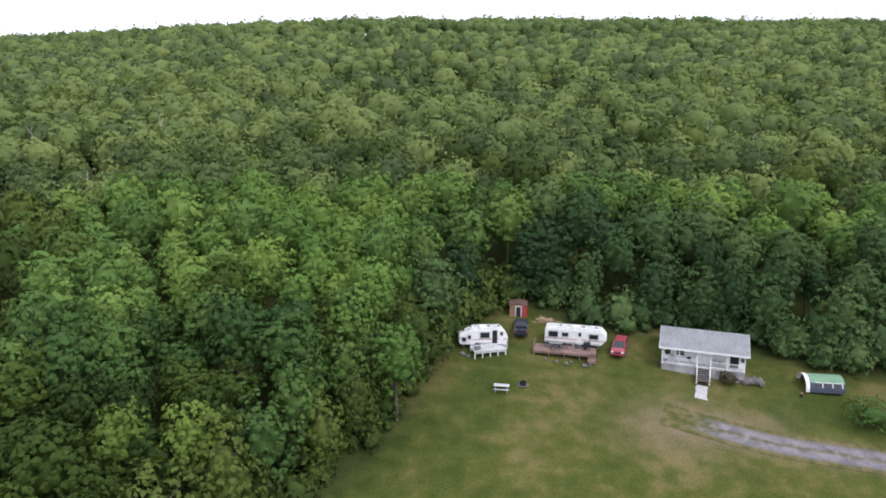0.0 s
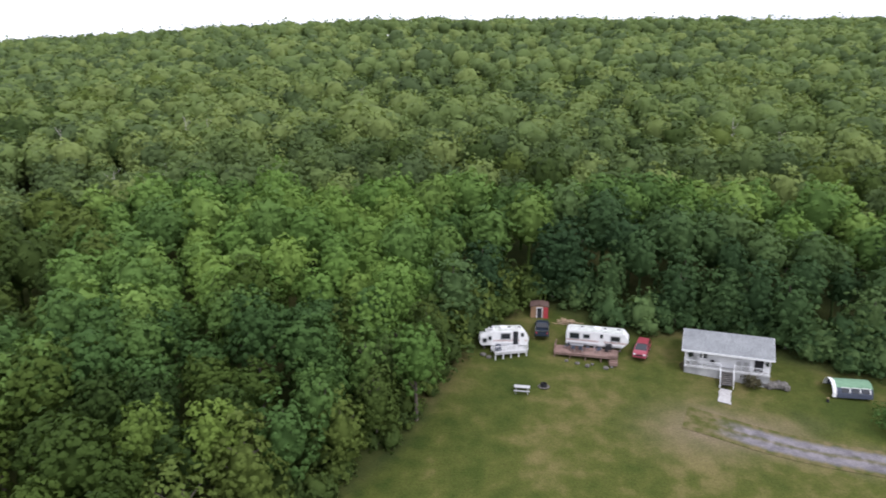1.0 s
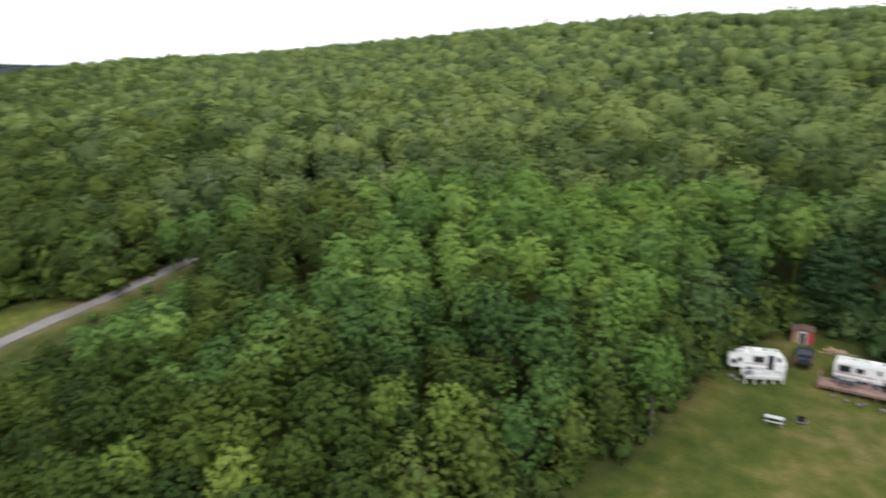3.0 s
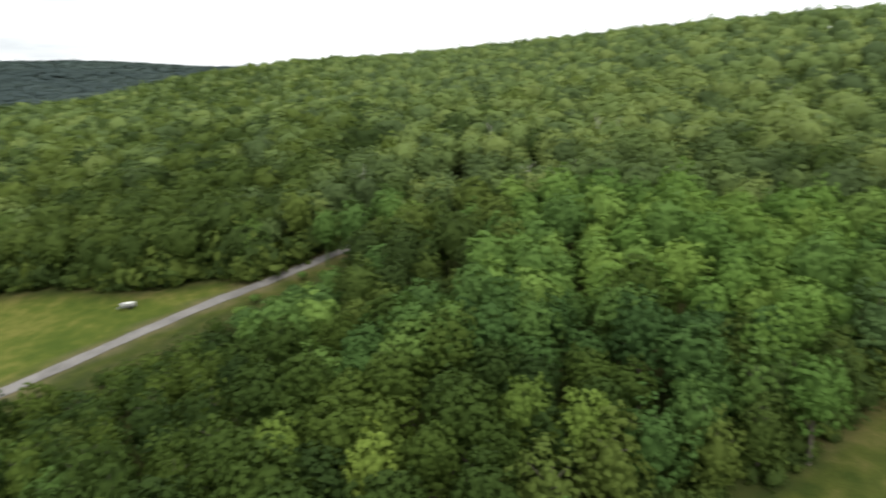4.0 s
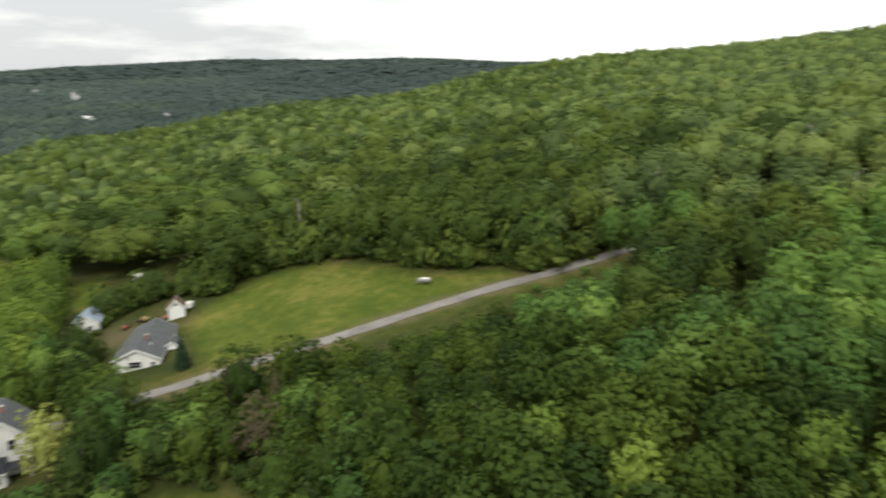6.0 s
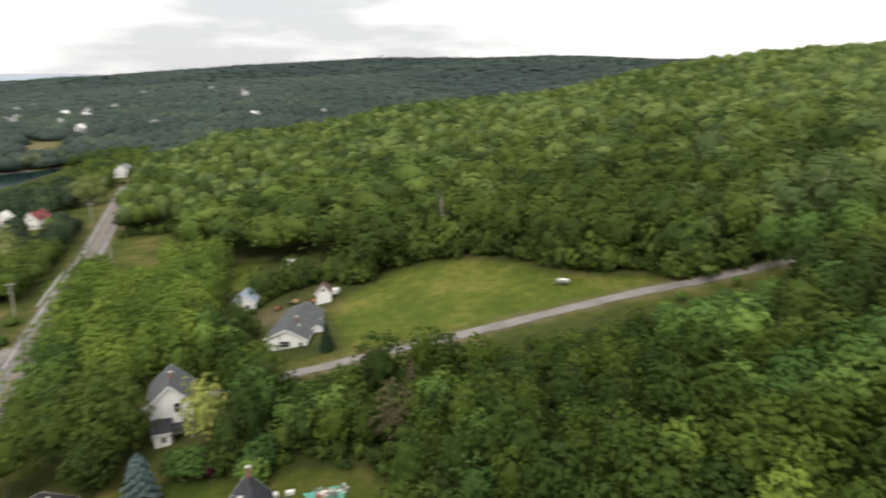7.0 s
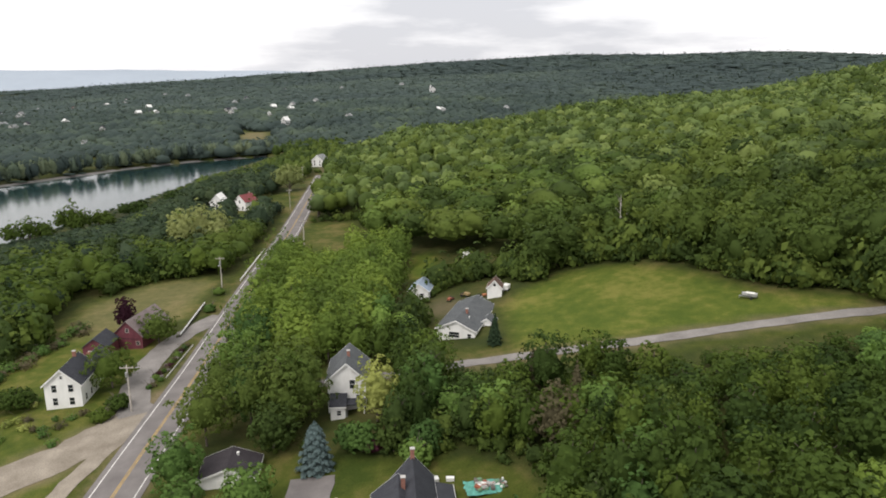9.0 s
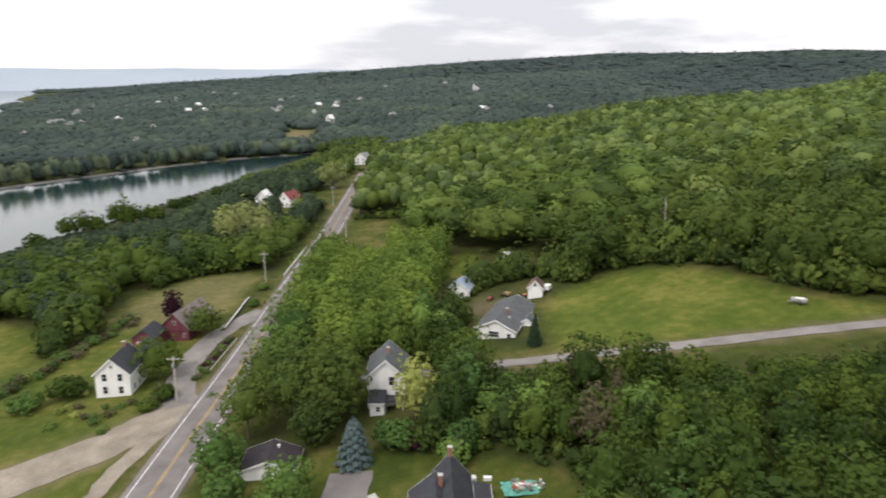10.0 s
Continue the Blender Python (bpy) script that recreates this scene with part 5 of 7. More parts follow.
def trailer(name, label, x, y, rz, length, windows, doors, slant=0.5, fifth=False):
    """A travel trailer: rounded white shell, wheels, windows, roof vents."""
    t = thing(name, label, "travel trailer", x, y, rz, z=float(terr(x, y)) + 0.02)
    h, zb, zt = length / 2, 0.5, 2.6
    prof = [(-h, zb), (h - slant * 1.2, zb), (h, zb + 0.9), (h - 0.05, zt - 0.75), (h - slant, zt - 0.05), (-h + 0.25, zt), (-h, zt - 0.25)]
    if fifth:
        prof = [(-h, zb + 0.35), (-h + 0.3, zb), (h - 0.2, zb), (h, zb + 0.5), (h, zt - 1.0), (h - 0.85, zt), (-h + 2.1, zt), (-h + 0.1, zb + 1.15)]
    part("body", prism(prof, -1.22, 1.22, bevel=0.07), METAL_WHITE, t)
    part("skirt_trim", box(-h + (2.2 if fifth else 0.1), h - slant * 1.3, -1.235, -1.215, zb + 0.12, zb + 0.26), STEEL, t)
    for u, ww, hh, zz in windows:
        window(t, ww, hh, pose(u, -1.225, zz), STEEL, 0.03)
    for u, mat in doors:
        d = part("door", box(u - 0.36, u + 0.36, -1.26, -1.2, zb + 0.1, zb + 2.05, bevel=0.02), mat, t)
        part("door_window", box(u - 0.2, u + 0.2, -1.275, -1.25, zb + 1.25, zb + 1.8), GLASS, d)
    r0, r1 = (-h + 2.2, h - 0.95) if fifth else (-h + 0.35, h - slant - 0.1)
    roof = part("roof", box(r0, r1, -1.12, 1.12, zt - 0.03, zt + 0.035, bevel=0.02), ROOF_RUBBER, t, "weathered grey-green rubber roof")
    for k in range(1, 5):
        u = r0 + (r1 - r0) * k / 5
        part("seam", box(u - 0.025, u + 0.025, -1.1, 1.1, zt + 0.03, zt + 0.05), LATTICE, roof)
    for z0 in (zb + 0.62, zb + 0.74):
        part("stripe", box(-h + (1.9 if fifth else 0.12), h - 0.15, -1.232, -1.214, z0, z0 + 0.05), RUST, t, "thin faded brown stripe")
    for u in (-0.25 * length, 0.12 * length, 0.33 * length):
        vent = part("roof_vent", box(u - 0.3, u + 0.3, -0.3, 0.3, zt - 0.02, zt + 0.14, bevel=0.04), WHITE_TRIM, t)
        part("vent_lid", box(u - 0.22, u + 0.22, -0.22, 0.22, zt + 0.14, zt + 0.17), BLACK, vent, "smoked plastic lid")
    part("air_conditioner", box(-0.5, 0.5, -0.42, 0.42, zt - 0.02, zt + 0.3, bevel=0.08), WHITE_TRIM, t)
    for u in (-0.25, 0.6):
        for s in (-1, 1):
            wh = part("wheel", rod((u, s * 0.92, 0.33), (u, s * 1.14, 0.33), 0.34, sides=16), BLACK, t)
            part("rim", rod((u, s * 1.13, 0.33), (u, s * 1.16, 0.33), 0.19, sides=12), STEEL, wh)
    for u in (-h + 0.7, h - 1.1):
        part("jack", box(u - 0.12, u + 0.12, -0.9, -0.66, -0.1, zb + (0.9 if False else 0.05)), STONE, t)
    return t


def trailer_deck(x, y, rz, w, depth, high, mat, label, rails, post_mat, skirt=None):
    d = thing("trailer_deck", label, "deck", x, y, rz, z=float(terr(x, y)))
    n = int(depth / 0.145)
    for k in range(n):
        yy = -depth / 2 + k * depth / n
        part("board", box(-w / 2, w / 2, yy, yy + depth / n - 0.012, high - 0.04, high), mat, d)
    for yy in (-depth / 2 + 0.03, depth / 2 - 0.08):
        part("joist", box(-w / 2 + 0.02, w / 2 - 0.02, yy, yy + 0.05, high - 0.30, high - 0.045), skirt or mat, d)
    for k in range(5):
        u = -w / 2 + 0.12 + k * (w - 0.24) / 4
        for yy in (-depth / 2 + 0.12, depth / 2 - 0.15):
            part("post", box(u - 0.06, u + 0.06, yy - 0.06, yy + 0.06, -0.9, high - 0.045), post_mat, d)
    for a, b in rails:
        railing(d, (*a, high), (*b, high), 0.9, post_mat, 0.3)
    return d


trailer("travel_trailer", "white travel trailer with dark windows parked behind a brown deck", 19.0, 93.3, -13.5, 8.6,
        ((-3.1, 1.25, 0.75, 1.8), (-1.45, 0.8, 0.5, 1.85), (2.5, 1.15, 0.6, 1.8)), ((0.6, METAL_WHITE),), 0.7)
deck = trailer_deck(17.1, 91.1, -12.5, 8.6, 2.9, 0.62, DECK_BROWN, "weathered brown wooden deck in front of a trailer", (((-4.25, -1.4), (-4.25, 1.3)), ((3.1, -1.4), (4.25, -1.4))), DECK_BROWN)
trailer("travel_trailer", "white camper trailer with dark windows beside a pale deck", 5.7, 93.3, 4.0, 6.9,
        ((0.2, 1.25, 0.75, 1.85), (-2.75, 0.5, 0.5, 1.3), (-2.0, 0.35, 0.45, 1.6)), ((1.6, BLACK), (2.55, METAL_WHITE)), 0.5, True)
pale_deck = trailer_deck(6.4, 91.2, 14.0, 4.7, 2.3, 0.75, DECK_GREY, "pale grey wooden deck with white railings beside a camper", (((-2.4, -1.05), (2.4, -1.05)), ((2.4, -1.05), (2.4, 1.0)), ((-2.4, -1.05), (-2.4, 0.2))), WHITE_TRIM)

cover = tagged(new("covered_chair"), "lounge chair under a dark cover on the pale deck", "chair")
cover.matrix_basis = pale_deck.matrix_basis @ pose(-1.75, -0.35, 0.75, 0, 0, 25)
part("cover", prism([(-0.45, 0), (0.45, 0), (0.42, 0.85), (0.2, 0.95), (-0.05, 0.5), (-0.42, 0.42)], -0.4, 0.4, bevel=0.06), TENT_BLUE, cover)


def patio_things():
    """Barbecue and furniture on the brown deck."""
    m = deck.matrix_basis
    tb = tagged(new("patio_table"), "grey metal patio table on the brown deck", "table")
    tb.matrix_basis = m @ pose(-1.3, 0.35, 0.62)
    part("tabletop", box(-0.9, 0.9, -0.45, 0.45, 0.7, 0.74, bevel=0.01), STEEL, tb)
    for sx in (-0.8, 0.8):
        for sy in (-0.38, 0.38):
            part("leg", rod((sx, sy, 0), (sx, sy, 0.7), 0.025), STEEL, tb)
    first = None
    for k, (u, v, r) in enumerate(((-2.7, 0.4, 80), (-1.8, -0.5, 10), (-0.7, -0.55, -15), (0.2, 0.45, -85), (1.6, -0.3, 30))):
        p = m @ pose(u, v, 0.62, 0, 0, r)
        if first is None:
            first = tagged(new("patio_chair"), "dark folding patio chair on the brown deck", "chair", "chairs on the deck")
            part("seat", box(-0.26, 0.26, -0.26, 0.26, 0.4, 0.44, bevel=0.01), TENT_BLUE, first)
            part("backrest", box(-0.26, 0.26, -0.30, -0.26, 0.44, 0.95, bevel=0.01), TENT_BLUE, first)
            for sx in (-0.24, 0.24):
                for sy in (-0.24, 0.24):
                    part("leg", rod((sx, sy, 0), (sx, sy, 0.42), 0.018), STEEL, first)
            first.matrix_basis = p
        else:
            copy_thing(first, p)
    g = tagged(new("barbecue"), "black covered barbecue grill on the brown deck", "barbecue")
    g.matrix_basis = m @ pose(3.0, 0.5, 0.62, 0, 0, 10)
    part("cart", box(-0.45, 0.45, -0.25, 0.25, 0.08, 0.75, bevel=0.02), BLACK, g)
    part("lid", prism([(-0.28, 0.76), (0.28, 0.76), (0.26, 1.0), (0.1, 1.13), (-0.1, 1.13), (-0.26, 1.0)], -0.42, 0.42, bevel=0.02), BLACK, g, at=pose(0, 0, 0, 0, 0, 90))
    part("side_shelf", box(0.46, 0.85, -0.22, 0.22, 0.72, 0.75), STEEL, g)
    s = tagged(new("deck_steps"), "small dark wooden steps beside the deck corner", "steps")
    s.matrix_basis = m @ pose(3.75, -1.85, 0.0)
    for k in range(2):
        part("step", box(-0.55, 0.55, -0.35 - 0.3 * k + 0.3, -0.05 - 0.3 * k + 0.3, -0.3, 0.32 - 0.18 * k, bevel=0.01), DECK_BROWN, s)


patio_things()


def stones(name, label, spots, category="stones"):
    for k, (x, y, r) in enumerate(spots):
        ob = thing(name, label, category, x, y, k * 47.0, "stones by the deck" if name == "stone" else "")
        part("stone" if name != "stone" else "boulder", lump(0, 0, r * 0.3, r, r * 0.8, r * 0.6, seed=k + x), STONE, ob)


stones("stone", "pale grey field stone lying in the grass", ((15.6, 89.0, 0.34), (16.9, 88.4, 0.4), (17.6, 88.8, 0.28), (19.3, 87.9, 0.42), (20.1, 88.2, 0.26), (14.2, 89.6, 0.3), (41.2, 85.3, 0.35), (2.8, 90.8, 0.45), (3.6, 90.2, 0.4)))


def vehicle(name, label, category, x, y, rz, paint, length, width, height, shape):
    """A parked car, its front towards -y. shape: profile of the body and of the cabin along its length."""
    c = thing(name, label, category, x, y, rz, z=float(terr(x, y)))
    body, cabin, lights_z = shape
    h = width / 2
    to_y = Matrix(((0, 1, 0, 0), (1, 0, 0, 0), (0, 0, 1, 0), (0, 0, 0, 1)))
    part("body", prism(body, -h, h, bevel=0.08), paint, c, at=to_y)
    if cabin:
        own = bmesh.new()
        low = [(a, z) for a, z in cabin]
        vs = []
        for s in (-1, 1):
            vs.append([own.verts.new((s * (h - 0.06 - (0.16 if z > cabin[0][1] + 0.1 else 0)), a, z)) for a, z in low])
        own.faces.new(vs[0]), own.faces.new(vs[1][::-1])
        for k in range(len(low)):
            j = (k + 1) % len(low)
            own.faces.new((vs[0][k], vs[0][j], vs[1][j], vs[1][k]))
        part("glasshouse", own, GLASS, c, "dark tinted window glass")
        tops = [p for p in cabin if p[1] > cabin[0][1] + 0.1]
        y0, y1, zt = min(p[0] for p in tops), max(p[0] for p in tops), max(p[1] for p in tops)
        part("roof", box(-h + 0.2, h - 0.2, y0 - 0.03, y1 + 0.03, zt - 0.03, zt + 0.05, bevel=0.03), paint, c)
        for s in (-1, 1):
            for a, b in ((cabin[0], tops[0]), (cabin[-1], tops[-1])):
                part("pillar", rod((s * (h - 0.06), a[0], a[1]), (s * (h - 0.21), b[0], b[1]), 0.05, sides=5), paint, c)
            part("pillar", rod((s * (h - 0.05), (y0 + y1) / 2, cabin[0][1]), (s * (h - 0.20), (y0 + y1) / 2, zt), 0.045, sides=5), paint, c)
    ends = [p[0] for p in body]
    front, back = min(ends), max(ends)
    for s in (-1, 1):
        part("headlight", box(s * (h - 0.42), s * (h - 0.1), front - 0.02, front + 0.12, lights_z, lights_z + 0.17, bevel=0.02), LAMP_GLASS, c)
        part("tail_light", box(s * (h - 0.3), s * (h - 0.1), back - 0.1, back + 0.02, lights_z + 0.08, lights_z + 0.34), RED_PAINT, c)
        part("mirror", box(s * (h + 0.02), s * (h + 0.2), front + length * 0.28, front + length * 0.28 + 0.1, 0.98, 1.13, bevel=0.02), BLACK, c)
        for yy in (front + 0.85, back - 0.9):
            wl_ = part("wheel", rod((s * (h - 0.2), yy, 0.33), (s * (h + 0.02), yy, 0.33), 0.34, sides=18), BLACK, c)
            part("rim", rod((s * (h + 0.01), yy, 0.33), (s * (h + 0.035), yy, 0.33), 0.2, sides=12), STEEL, wl_)
    part("bumper", box(-h + 0.05, h - 0.05, front - 0.09, front + 0.05, 0.32, 0.5, bevel=0.03), paint if category == "car" else CHROME, c)
    part("grille", box(-0.4, 0.4, front - 0.025, front + 0.04, 0.55, 0.72), BLACK, c)
    return c


vehicle("car", "red minivan parked on the grass beside the trailer", "car", 24.9, 91.6, -22.0, CAR_RED, 4.7, 1.86, 1.7,
        ([(-2.35, 0.3), (2.3, 0.3), (2.35, 1.05), (-1.2, 1.08), (-2.25, 0.82)], [(-1.35, 1.05), (-0.35, 1.66), (1.95, 1.68), (2.3, 1.05)], 0.66))
pickup = vehicle("pickup_truck", "dark blue pickup truck with an open bed", "truck", 11.6, 96.9, 173.0, CAR_DARK, 5.3, 1.95, 1.8,
                 ([(-2.65, 0.4), (2.65, 0.4), (2.65, 0.82), (0.75, 0.82), (0.75, 1.12), (-1.1, 1.14), (-2.6, 0.98)], [(-1.05, 1.1), (-0.35, 1.78), (0.6, 1.78), (0.75, 1.1)], 0.74))
for s in (-1, 1):
    part("bed_side", box(s * 0.86, s * 0.96, 0.76, 2.65, 0.8, 1.2, bevel=0.02), CAR_DARK, pickup)
    part("bed_rail", box(s * 0.84, s * 0.98, 0.76, 2.65, 1.2, 1.25), CHROME, pickup, "bright bed rail")
part("tailgate", box(-0.86, 0.86, 2.57, 2.65, 0.8, 1.2, bevel=0.02), CAR_DARK, pickup)
part("bed_rail", box(-0.86, 0.86, 2.55, 2.67, 1.2, 1.24), CHROME, pickup)


def garden_shed():
    s = thing("garden_shed", "small wooden shed, half raw boards and half red", "shed", 11.6, 101.2, -6.0)
    gabled(s, 2.6, 2.4, 1.75, 0.22, TAN_BOARD, ROOF_BROWN, 0.12, trim=False)
    part("red_panel", box(0.62, 1.33, -0.04, -0.01, 0, 1.74), RED_PAINT, s, "red painted front panel")
    part("red_side", box(1.305, 1.34, -0.04, 2.4, 0, 1.7), RED_PAINT, s)
    # A black panel on the wall stands in for a doorway's unlit inside.
    d = part("door", box(-0.32, 0.38, -0.05, -0.01, 0.05, 1.6), BLACK, s, "black panel painted as the dark of an open doorway")
    for a, b in ((-0.44, -0.33), (0.39, 0.5)):
        part("door_frame", box(a, b, -0.08, -0.01, 0, 1.72), WHITE_TRIM, d)
    part("door_frame", box(-0.33, 0.39, -0.08, -0.01, 1.61, 1.72), WHITE_TRIM, d)
    b = thing("brush_pile", "pile of dry cut branches at the wood's edge", "brush pile", 15.6, 99.6)
    rng = np.random.default_rng(8)
    for k in range(34):
        a, l = rng.uniform(0, 6.28), rng.uniform(0.7, 1.5)
        c = rng.normal(0, 0.45, 2)
        zz = rng.uniform(0.1, 0.75) * max(0.2, 1 - np.hypot(*c) / 1.6)
        dx, dy, dz = math.cos(a) * l, math.sin(a) * l * 0.6, rng.uniform(-0.3, 0.3)
        part("branch", rod((c[0] - dx, c[1] - dy, max(0.02, zz - dz)), (c[0] + dx, c[1] + dy, max(0.02, zz + dz)), 0.05, sides=5, r2=0.02), BRUSH, b)


garden_shed()


def tunnel_tent():
    t = thing("tent", "green and white tunnel tent with a slate blue wall", "tent", 49.0, 83.4, -8.0)
    n, r, l = 14, 1.75, 4.7
    arc = [(-r * math.cos(math.pi * k / n), 1.72 * math.sin(math.pi * k / n) ** 0.8) for k in range(n + 1)]

    def shell(k0, k1, x0, x1, scale=1.0):
        own = bmesh.new()
        rows = []
        for xx in (x0, x1):
            rows.append([(xx, a * scale, z * scale) for a, z in arc[k0:k1 + 1]])
        outer = [[own.verts.new(p) for p in row] for row in rows]
        inner = [[own.verts.new((p[0], p[1] * 0.97, p[2] * 0.97)) for p in row] for row in rows]
        for k in range(k1 - k0):
            own.faces.new((outer[0][k], outer[0][k + 1], outer[1][k + 1], outer[1][k]))
            own.faces.new((inner[0][k], inner[1][k], inner[1][k + 1], inner[0][k + 1]))
        for e in (0, 1):
            for k in range(k1 - k0):
                own.faces.new((outer[e][k], inner[e][k], inner[e][k + 1], outer[e][k + 1]))
        return own
    part("canopy", shell(3, 11, -1.9, l / 2), TENT_GREEN, t)
    part("front_canopy", shell(0, 14, -l / 2, -1.9, 1.02), TENT_WHITE, t, "white arched front panel")
    part("wall", shell(0, 3, -1.9, l / 2), TENT_BLUE, t, "slate blue lower wall")
    part("wall", shell(11, 14, -1.9, l / 2), TENT_BLUE, t)
    for u in (-0.85, 0.35, 1.5):
        w = part("tent_window", box(-0.45, 0.45, -0.02, 0.02, -0.3, 0.3), GLASS, t, at=pose(u, -1.56, 0.92, -22, 0, 0))
        part("window_trim", box(-0.5, 0.5, -0.03, -0.021, 0.3, 0.38), TENT_WHITE, w)
        part("window_trim", box(0.45, 0.55, -0.03, -0.021, -0.3, 0.3), TENT_WHITE, w)
    part("end_panel", prism([(a, z) for a, z in arc], 0.0, 0.03), TENT_GREEN, t, at=pose(l / 2, 0, 0, 0, 0, 90))
    g = thing("garden_lantern", "small black and yellow lantern standing on the grass", "lantern", 45.6, 81.4)
    part("base", rod((0, 0, 0), (0, 0, 0.35), 0.16), BLACK, g)
    part("lamp_head", lump(0, 0, 0.5, 0.16, 0.16, 0.18, cuts=1), OCHRE, g, "yellow lamp head")


tunnel_tent()


def lawn_things():
    t = thing("picnic_table", "white-topped wooden picnic table on the mown grass", "table", 7.6, 82.6, -8.0)
    for k in range(4):
        part("plank", box(-1.0, 1.0, -0.4 + k * 0.2, -0.22 + k * 0.2, 0.72, 0.77), DECK_GREY, t)
    for s in (-1, 1):
        part("bench", box(-1.0, 1.0, s * 0.6, s * 0.86, 0.42, 0.46), LATTICE, t)
        for u in (-0.75, 0.75):
            part("leg", rod((u, s * 0.25, 0.7), (u, s * 0.75, 0), 0.045, sides=4), LATTICE, t)
    for u in (-0.75, 0.75):
        part("brace", box(u - 0.04, u + 0.04, -0.75, 0.75, 0.36, 0.42), LATTICE, t)
    f = thing("fire_pit", "round stone fire pit with a dark barrel ring", "fire pit", 10.5, 83.7)
    for k in range(11):
        a = k * 0.571
        part("stone", lump(0.62 * math.cos(a), 0.62 * math.sin(a), 0.06, 0.19, 0.16, 0.14, seed=k, cuts=1), STONE, f)
    own = bmesh.new()
    bmesh.ops.create_cone(own, cap_ends=False, segments=20, radius1=0.42, radius2=0.42, depth=0.5)
    bmesh.ops.solidify(own, geom=own.faces[:], thickness=0.03)
    part("fire_ring", own, BLACK, f, at=pose(0, 0, 0.27))
    part("ash", rod((0, 0, 0.0), (0, 0, 0.1), 0.38, sides=16), BLACK, f)


lawn_things()


def shrub(x, y, r, h, leaf, label, seed, group="", cards=420, size=0.32, name="shrub"):
    ob = thing(name, label, "shrub", x, y, seed * 37.0, group)
    for nm, (v, t), m in (("stem", trunk(seed, h * 0.8, 0.05, 3), BARK), ("foliage", crown(seed, height=h, radius=r, lobes=9, cards=cards, size=size, low=0.0), leaf)):
        fast_mesh(nm, v, t, m).parent = ob
    return ob


shrub(37.3, 84.3, 1.25, 1.7, LEAF_GREY, "broad olive-brown shrub beside the porch stair", 41)
shrub(30.0, 88.2, 0.8, 1.0, LEAF_GREY, "low grey-green shrub below the porch", 42)
shrub(51.6, 75.8, 3.3, 3.4, LEAF, "large dark green lilac bush on the lawn", 43, cards=900)
shrub(56.2, 74.9, 2.6, 2.8, LEAF, "large dark green lilac bush on the lawn", 44, cards=900)
pile = thing("rock_garden", "heap of grey rocks beside the porch", "rocks", 40.3, 84.2, -12)
for k in range(14):
    part("rock", lump(-1.2 + 0.19 * k, 0.35 * math.sin(k * 2.3), 0.25 + 0.18 * math.sin(k * 1.7) ** 2, 0.5, 0.48, 0.52, seed=k + 60, cuts=1), STONE, pile)


# ---- the road and its things ----
for y, half, mat, nm, lab in ((3.35, 0.10, WHITE_LINE, "edge_line", "faded white road edge line"), (-3.35, 0.10, WHITE_LINE, "edge_line", "faded white road edge line"), (0.16, 0.07, YELLOW_LINE, "centre_line", "faded yellow road centre line"), (-0.16, 0.07, YELLOW_LINE, "centre_line", "faded yellow road centre line")):
    strip(nm, [(x, float(road_y(x)) + y) for x in range(20, -441, -10)], half, mat, 0.10, lab, "road marking", step=5.0, columns=1)
strip("dirt_drive", [(-124, -42.8), (-116, -45), (-108, -51.5), (-100, -60), (-92, -72), (-84, -86)], 5.0, DIRT, 0.075, "pale dirt drive curving off the road", "drive", ragged=0.3)
strip("dirt_track", [(-112, -44.5), (-103, -46.8), (-92, -48.4), (-78, -49.5)], 1.5, DIRT, 0.07, "narrow pale dirt track beside the road", "drive", ragged=0.2)
strip("farmyard_drive", [(-120, -44.8), (-128, -48), (-138, -49.7), (-150, -50.0), (-160, -47.5), (-168, -44), (-174, -41)], 2.9, GRAVEL, 0.08, "grey gravel loop drive in front of the barn", "drive", ragged=0.25)
strip("house_drive", [(-78, -11.6), (-88, -11.0), (-93.0, -10.6)], 3.3, ASPHALT, 0.08, "worn grey asphalt house driveway", "drive", ragged=0.15)
strip("gravel_drive", [(27, 78.1)] + DRIVE, 2.2, DRIVE_GRAVEL, 0.05, "worn purple-grey gravel drive fading into the lawn", "drive", step=0.9, columns=12)
strip("footpath", [(-86.5, -7.2), (-84.5, -5.6), (-80, -4.6)], 0.6, CONCRETE, 0.09, "pale concrete footpath to the house", "path")


def utility_pole(x, y, rz=90.0, lamp=False, high=9.2):
    p = thing("utility_pole", "weathered wooden utility pole with a crossarm", "utility pole", x, y, rz, "poles along the road")
    part("shaft", rod((0, 0, -0.6), (0, 0, high), 0.19, sides=10, r2=0.13), POLE_WOOD, p)
    part("crossarm", box(-1.2, 1.2, -0.2, -0.08, high - 0.55, high - 0.4), POLE_WOOD, p)
    for u in (-1.1, -0.45, 0.45, 1.1):
        part("insulator", rod((u, -0.14, high - 0.4), (u, -0.14, high - 0.18), 0.06, sides=8), STEEL, p)
    part("transformer", rod((0, -0.42, high - 2.1), (0, -0.42, high - 1.25), 0.24, sides=12), STEEL, p, "grey steel transformer can")
    part("bracket", box(-0.04, 0.04, -0.4, -0.1, high - 1.7, high - 1.6), STEEL, p)
    if lamp:
        arm = part("lamp_arm", rod((0, -0.1, high - 2.4), (0.1, -2.2, high - 2.0), 0.04), STEEL, p)
        part("lamp_head", box(-0.15, 0.35, -2.7, -2.1, high - 2.1, high - 1.93, bevel=0.03), STEEL, arm)


for x, y, lamp in ((-121.7, -46.0, False), (-200.6, -46.2, True), (-281, -46.4, False), (-326, -41.1, False), (-250.0, -27.2, False), (-414, -44, False)):
    utility_pole(x, y, 90.0, lamp)


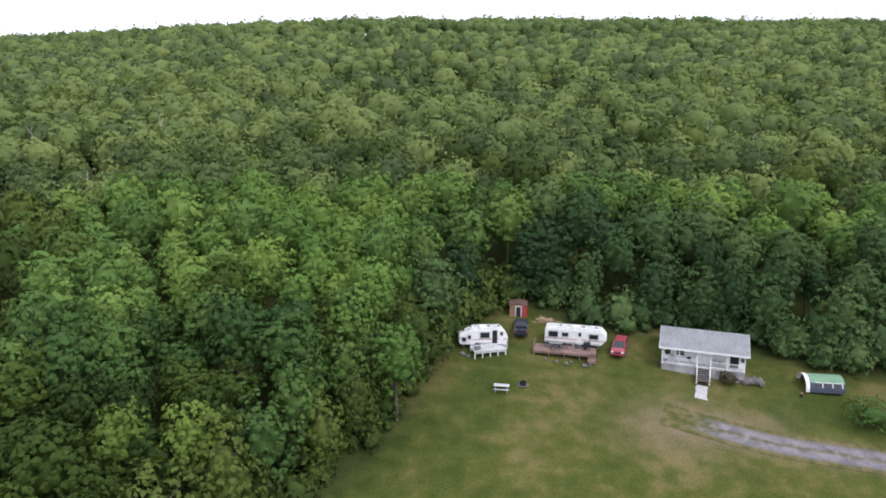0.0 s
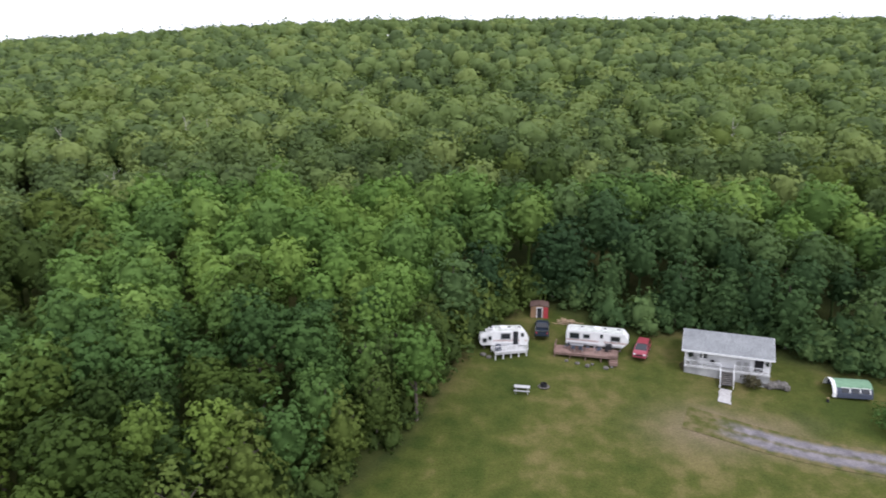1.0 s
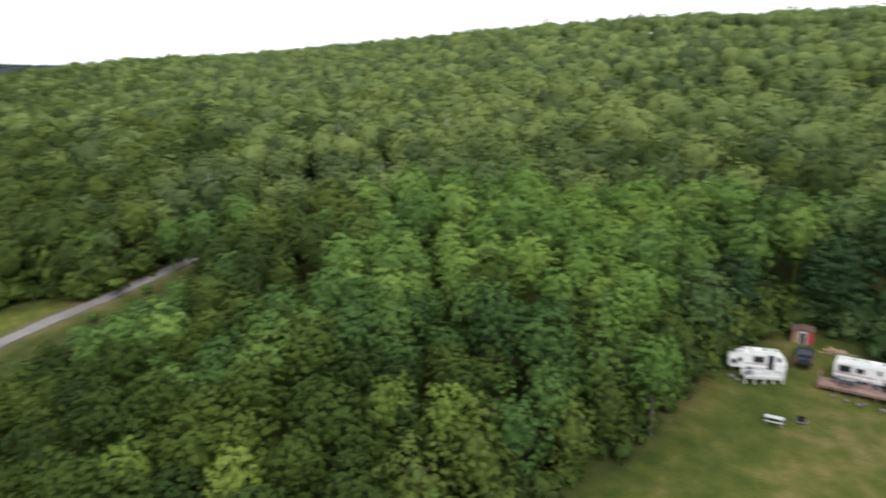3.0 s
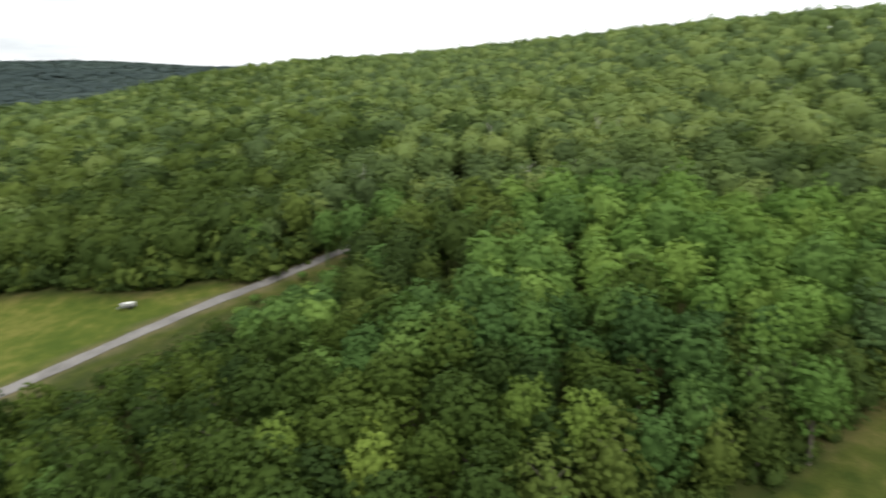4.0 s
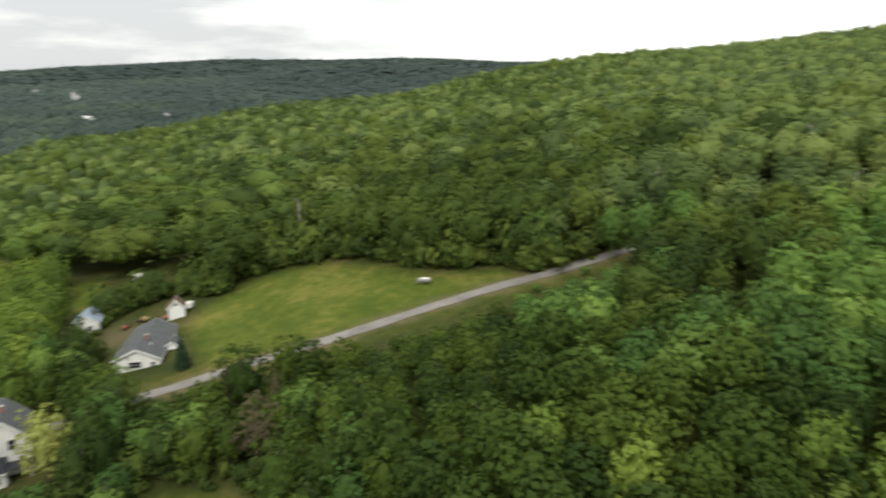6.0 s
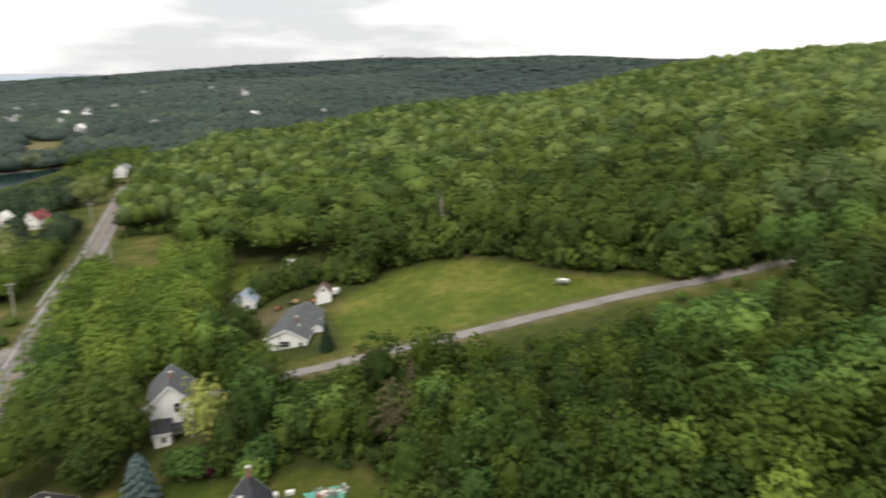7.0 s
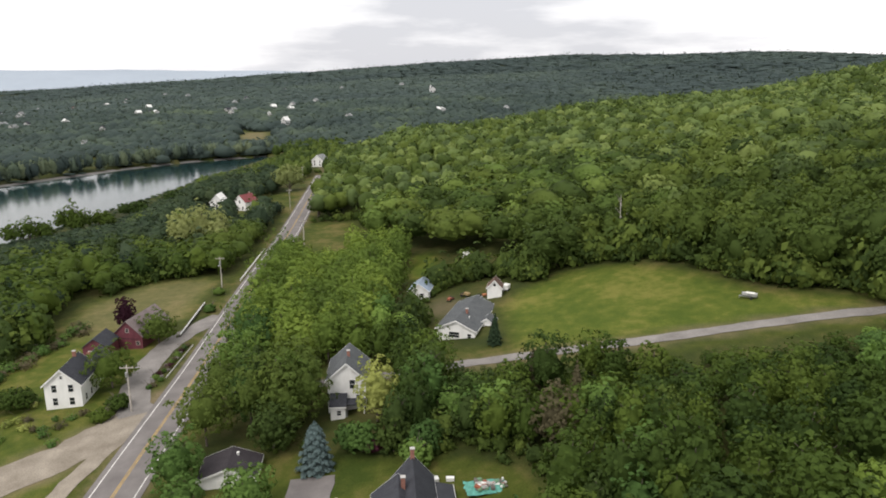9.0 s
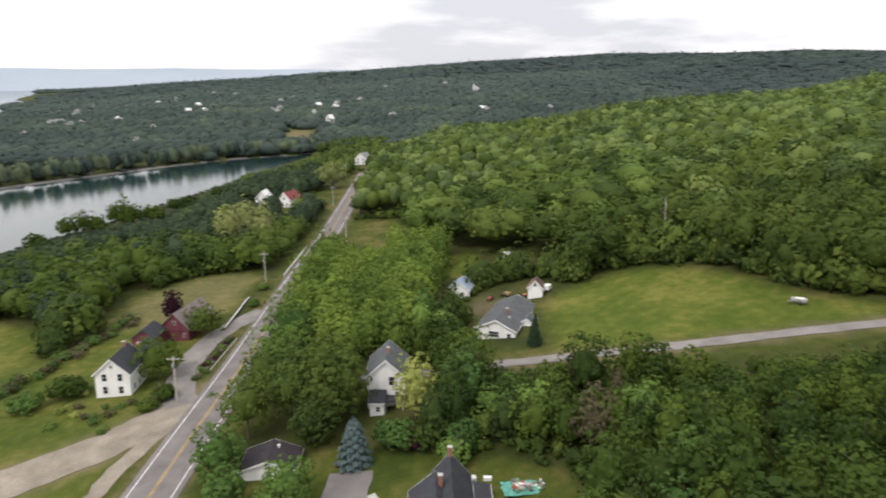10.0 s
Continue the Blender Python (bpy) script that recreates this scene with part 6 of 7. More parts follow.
def farm():
    h = thing("farmhouse", "white two-storey farmhouse with a dark shingle roof", "house", -126.4, -59.8, 91.0, z=-1.5)
    w = 6.6
    gabled(h, w, 8.6, 4.9, 2.9, WHITE, ROOF_DARK, 0.35)
    for u, z in ((-1.5, 1.5), (1.5, 1.5), (-1.5, 4.1), (1.5, 4.1)):
        window(h, 0.9, 1.45, wall_pose("f", w, 8.6, u, z))
    window(h, 0.5, 0.6, wall_pose("f", w, 8.6, 0, 6.3))
    for u in (2.0, 4.5, 7.0):
        window(h, 0.75, 1.3, wall_pose("r", w, 8.6, u, 1.5))
        window(h, 0.75, 1.1, wall_pose("l", w, 8.6, u, 1.5))
    chimney(h, 0.0, 6.8, 7.2, 8.9)
    e = thing("farmhouse_ell", "low dark-roofed kitchen wing behind the farmhouse", "house wing", -135.4, -60.1, 91.0, z=-1.5)
    gabled(e, 5.0, 10.5, 3.0, 2.0, WHITE, ROOF_DARK, 0.25)
    chimney(e, 0.2, 4.2, 4.6, 6.0, 0.6, False)
    window(e, 0.7, 1.0, wall_pose("r", 5.0, 10.5, 4, 1.4))
    r = thing("red_shed", "dark-roofed red shed between farmhouse and barn", "shed", -149.5, -62.8, 88.0, z=-1.7)
    gabled(r, 5.2, 6.5, 3.4, 1.9, RED_BOARD, ROOF_DARK, 0.25, trim=False)
    window(r, 0.6, 0.7, wall_pose("f", 5.2, 6.5, -1.0, 2.2))
    b = thing("barn", "faded red barn with a weathered shingle roof", "barn", -155.6, -57.8, 78.0, z=-1.4)
    gabled(b, 7.0, 12.5, 3.5, 3.3, RED_BOARD, ROOF_WEATHERED, 0.35, trim=False)
    d = part("barn_door", box(-1.4, 1.2, -0.08, -0.01, 0, 2.6), RED_BOARD, b, "wide closed plank door")
    part("door_rail", box(-1.6, 2.6, -0.12, -0.085, 2.62, 2.72), BLACK, d)
    window(b, 0.7, 0.8, wall_pose("f", 7.0, 12.5, 2.4, 1.7), POLE_WOOD)
    window(b, 0.7, 0.8, wall_pose("f", 7.0, 12.5, 0, 4.6), POLE_WOOD)
    lt = thing("lean_to", "low metal-roofed lean-to against the barn", "shed", -169.0, -56.4, 78.0, z=-1.2)
    part("roof", prism([(-1.6, 2.5), (1.6, 2.0), (1.6, 2.1), (-1.6, 2.6)], 0, 5.0), METAL_WHITE, lt)
    for u in (-1.4, 1.4):
        for v in (0.2, 4.8):
            part("post", box(u - 0.07, u + 0.07, v - 0.07, v + 0.07, -0.3, 2.15), POLE_WOOD, lt)


farm()


def guard_wall():
    """Low retaining wall with a white rail, beside the loop drive."""
    g = thing("guard_wall", "dark stacked timber wall with a white top rail", "wall", -160, -47.6, 0.0)
    for k in range(14):
        x = -k * 1.75
        for c in range(3):
            part("timber", box(x - 1.72, x, -0.35 + 0.05 * c, 0.2, -0.3 + 0.32 * c, 0.0 + 0.32 * c), STONE, g)
        part("rail", box(x - 1.74, x, 0.16, 0.32, 0.68, 0.86), WHITE_TRIM, g)
    c = thing("white_kerb", "long white kerb beam along the planting strip", "kerb", -136, -43.9, -3.0)
    for k in range(9):
        part("kerb_stone", box(-k * 2.0 - 1.97, -k * 2.0, -0.09, 0.09, -0.1, 0.26, bevel=0.02), CONCRETE, c)


guard_wall()


def guard_rail():
    """A white cable-and-post rail along the edge of the road."""
    g = thing("guard_rail", "weathered white guard rail on posts along the road", "guard rail", -206, float(road_y(-206)) - 4.9, 0.0, z=0.0)
    y0 = float(road_y(-206)) - 4.9
    last = None
    for k in range(19):
        x = -206 - 2.1 * k
        y = float(road_y(x)) - 4.9
        z = float(terr(x, y))
        part("post", box(x + 206 - 0.09, x + 206 + 0.09, y - y0 - 0.09, y - y0 + 0.09, z - 0.4, z + 0.82), WHITE_TRIM, g)
        if last:
            part("rail", rod((last[0] + 206, last[1] - y0 + 0.12, last[2] + 0.66), (x + 206, y - y0 + 0.12, z + 0.66), 0.12, sides=6), WHITE_TRIM, g)
        last = (x, y, z)


guard_rail()
rng_i = np.random.default_rng(77)
for k in range(22):
    u = k / 21
    x, y = -131.5 - 22 * u + rng_i.normal(0, 0.3), -45.6 + 1.2 * u + rng_i.normal(0, 0.5)
    if k % 3 == 2:
        ob = thing("stone", "dark rock in the roadside planting strip", "stones", x, y, k * 30.0, "rocks in the planting strip")
        part("boulder", lump(0, 0, 0.2, 0.55, 0.45, 0.4, seed=k + 9, cuts=1), STONE, ob)
    else:
        shrub(x, y, rng_i.uniform(0.5, 0.95), rng_i.uniform(0.6, 1.2), (LEAF, LEAF_GREY, LEAF_PURPLE, LEAF)[k % 4], "low garden shrub in the roadside planting strip", 500 + k, "shrubs in the planting strip", 150, 0.3)


# ---- houses north of the road ----
def bungalow():
    x, y = -135.9, 15.6
    b = thing("bungalow", "white bungalow with a broad grey shingle roof", "house", x, y, 68.0, z=5.5)
    w, l = 8.3, 18.0
    gabled(b, w, l, 2.7, 1.9, WHITE, ROOF_SLATE, 0.4)
    window(b, 2.2, 1.2, wall_pose("f", w, l, -0.4, 1.5))
    window(b, 0.8, 1.1, wall_pose("f", w, l, 2.9, 1.4))
    for u in (3.0, 8.0, 11.0):
        window(b, 1.1, 1.0, wall_pose("r", w, l, u, 1.5))
    wing = thing("bungalow_wing", "small white porch wing beside the bungalow", "house wing", -139.2, 22.6, 68.0, z=5.8)
    gabled(wing, 3.0, 3.6, 2.3, 1.0, WHITE, ROOF_SLATE, 0.25)
    window(wing, 1.0, 1.0, wall_pose("f", 3.0, 3.6, 0, 1.3))
    window(wing, 0.8, 1.0, wall_pose("r", 3.0, 3.6, 1.8, 1.3))
    chimney(b, 0.8, 6.0, 4.0, 5.4, 0.5, True)
    part("roof_vent", rod((1.8, 4.2, 3.7), (1.8, 4.2, 4.4), 0.12), METAL_WHITE, b)
    s = thing("white_shed", "small white shed with a brown pitched roof", "shed", -155.5, 27.0, 76.0)
    gabled(s, 3.4, 3.6, 2.5, 1.7, WHITE, ROOF_BROWN, 0.25)
    part("round_vent", rod((0, -0.06, 3.2), (0, 0.02, 3.2), 0.3, sides=16), BLACK, s)
    l2 = thing("utility_trailer", "white box trailer behind the small shed", "trailer", -158.6, 30.4, 60.0)
    part("box", box(-0.7, 0.7, -1.0, 1.0, 0.5, 1.6, bevel=0.05), METAL_WHITE, l2)
    part("drawbar", rod((0, -0.9, 0.55), (0, -1.9, 0.45), 0.05), STEEL, l2)
    for sx in (-0.7, 0.7):
        part("wheel", rod((sx - 0.1, 0, 0.3), (sx + 0.1, 0, 0.3), 0.31, sides=14), BLACK, l2)


bungalow()


def yard_machines():
    for k, (x, y, mat, lab, s) in enumerate(((-160.8, 17.0, RUST, "rusty red garden tractor in the yard", 1.0), (-161.5, 20.8, OCHRE, "faded ochre garden tractor in the yard", 1.25), (-158.0, 24.6, ORANGE, "orange and white riding mower in the yard", 0.9))):
        t = thing("garden_tractor", lab, "tractor", x, y, 60 + 70 * k, "machines in the yard")
        part("hood", box(-0.35 * s, 0.35 * s, -1.1 * s, 0.1, 0.45 * s, 0.95 * s, bevel=0.08), mat, t)
        part("seat", box(-0.28, 0.28, 0.5, 1.0, 0.65, 0.75, bevel=0.03), BLACK, t)
        part("fender", box(-0.62 * s, 0.62 * s, 0.35, 1.15, 0.5, 0.62, bevel=0.05), METAL_WHITE if k == 2 else mat, t)
        part("steering_wheel", rod((0, 0.25, 1.05), (0, 0.2, 1.1), 0.2, sides=14), BLACK, t)
        for sx in (-0.5, 0.5):
            part("wheel", rod((sx * s - 0.1, 0.75, 0.4), (sx * s + 0.1, 0.75, 0.4), 0.42, sides=14), BLACK, t)
            part("wheel", rod((sx * s * 0.8 - 0.07, -0.75, 0.25), (sx * s * 0.8 + 0.07, -0.75, 0.25), 0.26, sides=12), BLACK, t)


yard_machines()


def white_house():
    h = thing("white_house", "white two-storey gabled house among trees", "house", -113.2, -6.2, 88.0, z=2.2)
    w, l = 6.6, 9.0
    gabled(h, w, l, 6.0, 2.9, WHITE, ROOF_SLATE, 0.4)
    window(h, 0.95, 1.6, wall_pose("f", w, l, 1.0, 5.0))
    window(h, 0.95, 1.6, wall_pose("f", w, l, 2.1, 2.2))
    for u in (2, 5, 7.5):
        window(h, 0.75, 1.3, wall_pose("r", w, l, u, 2.2))
        window(h, 0.75, 1.3, wall_pose("r", w, l, u, 4.9))
    chimney(h, 0.2, 3.5, 8.2, 9.9, 0.5)
    e = thing("porch_wing", "low white lean-to with a dark sloping roof", "house wing", -110.2, -7.7, 88.0, z=1.9)
    to_y = pose(0, 0, 0, 0, 0, 90)
    part("wall", prism([(0, -1.2), (2.9, -1.2), (2.9, 3.5), (0, 2.5)], -1.25, 1.25), WHITE, e, at=to_y)
    part("roof", prism([(-0.3, 2.45), (2.95, 3.57), (2.95, 3.72), (-0.3, 2.60)], -1.5, 1.5), ROOF_DARK, e, at=to_y)
    part("fascia", box(-1.5, 1.5, -0.335, -0.303, 2.36, 2.62), WHITE_TRIM, e)
    window(e, 0.7, 0.9, pose(0.2, -0.005, 1.4))
    v = thing("verandah", "dark-roofed low verandah beside a white house", "porch", -110.6, -4.8, 88.0, z=2.1)
    part("roof", prism([(-1.7, 2.3), (1.7, 2.3), (1.7, 2.45), (-1.7, 2.45)], 0, 2.6), ROOF_DARK, v)
    part("floor", box(-1.7, 1.7, 0, 2.6, -0.6, 0.2), DECK_GREY, v)
    for u in (-1.6, 1.6):
        part("post", box(u - 0.06, u + 0.06, 0.06, 0.18, 0.2, 2.3), WHITE_TRIM, v)


white_house()


def dark_roof_house():
    h = thing("dark_roof_house", "house with a steep dark shingle roof and brick chimneys", "house", -71.0, 3.8, 90.0, z=3.2)
    gabled(h, 5.2, 13.0, 3.5, 3.0, WHITE, ROOF_DARK, 0.35)
    chimney(h, 0.0, 12.6, 5.9, 7.9, 0.55)
    c = thing("side_gable", "dark-roofed lower gable built against the house", "house wing", -70.6, 1.75, 90.0, z=3.2)
    gabled(c, 6.6, 10.2, 3.1, 2.6, WHITE, ROOF_DARK, 0.3)
    chimney(c, 0.6, 7.9, 4.8, 6.9, 0.55)
    d = thing("side_porch", "dark-roofed side porch with white trim", "porch", -76.0, 7.05, 90.0, z=3.6)
    part("roof", prism([(-0.6, 2.55), (2.2, 1.9), (2.2, 2.05), (-0.6, 2.7)], 0, 7.2), ROOF_DARK, d)
    part("trim", box(2.2, 2.25, 0, 7.2, 1.82, 2.08), WHITE_TRIM, d)
    part("floor", box(-0.5, 2.1, 0, 7.1, -0.6, -0.2), DECK_GREY, d)
    for v in (0.2, 3.6, 7.0):
        part("post", box(1.95, 2.08, v - 0.06, v + 0.06, -0.2, 1.95), WHITE_TRIM, d)
    bx = thing("white_cooler", "white chest box standing beside the house", "box", -86.0, 7.2, 10.0)
    part("case", box(-0.45, 0.45, -0.3, 0.3, 0, 0.55, bevel=0.03), METAL_WHITE, bx)
    part("lid", box(-0.47, 0.47, -0.32, 0.32, 0.55, 0.62, bevel=0.02), METAL_WHITE, bx)
    b2 = thing("white_cooler", "white chest box standing beside the house", "box", -85.5, 9.1, -5.0)
    part("case", box(-0.3, 0.3, -0.55, 0.55, 0, 0.45, bevel=0.03), METAL_WHITE, b2)
    part("lid", box(-0.32, 0.32, -0.57, 0.57, 0.45, 0.52, bevel=0.02), METAL_WHITE, b2)
    j = thing("junk_pile", "heap of scrap and boxes on a teal tarpaulin", "junk pile", -81.9, 14.1, 4.0)
    own = bmesh.new()
    bmesh.ops.create_grid(own, x_segments=24, y_segments=12, size=1.0)
    for v in own.verts:
        e = 1 + 0.10 * noise.noise(Vector((v.co.x * 3, v.co.y * 3, 4)))
        v.co = Vector((v.co.x * 1.7 * e, v.co.y * 3.4 * e, 0.14 + 0.32 * noise.noise(Vector((v.co.x * 3.1, v.co.y * 5.2, 1))) + 0.35 * (1 - v.co.x ** 2) * (1 - v.co.y ** 2)))
    bmesh.ops.solidify(own, geom=own.faces[:], thickness=0.02)
    part("tarpaulin", own, TEAL, j)
    rng = np.random.default_rng(5)
    mats = (METAL_WHITE, STONE, TENT_GREEN, LATTICE, STONE, CONCRETE, RUST, TENT_GREEN, DECK_BROWN)
    for k in range(46):
        a, b = rng.uniform(-1.1, 1.1), rng.uniform(-1.9, 2.3)
        s = rng.uniform(0.14, 0.4)
        m = pose(a, b, 0.45 + rng.uniform(0, 0.25), rng.uniform(-25, 25), rng.uniform(-25, 25), rng.uniform(0, 360))
        part("scrap", box(-s, s, -s * 0.7, s * 0.7, -s * 0.5, s * 0.4, bevel=0.02), mats[k % 9], j, at=m)


dark_roof_house()


def garage():
    g = thing("garage", "low garage with a near-black roof and white trim", "garage", -93.4, -23.0, 91.0, lift=-1.0)
    gabled(g, 8.2, 6.0, 2.5, 1.5, WHITE, ROOF_BLACK, 0.35)
    part("garage_door", box(-1.4, 1.4, -0.06, -0.005, 0, 2.2), METAL_WHITE, g)
    part("roof_turbine", rod((1.0, 4.3, 3.5), (1.0, 4.3, 4.1), 0.16, sides=12), METAL_WHITE, g)
    part("turbine_head", lump(1.0, 4.3, 4.2, 0.26, 0.26, 0.2, cuts=2, rough=0.05), METAL_WHITE, g)
    o = thing("small_house", "small white house with blue-grey roof among trees", "house", -165.5, 9.6, 75.0)
    gabled(o, 5.0, 6.5, 2.8, 1.7, WHITE, BLUE_GREY, 0.3)
    window(o, 0.9, 1.0, wall_pose("f", 5.0, 6.5, 0.8, 1.6))
    window(o, 0.8, 1.0, wall_pose("r", 5.0, 6.5, 2.0, 1.6))
    w = thing("white_shed", "small white shed half hidden in the wood", "shed", -191.0, 24.6, 80.0)
    gabled(w, 1.9, 2.2, 2.2, 0.7, METAL_WHITE, METAL_WHITE, 0.12, trim=False)


garage()


def boat_trailer():
    t = thing("boat_trailer", "small white boat on a trailer at the field's edge", "boat", -120.4, 70.2, 150.0)
    t.matrix_basis = t.matrix_basis @ Matrix.Diagonal((0.8, 0.72, 0.8, 1))
    own = bmesh.new()
    rows = []
    for k in range(7):
        u = k / 6
        w = 0.85 * (1 - max(0, (u - 0.45) / 0.55) ** 2.2) + 0.03
        rows.append([own.verts.new((s * w * f, -1.9 + 3.8 * u, 0.65 + zf + 0.18 * u * u)) for s, f, zf in ((-1, 1, 0.75), (-1, 0.85, 0.15), (0, 0, 0), (1, 0.85, 0.15), (1, 1, 0.75))])
    for a, b in zip(rows, rows[1:]):
        for k in range(4):
            own.faces.new((a[k], a[k + 1], b[k + 1], b[k]))
        own.faces.new((a[0], b[0], b[4], a[4]))
    own.faces.new(rows[0])
    part("hull", own, LATTICE, t, "faded grey hull")
    part("cover", box(-0.6, 0.6, -1.3, 0.9, 1.42, 1.6, bevel=0.08), TENT_WHITE, t)
    part("trailer_frame", box(-0.5, 0.5, -1.7, 2.6, 0.5, 0.6), STEEL, t)
    for s in (-0.85, 0.85):
        part("wheel", rod((s - 0.09, -0.5, 0.3), (s + 0.09, -0.5, 0.3), 0.31, sides=14), BLACK, t)
    part("jockey_wheel", rod((0, 2.4, 0), (0, 2.4, 0.6), 0.06), STEEL, t)


boat_trailer()


# ---- along the road, farther off ----
def far_houses():
    a = thing("red_roof_house", "white house with a dull red roof beside the road", "house", -333.0, -65.5, 60.0)
    gabled(a, 7.0, 8.5, 4.2, 3.0, WHITE, ROOF_RED, 0.4)
    for u, z in ((-1.8, 1.6), (1.8, 1.6), (0, 4.4)):
        window(a, 0.9, 1.3, wall_pose("f", 7.0, 8.5, u, z - 0.2))
    chimney(a, 0, 7.0, 6.2, 8.0)
    b = thing("white_cottage", "white gabled cottage behind roadside trees", "house", -341.0, -78.0, 85.0)
    gabled(b, 6.5, 8.0, 3.6, 3.6, WHITE, METAL_WHITE, 0.35)
    window(b, 0.9, 1.2, wall_pose("f", 6.5, 8.0, 0, 1.8))
    c = thing("road_end_house", "white house with a pale grey roof at the bend", "house", -489.0, -41.5, 70.0)
    gabled(c, 8.5, 10.0, 4.4, 3.6, WHITE, ROOF_GREY, 0.4)
    for u, z in ((-2, 1.5), (2, 1.5), (-2, 3.6), (2, 3.6)):
        window(c, 0.9, 1.4, wall_pose("f", 8.5, 10.0, u, z))
    d = thing("roadside_shed", "small white shed beside the road", "shed", -420.0, -30.0, 85.0)
    gabled(d, 3.0, 4.0, 2.6, 1.4, WHITE, ROOF_GREY, 0.2)


far_houses()


# Dimmer than the clapboard of the near houses.
OFF_WHITE = plain("off_white_boards", (0.50, 0.50, 0.49), 0.8, vary=0.15)


def town():
    """The village across the inlet."""
    rng = np.random.default_rng(31)
    spots = [(-925, -478, 26, 9, 5), (-931, -440, 9, 8, 5), (-926, -388, 10, 9, 6), (-1282, -522, 9, 8, 5), (-672, -270, 5, 5, 4), (-827, -309, 7, 7, 5), (-1074, -321, 9, 8, 5), (-1056, -212, 9, 8, 5), (-1282, -246, 10, 9, 6), (-1415, -249, 10, 9, 6),
             (-862, -111, 10, 8, 8), (-1189, -139, 10, 9, 6), (-1273, -108, 10, 8, 6), (-1340, 108, 8, 12, 10), (-1003, 95, 24, 10, 5), (-1011, 190, 7, 7, 5), (-1117, -539, 11, 9, 5), (-765, -423, 7, 7, 5), (-1078, -352, 9, 8, 5), (-1585, 61, 9, 9, 6), (-1187, -567, 10, 9, 6), (-1098, -227, 9, 8, 5), (-1138, -165, 10, 9, 6)]
    for _ in range(16):
        d, az = rng.uniform(930, 1700), math.radians(rng.uniform(91, 117))
        spots.append((-math.sin(az) * d, math.cos(az) * d, rng.uniform(7, 12), rng.uniform(7, 9), rng.uniform(4.5, 6.5)))
    kinds = []
    for roof, lab in ((ROOF_GREY, "distant white village house with a grey roof"), (ROOF_DARK, "distant white village house with a dark roof"), (METAL_WHITE, "distant white village house with a pale roof"), (ROOF_RED, "distant white village house with a reddish roof")):
        h = tagged(new("village_house"), lab, "house", "houses of the village across the inlet")
        gabled(h, 1.0, 1.0, 0.75, 0.45, OFF_WHITE, roof, 0.03, base=0.3, trim=False)
        for u in (-0.25, 0.25):
            part("window", box(u - 0.07, u + 0.07, -0.03, 0.01, 0.3, 0.52), GLASS, h)
        kinds.append(h)
    for k, (x, y, l, w, e) in enumerate(spots):
        z = float(terr(x, y)) + (3.5 if k < 23 else 2.5)
        m = pose(x, y, z, 0, 0, 90 + rng.uniform(-50, 50))
        q = k % 4 if k % 4 != 3 or k == 3 else 0
        ob = kinds[q] if k < 4 and q == k else copy_thing(kinds[q], m)
        ob.matrix_basis = m @ Matrix.Diagonal((w * 0.85, l * 0.85, e * 1.1, 1))
    s = thing("church_steeple", "distant white church steeple on the hillside", "church", -1344, 104, 80.0, lift=2.0)
    part("tower", box(-2.0, 2.0, -2.0, 2.0, -3, 11), WHITE, s)
    part("spire", rod((0, 0, 11), (0, 0, 18.5), 2.3, sides=8, r2=0.1), METAL_WHITE, s)


town()


def mountains():
    """A long ridge beyond the bay, the farthest thing in sight, painted blue for haze."""
    n, rows = 260, []
    for k in range(n):
        az = math.radians(84 + 62 * k / (n - 1))
        top = EYE_Z + 4700 * math.tan(math.radians(0.64 + 0.10 * noise.noise(Vector((k * 0.035, 0, 0))) + 0.05 * noise.noise(Vector((k * 0.12, 3, 0)))))
        rows.append([(-math.sin(az) * d, math.cos(az) * d, z) for d, z in ((4250, -9.0), (4450, top * 0.6), (4700, top), (4860, top * 0.5))])
    v = np.array(rows).reshape(-1, 3)
    i, j = np.meshgrid(np.arange(n - 1), np.arange(3), indexing="ij")
    q = np.stack([i * 4 + j, i * 4 + j + 1, i * 4 + j + 5, i * 4 + j + 4], -1).reshape(-1, 4)
    ob = fast_mesh("backdrop", v, np.concatenate([q[:, [0, 1, 2]], q[:, [0, 2, 3]]]), plain("hazed_far_hills", (0.31, 0.355, 0.405), 1.0, vary=0.06, scale=0.002, specular=0.0, relief=0.0), smooth=True)
    tagged(ob, "long ridge of hills beyond the bay, coloured pale blue for haze", "hills", kind="structure")


mountains()


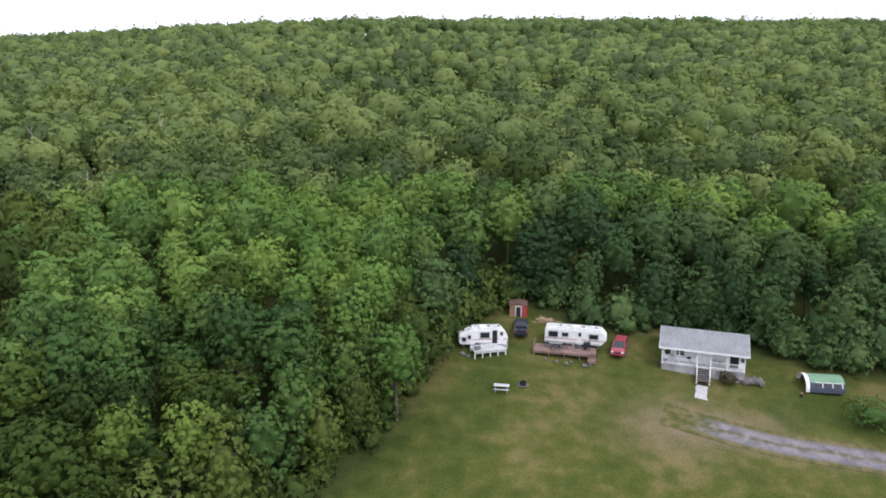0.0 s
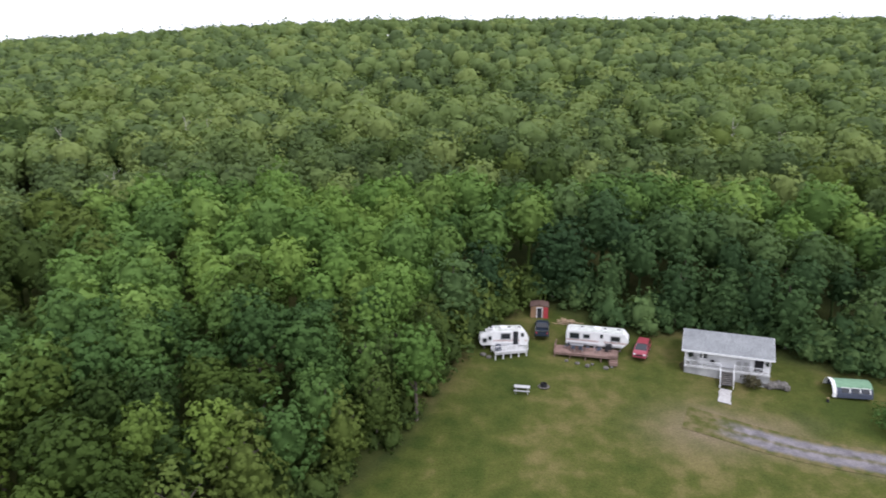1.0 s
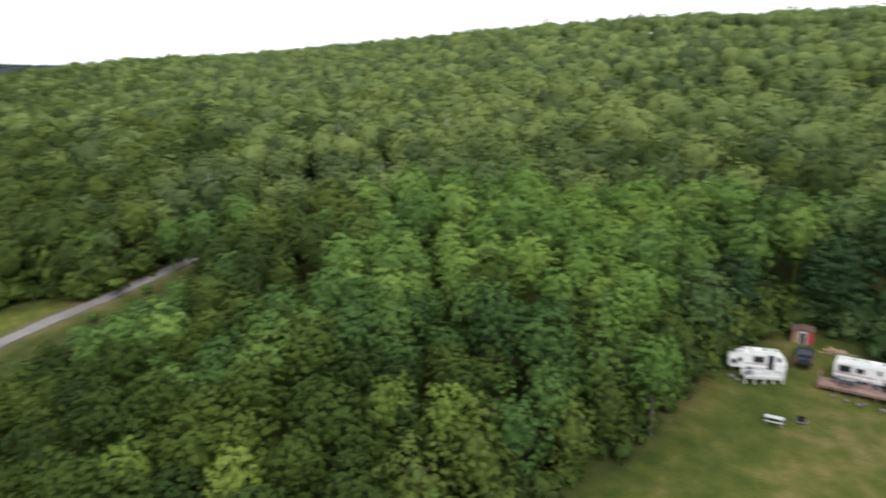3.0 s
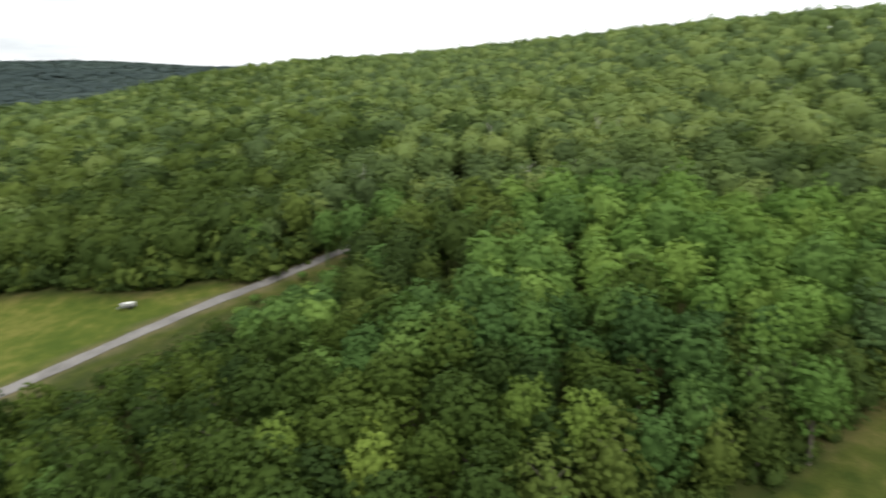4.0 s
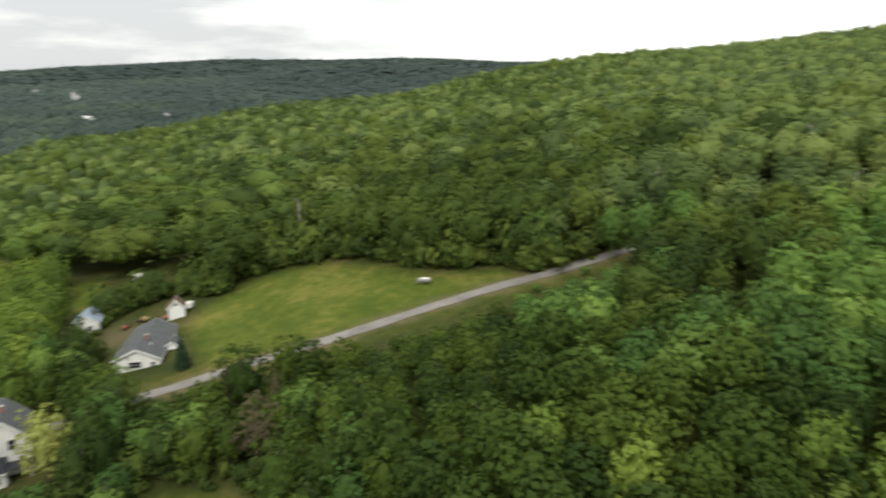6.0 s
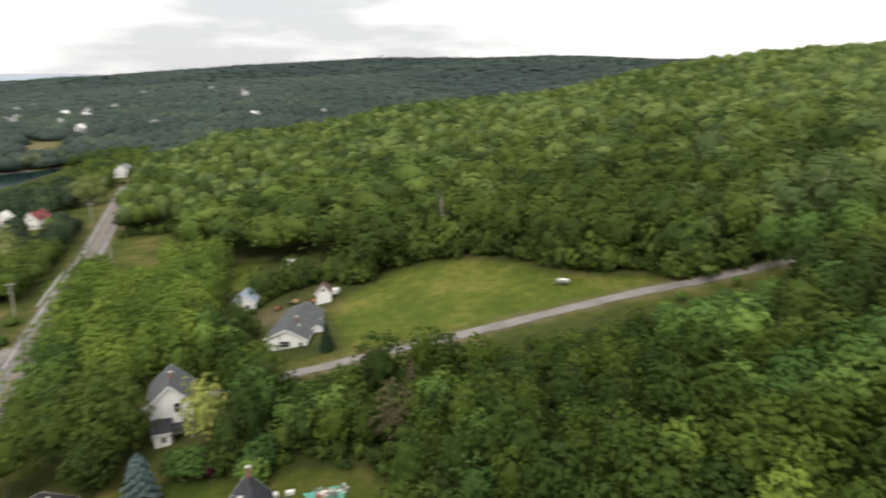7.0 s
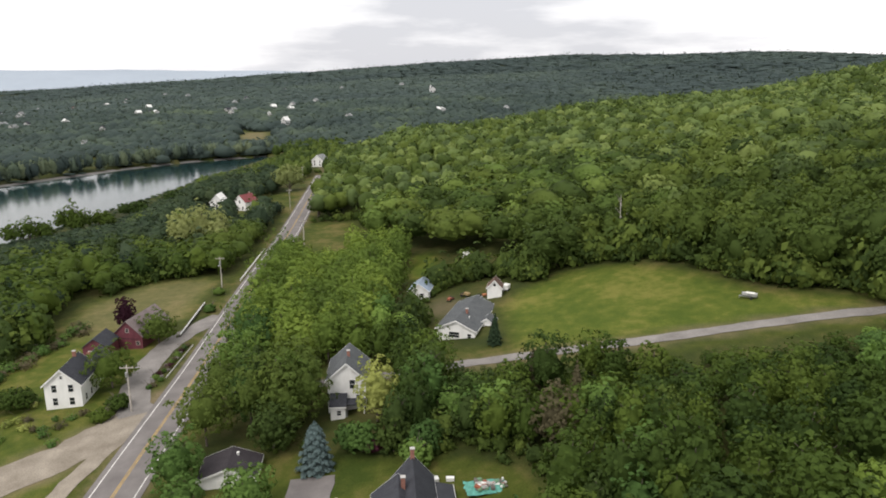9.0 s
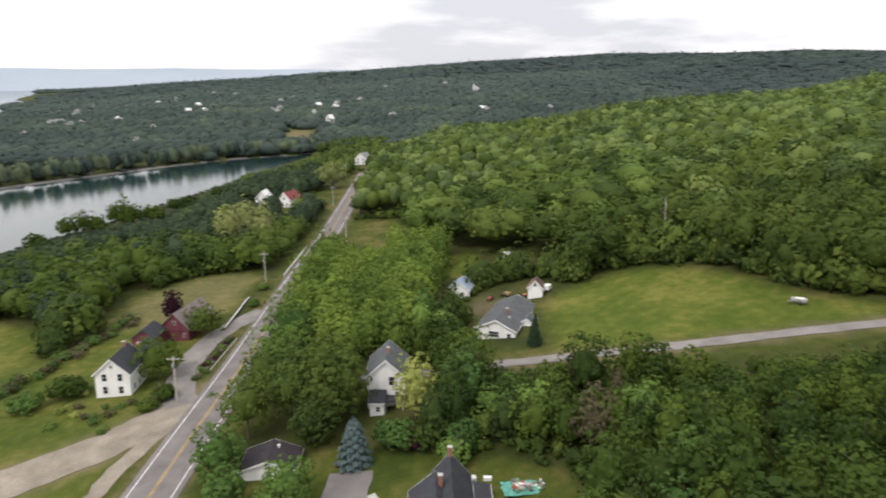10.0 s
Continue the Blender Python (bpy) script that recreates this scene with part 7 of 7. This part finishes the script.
# ---- garden trees and shrubs ----
def conifer(x, y, high, radius, leaf, label, seed, cards=1300, size=0.42, sweep=0.3, plump=0.9):
    """A cone of drooping whorled boughs."""
    rng = np.random.default_rng(seed)
    ob = thing("conifer", label, "tree", x, y, seed * 20.0)
    u = rng.random(cards) ** 0.62
    tier = np.floor(u * 13) / 13
    z = high * (1 - (0.55 * u + 0.45 * tier)) + 0.15
    a = rng.uniform(0, 6.283, cards)
    bough = 0.82 + 0.18 * np.cos(a * 7 + tier * 40)
    r = radius * (0.05 + 0.95 * np.maximum(1 - z / high, 0) ** plump) * bough * rng.uniform(0.72, 1.04, cards)
    p = np.stack([r * np.cos(a), r * np.sin(a), z - sweep * r * 0.35], 1)
    p[:, 2] = np.maximum(p[:, 2], 0.1)
    face = np.stack([np.cos(a), np.sin(a), np.full(cards, 0.9)], 1) + rng.normal(0, 0.35, (cards, 3))
    v, t = leaf_cards(rng, p, face, np.full(cards, size))
    core = rod((0, 0, 0.1), (0, 0, high * 0.93), radius * 0.62, sides=9, r2=0.05)
    fast_mesh("foliage", v, t, leaf).parent = ob
    part("inner_cone", core, leaf, ob)
    tv, tt = tube([(0, 0, -0.4), (0, 0, high * 0.5), (0, 0, high * 0.98)], [0.2, 0.12, 0.03])
    fast_mesh("trunk", tv, tt, BARK).parent = ob


conifer(-95.2, -10.2, 7.8, 3.3, NEEDLE_BLUE, "blue spruce with dense silvery needles beside the drive", 3, 2600, 0.5, 0.3, 0.62)
conifer(-128.5, 22.5, 6.5, 1.9, NEEDLE, "dark green conifer beside the bungalow", 4)
conifer(-101.0, 24.0, 9.5, 2.3, LEAF_GREY, "half-bare brownish conifer at the wood's edge", 5)
conifer(-95.5, 29.5, 8.5, 2.0, LEAF_GREY, "half-bare brownish conifer at the wood's edge", 6)
for k, (x, y, hgt, r) in enumerate(((-205, -101, 9.5, 3.6), (-198, -104, 9.0, 3.4), (-191, -100, 9.0, 3.4), (-196, -97, 8.0, 3.2), (-186, -104, 8.5, 3.4))):
    conifer(x, y, hgt, r, NEEDLE, "dark dense spruce in the clump below the farm", 30 + k, 900, 0.62, 0.3, 0.6)


def solo(x, y, high, radius, leaf, label, seed, cards=1600, size=0.5, low=0.05, lobes=14):
    s = broadleaf_tree(seed, label, "", leaf, height=high, radius=radius, cards=cards, size=size, low=low, lobes=lobes)
    s.matrix_basis = pose(x, y, float(terr(x, y)) - 0.1, 0, 0, seed * 31.0)


for row in (
        (-114.3, 8.8, 12.6, 5.0, LEAF_MID, "big green tree beside the willow", 98),
        (-106.0, 6.0, 11.0, 4.4, LEAF, "big green tree beside the lane", 99),
        (-84.6, -18.6, 8.4, 4.1, LEAF, "bright green tree in front of the garage", 83),
        (-105.6, -0.9, 12.6, 3.9, LEAF_PALE, "pale yellow-green weeping willow beside the white house", 61),
        (-168.5, -62.5, 9.5, 2.7, LEAF_PURPLE, "dark purple-leaved tree beside the barn", 64),
        (-134.0, -53.8, 9.4, 5.4, LEAF_DARK, "round green tree beside the farmhouse", 65),
        (-157.5, -51.6, 8.2, 4.2, LEAF_DEEP, "round green tree in front of the barn", 66),
        (-128.0, -69.5, 4.5, 3.8, LEAF_DARK, "broad dark green bush beside the farmhouse", 67),
        (-123.0, -75.0, 3.4, 3.2, LEAF, "broad dark green bush beside the farmhouse", 68),
        (-123.4, -49.0, 3.0, 2.2, LEAF_DARK, "dark green bush below the utility pole", 69),
        (-119.5, -50.5, 2.4, 2.0, LEAF_DARK, "dark green bush below the utility pole", 70),
        (-178.0, -44.6, 2.2, 1.6, LEAF, "small round bush beside the road", 71),
        (-193.0, -45.6, 2.4, 1.6, LEAF, "small round bush beside the road", 72),
        (-99.5, -5.5, 4.5, 2.0, LEAF, "small leafy tree beside the spruce", 73),
        (-97.5, -1.5, 2.4, 1.6, LEAF_PURPLE, "purple-leaved garden shrub on the lawn", 74),
        (-91.0, 4.8, 4.2, 2.6, LEAF, "rounded green garden tree behind the house", 75),
        (-102.5, -17.5, 9.0, 4.2, LEAF_DEEP, "big dark green tree beside the garage", 76),
        (-100.7, 25.9, 13.6, 4.8, LEAF_DARK, "taller tree of the thicket beside the lane", 86),
        (-102.5, 34.1, 10.4, 3.7, LEAF_DARK, "taller tree of the thicket beside the lane", 87),
        (-99.4, 36.9, 9.4, 3.3, LEAF_DARK, "taller tree of the thicket beside the lane", 88),
        (-94.5, 40.9, 9.4, 3.3, LEAF_DARK, "taller tree of the thicket beside the lane", 89),
        (-87.5, 24.4, 9.6, 3.8, LEAF_GREY, "half-bare brownish tree of the thicket", 90),
        (-98.0, 19.9, 10.6, 3.8, LEAF_DARK, "taller tree of the thicket beside the lane", 91),
        (-106.5, -29.0, 12.5, 5.0, LEAF_DEEP, "big dark green tree behind the garage", 78),
        (-85.6, -27.5, 6.8, 3.4, LEAF, "bright green tree in front of the garage", 79),
        (-82.4, -19.8, 5.4, 2.8, LEAF, "bright green tree in front of the garage", 80),
        (-118.5, -29.0, 13.0, 5.2, LEAF_DEEP, "big green tree beside the road", 82),
        (-98.0, -3.2, 5.5, 2.6, LEAF, "leafy tree behind the garden", 92),
        (-96.5, 1.6, 6.4, 3.0, LEAF_DEEP, "leafy tree behind the garden", 93),
        (-94.0, 6.2, 5.6, 2.7, LEAF, "leafy tree behind the garden", 94),
        (-14.8, 84.0, 12.0, 4.0, LEAF_DEEP, "broadleaf tree leafy down to the mown grass", 95),
        (-11.5, 79.0, 11.0, 3.8, LEAF, "broadleaf tree leafy down to the mown grass", 96),
        (-16.5, 76.5, 11.5, 4.0, LEAF, "broadleaf tree leafy down to the mown grass", 97),
        (-100.5, 3.5, 8.0, 3.0, LEAF, "leafy tree behind the garden", 85),
        (-93.5, -30.0, 10.0, 4.4, LEAF, "tall green tree beside the road", 81)):
    solo(*row)


def spreading(x, y, domes, leaf, label, seed, cards=900, size=0.9):
    """A broad old tree whose crown is made of several domes. domes: x, y, height, radius."""
    ob = thing("tree", label, "tree", x, y, 0.0)
    pieces, limbs = [], [trunk(seed, max(q[2] for q in domes), 0.4, 6)]
    for k, (dx, dy, high, r) in enumerate(domes):
        v, t = crown(seed + 7 * k, high, r, lobes=8, cards=cards, size=size, low=0.12, tufts=110, bumps=0.5, form=0.55)
        pieces.append((v + (dx, dy, 0, 0, 0, 0), t))
        limbs.append(tube([(0, 0, high * 0.12), (dx * 0.6, dy * 0.6, high * 0.4), (dx, dy, high * 0.7)], [0.3, 0.2, 0.06]))
    v, t = joined(pieces)
    fast_mesh("crown", v, t, leaf).parent = ob
    v, t = joined(limbs)
    fast_mesh("trunk", v, t, BARK).parent = ob


spreading(-250.5, -62.5, ((0, -1, 19.5, 5.4), (4.0, -6.0, 18.0, 4.8), (-4.0, 4.5, 15.5, 4.6), (3.5, 5.0, 14.0, 4.4), (-1, -10.0, 14.5, 4.0)), LEAF_SALLOW, "broad pale yellow-green willow beside the road", 562, 1500, 0.62)
spreading(-382.0, -48.0, ((0, 0, 16.5, 5.6), (2.0, -4.6, 13.5, 4.4), (-1.0, 4.6, 13.0, 4.2)), LEAF_SALLOW, "pale green willow near the bend of the road", 580, 700, 0.9)
spreading(-111.5, -17.5, ((0, 0, 15.0, 5.2), (2.5, -4.5, 13.5, 4.6), (1.0, 4.8, 13.5, 4.4), (4.5, 1.5, 11.5, 4.2), (-4, 2.5, 14.0, 4.6)), LEAF_DEEP, "big spreading green tree in front of the white house", 720, 1900, 0.46)
spreading(-356.0, -22.0, ((0, 0, 15.5, 4.0), (-9, 0, 15.0, 4.0), (-20, -1.0, 14.5, 4.2)), LEAF_DEEP, "dark green roadside trees at the bend", 760, 420, 1.0)
for k in range(9):
    spreading(-128 - 10.5 * k, -29.0 + 1.6 * math.sin(k * 2.1), ((0, 0, 13.5 + math.sin(k * 1.7), 4.4), (-3.5, 3.2, 12.0, 4.0), (3.4, 2.6, 11.0 + math.cos(k), 3.8)), (LEAF if k < 2 else LEAF_MID), "tall leafy tree leaning over the road", 740 + 31 * k, 1500, 0.46)
spreading(-301.0, -26.0, ((0, 0, 9.5, 4.4), (-6, 3.0, 10.5, 4.6), (-14, 1.5, 11.5, 4.4), (3, 5.5, 8.5, 4.0)), LEAF_DARK, "dark roadside trees closing in on the road", 700, 500, 1.0)
spreading(-286.0, -139.5, ((0, 0, 11.3, 4.6), (3.5, -5.0, 9.6, 4.2), (-2, 5.0, 9.5, 4.0)), LEAF_DARK, "dark spreading tree on the inlet shore", 601, 500, 1.0)
spreading(-306.0, -131.0, ((0, 0, 13.6, 3.8), (2.2, -3.6, 11.5, 3.4), (-1.5, 4.0, 10.5, 3.4), (2.0, 2.0, 9.0, 3.8)), LEAF_DARK, "tall dark pine with layered boughs on the shore", 620, 420, 1.0)
spreading(-314.0, -123.0, ((0, 0, 8.2, 3.8), (2, 4.5, 7.5, 3.6)), LEAF_DARK, "dark spreading tree on the inlet shore", 640, 420, 1.0)
spreading(-338.0, -115.0, ((0, 0, 7.6, 4.4), (2, 4.5, 7.0, 3.8), (-1, -5, 6.6, 3.8)), LEAF_DARK, "dark spreading tree on the inlet shore", 655, 420, 1.0)
spreading(-366.0, -106.0, ((0, 0, 7.6, 4.4), (2, 5.0, 7.2, 4.0)), LEAF_DARK, "tall dark pine with layered boughs on the shore", 670, 420, 1.0)
spreading(-262.0, -147.0, ((0, 0, 7.5, 4.2), (2, 4.5, 6.5, 3.6)), LEAF_DARK, "dark spreading tree on the inlet shore", 690, 420, 1.0)
def snag(x, y, high, seed):
    """A dead tree: a bare trunk with broken limbs."""
    rng = np.random.default_rng(seed)
    ob = thing("dead_tree", "bare grey dead tree standing out of the wood", "tree", x, y, seed * 50.0, "dead trees in the wood")
    v, t = trunk(seed, high * 1.2, 0.16, 0)
    fast_mesh("trunk", v, t, POLE_WOOD).parent = ob
    for k in range(7):
        h, a = high * rng.uniform(0.5, 0.92), rng.uniform(0, 6.28)
        l = rng.uniform(0.8, 2.0)
        v, t = tube([(0, 0, h), (math.cos(a) * l * 0.5, math.sin(a) * l * 0.5, h + 0.5), (math.cos(a) * l, math.sin(a) * l, h + 1.4)], [0.06, 0.04, 0.015], 4)
        fast_mesh("limb", v, t, POLE_WOOD).parent = ob


for k, (x, y, hgt) in enumerate(((-62, 168, 15), (-69, 172, 14.5), (-58, 133, 14.5), (-49, 127, 14), (-66, 128, 14.5), (-93, 158, 15), (-30, 205, 15), (64, 170, 15), (70, 158, 14.5), (-170, 62, 14.5), (-104, 120, 14))):
    snag(x, y, hgt, 900 + k)
rng_s = np.random.default_rng(91)
for k in range(26):
    x, y = -108 - 24 * rng_s.random(), -53.5 - 14 * rng_s.random()
    if y > -47 - (x + 108) * 0.2 or abs(x + 129) < 6 and abs(y + 58) < 6:
        continue
    shrub(x, y, rng_s.uniform(0.5, 1.3), rng_s.uniform(0.5, 1.3), (LEAF, LEAF_PALE, LEAF_GREY, LEAF)[k % 4], "garden shrub in the bed below the farmhouse", 700 + k, "shrubs in the farm garden", 130, 0.34)
for k in range(30):
    u = k / 29
    x, y = -128 - 46 * u + rng_s.normal(0, 0.8), -84 + 10 * u + rng_s.normal(0, 1.0)
    shrub(x, y, rng_s.uniform(1.0, 2.2), rng_s.uniform(1.0, 2.4), (LEAF, LEAF, LEAF_GREY)[k % 3], "hedgerow bush along the lower lawn", 800 + k, "bushes of the lower hedge", 140, 0.5)
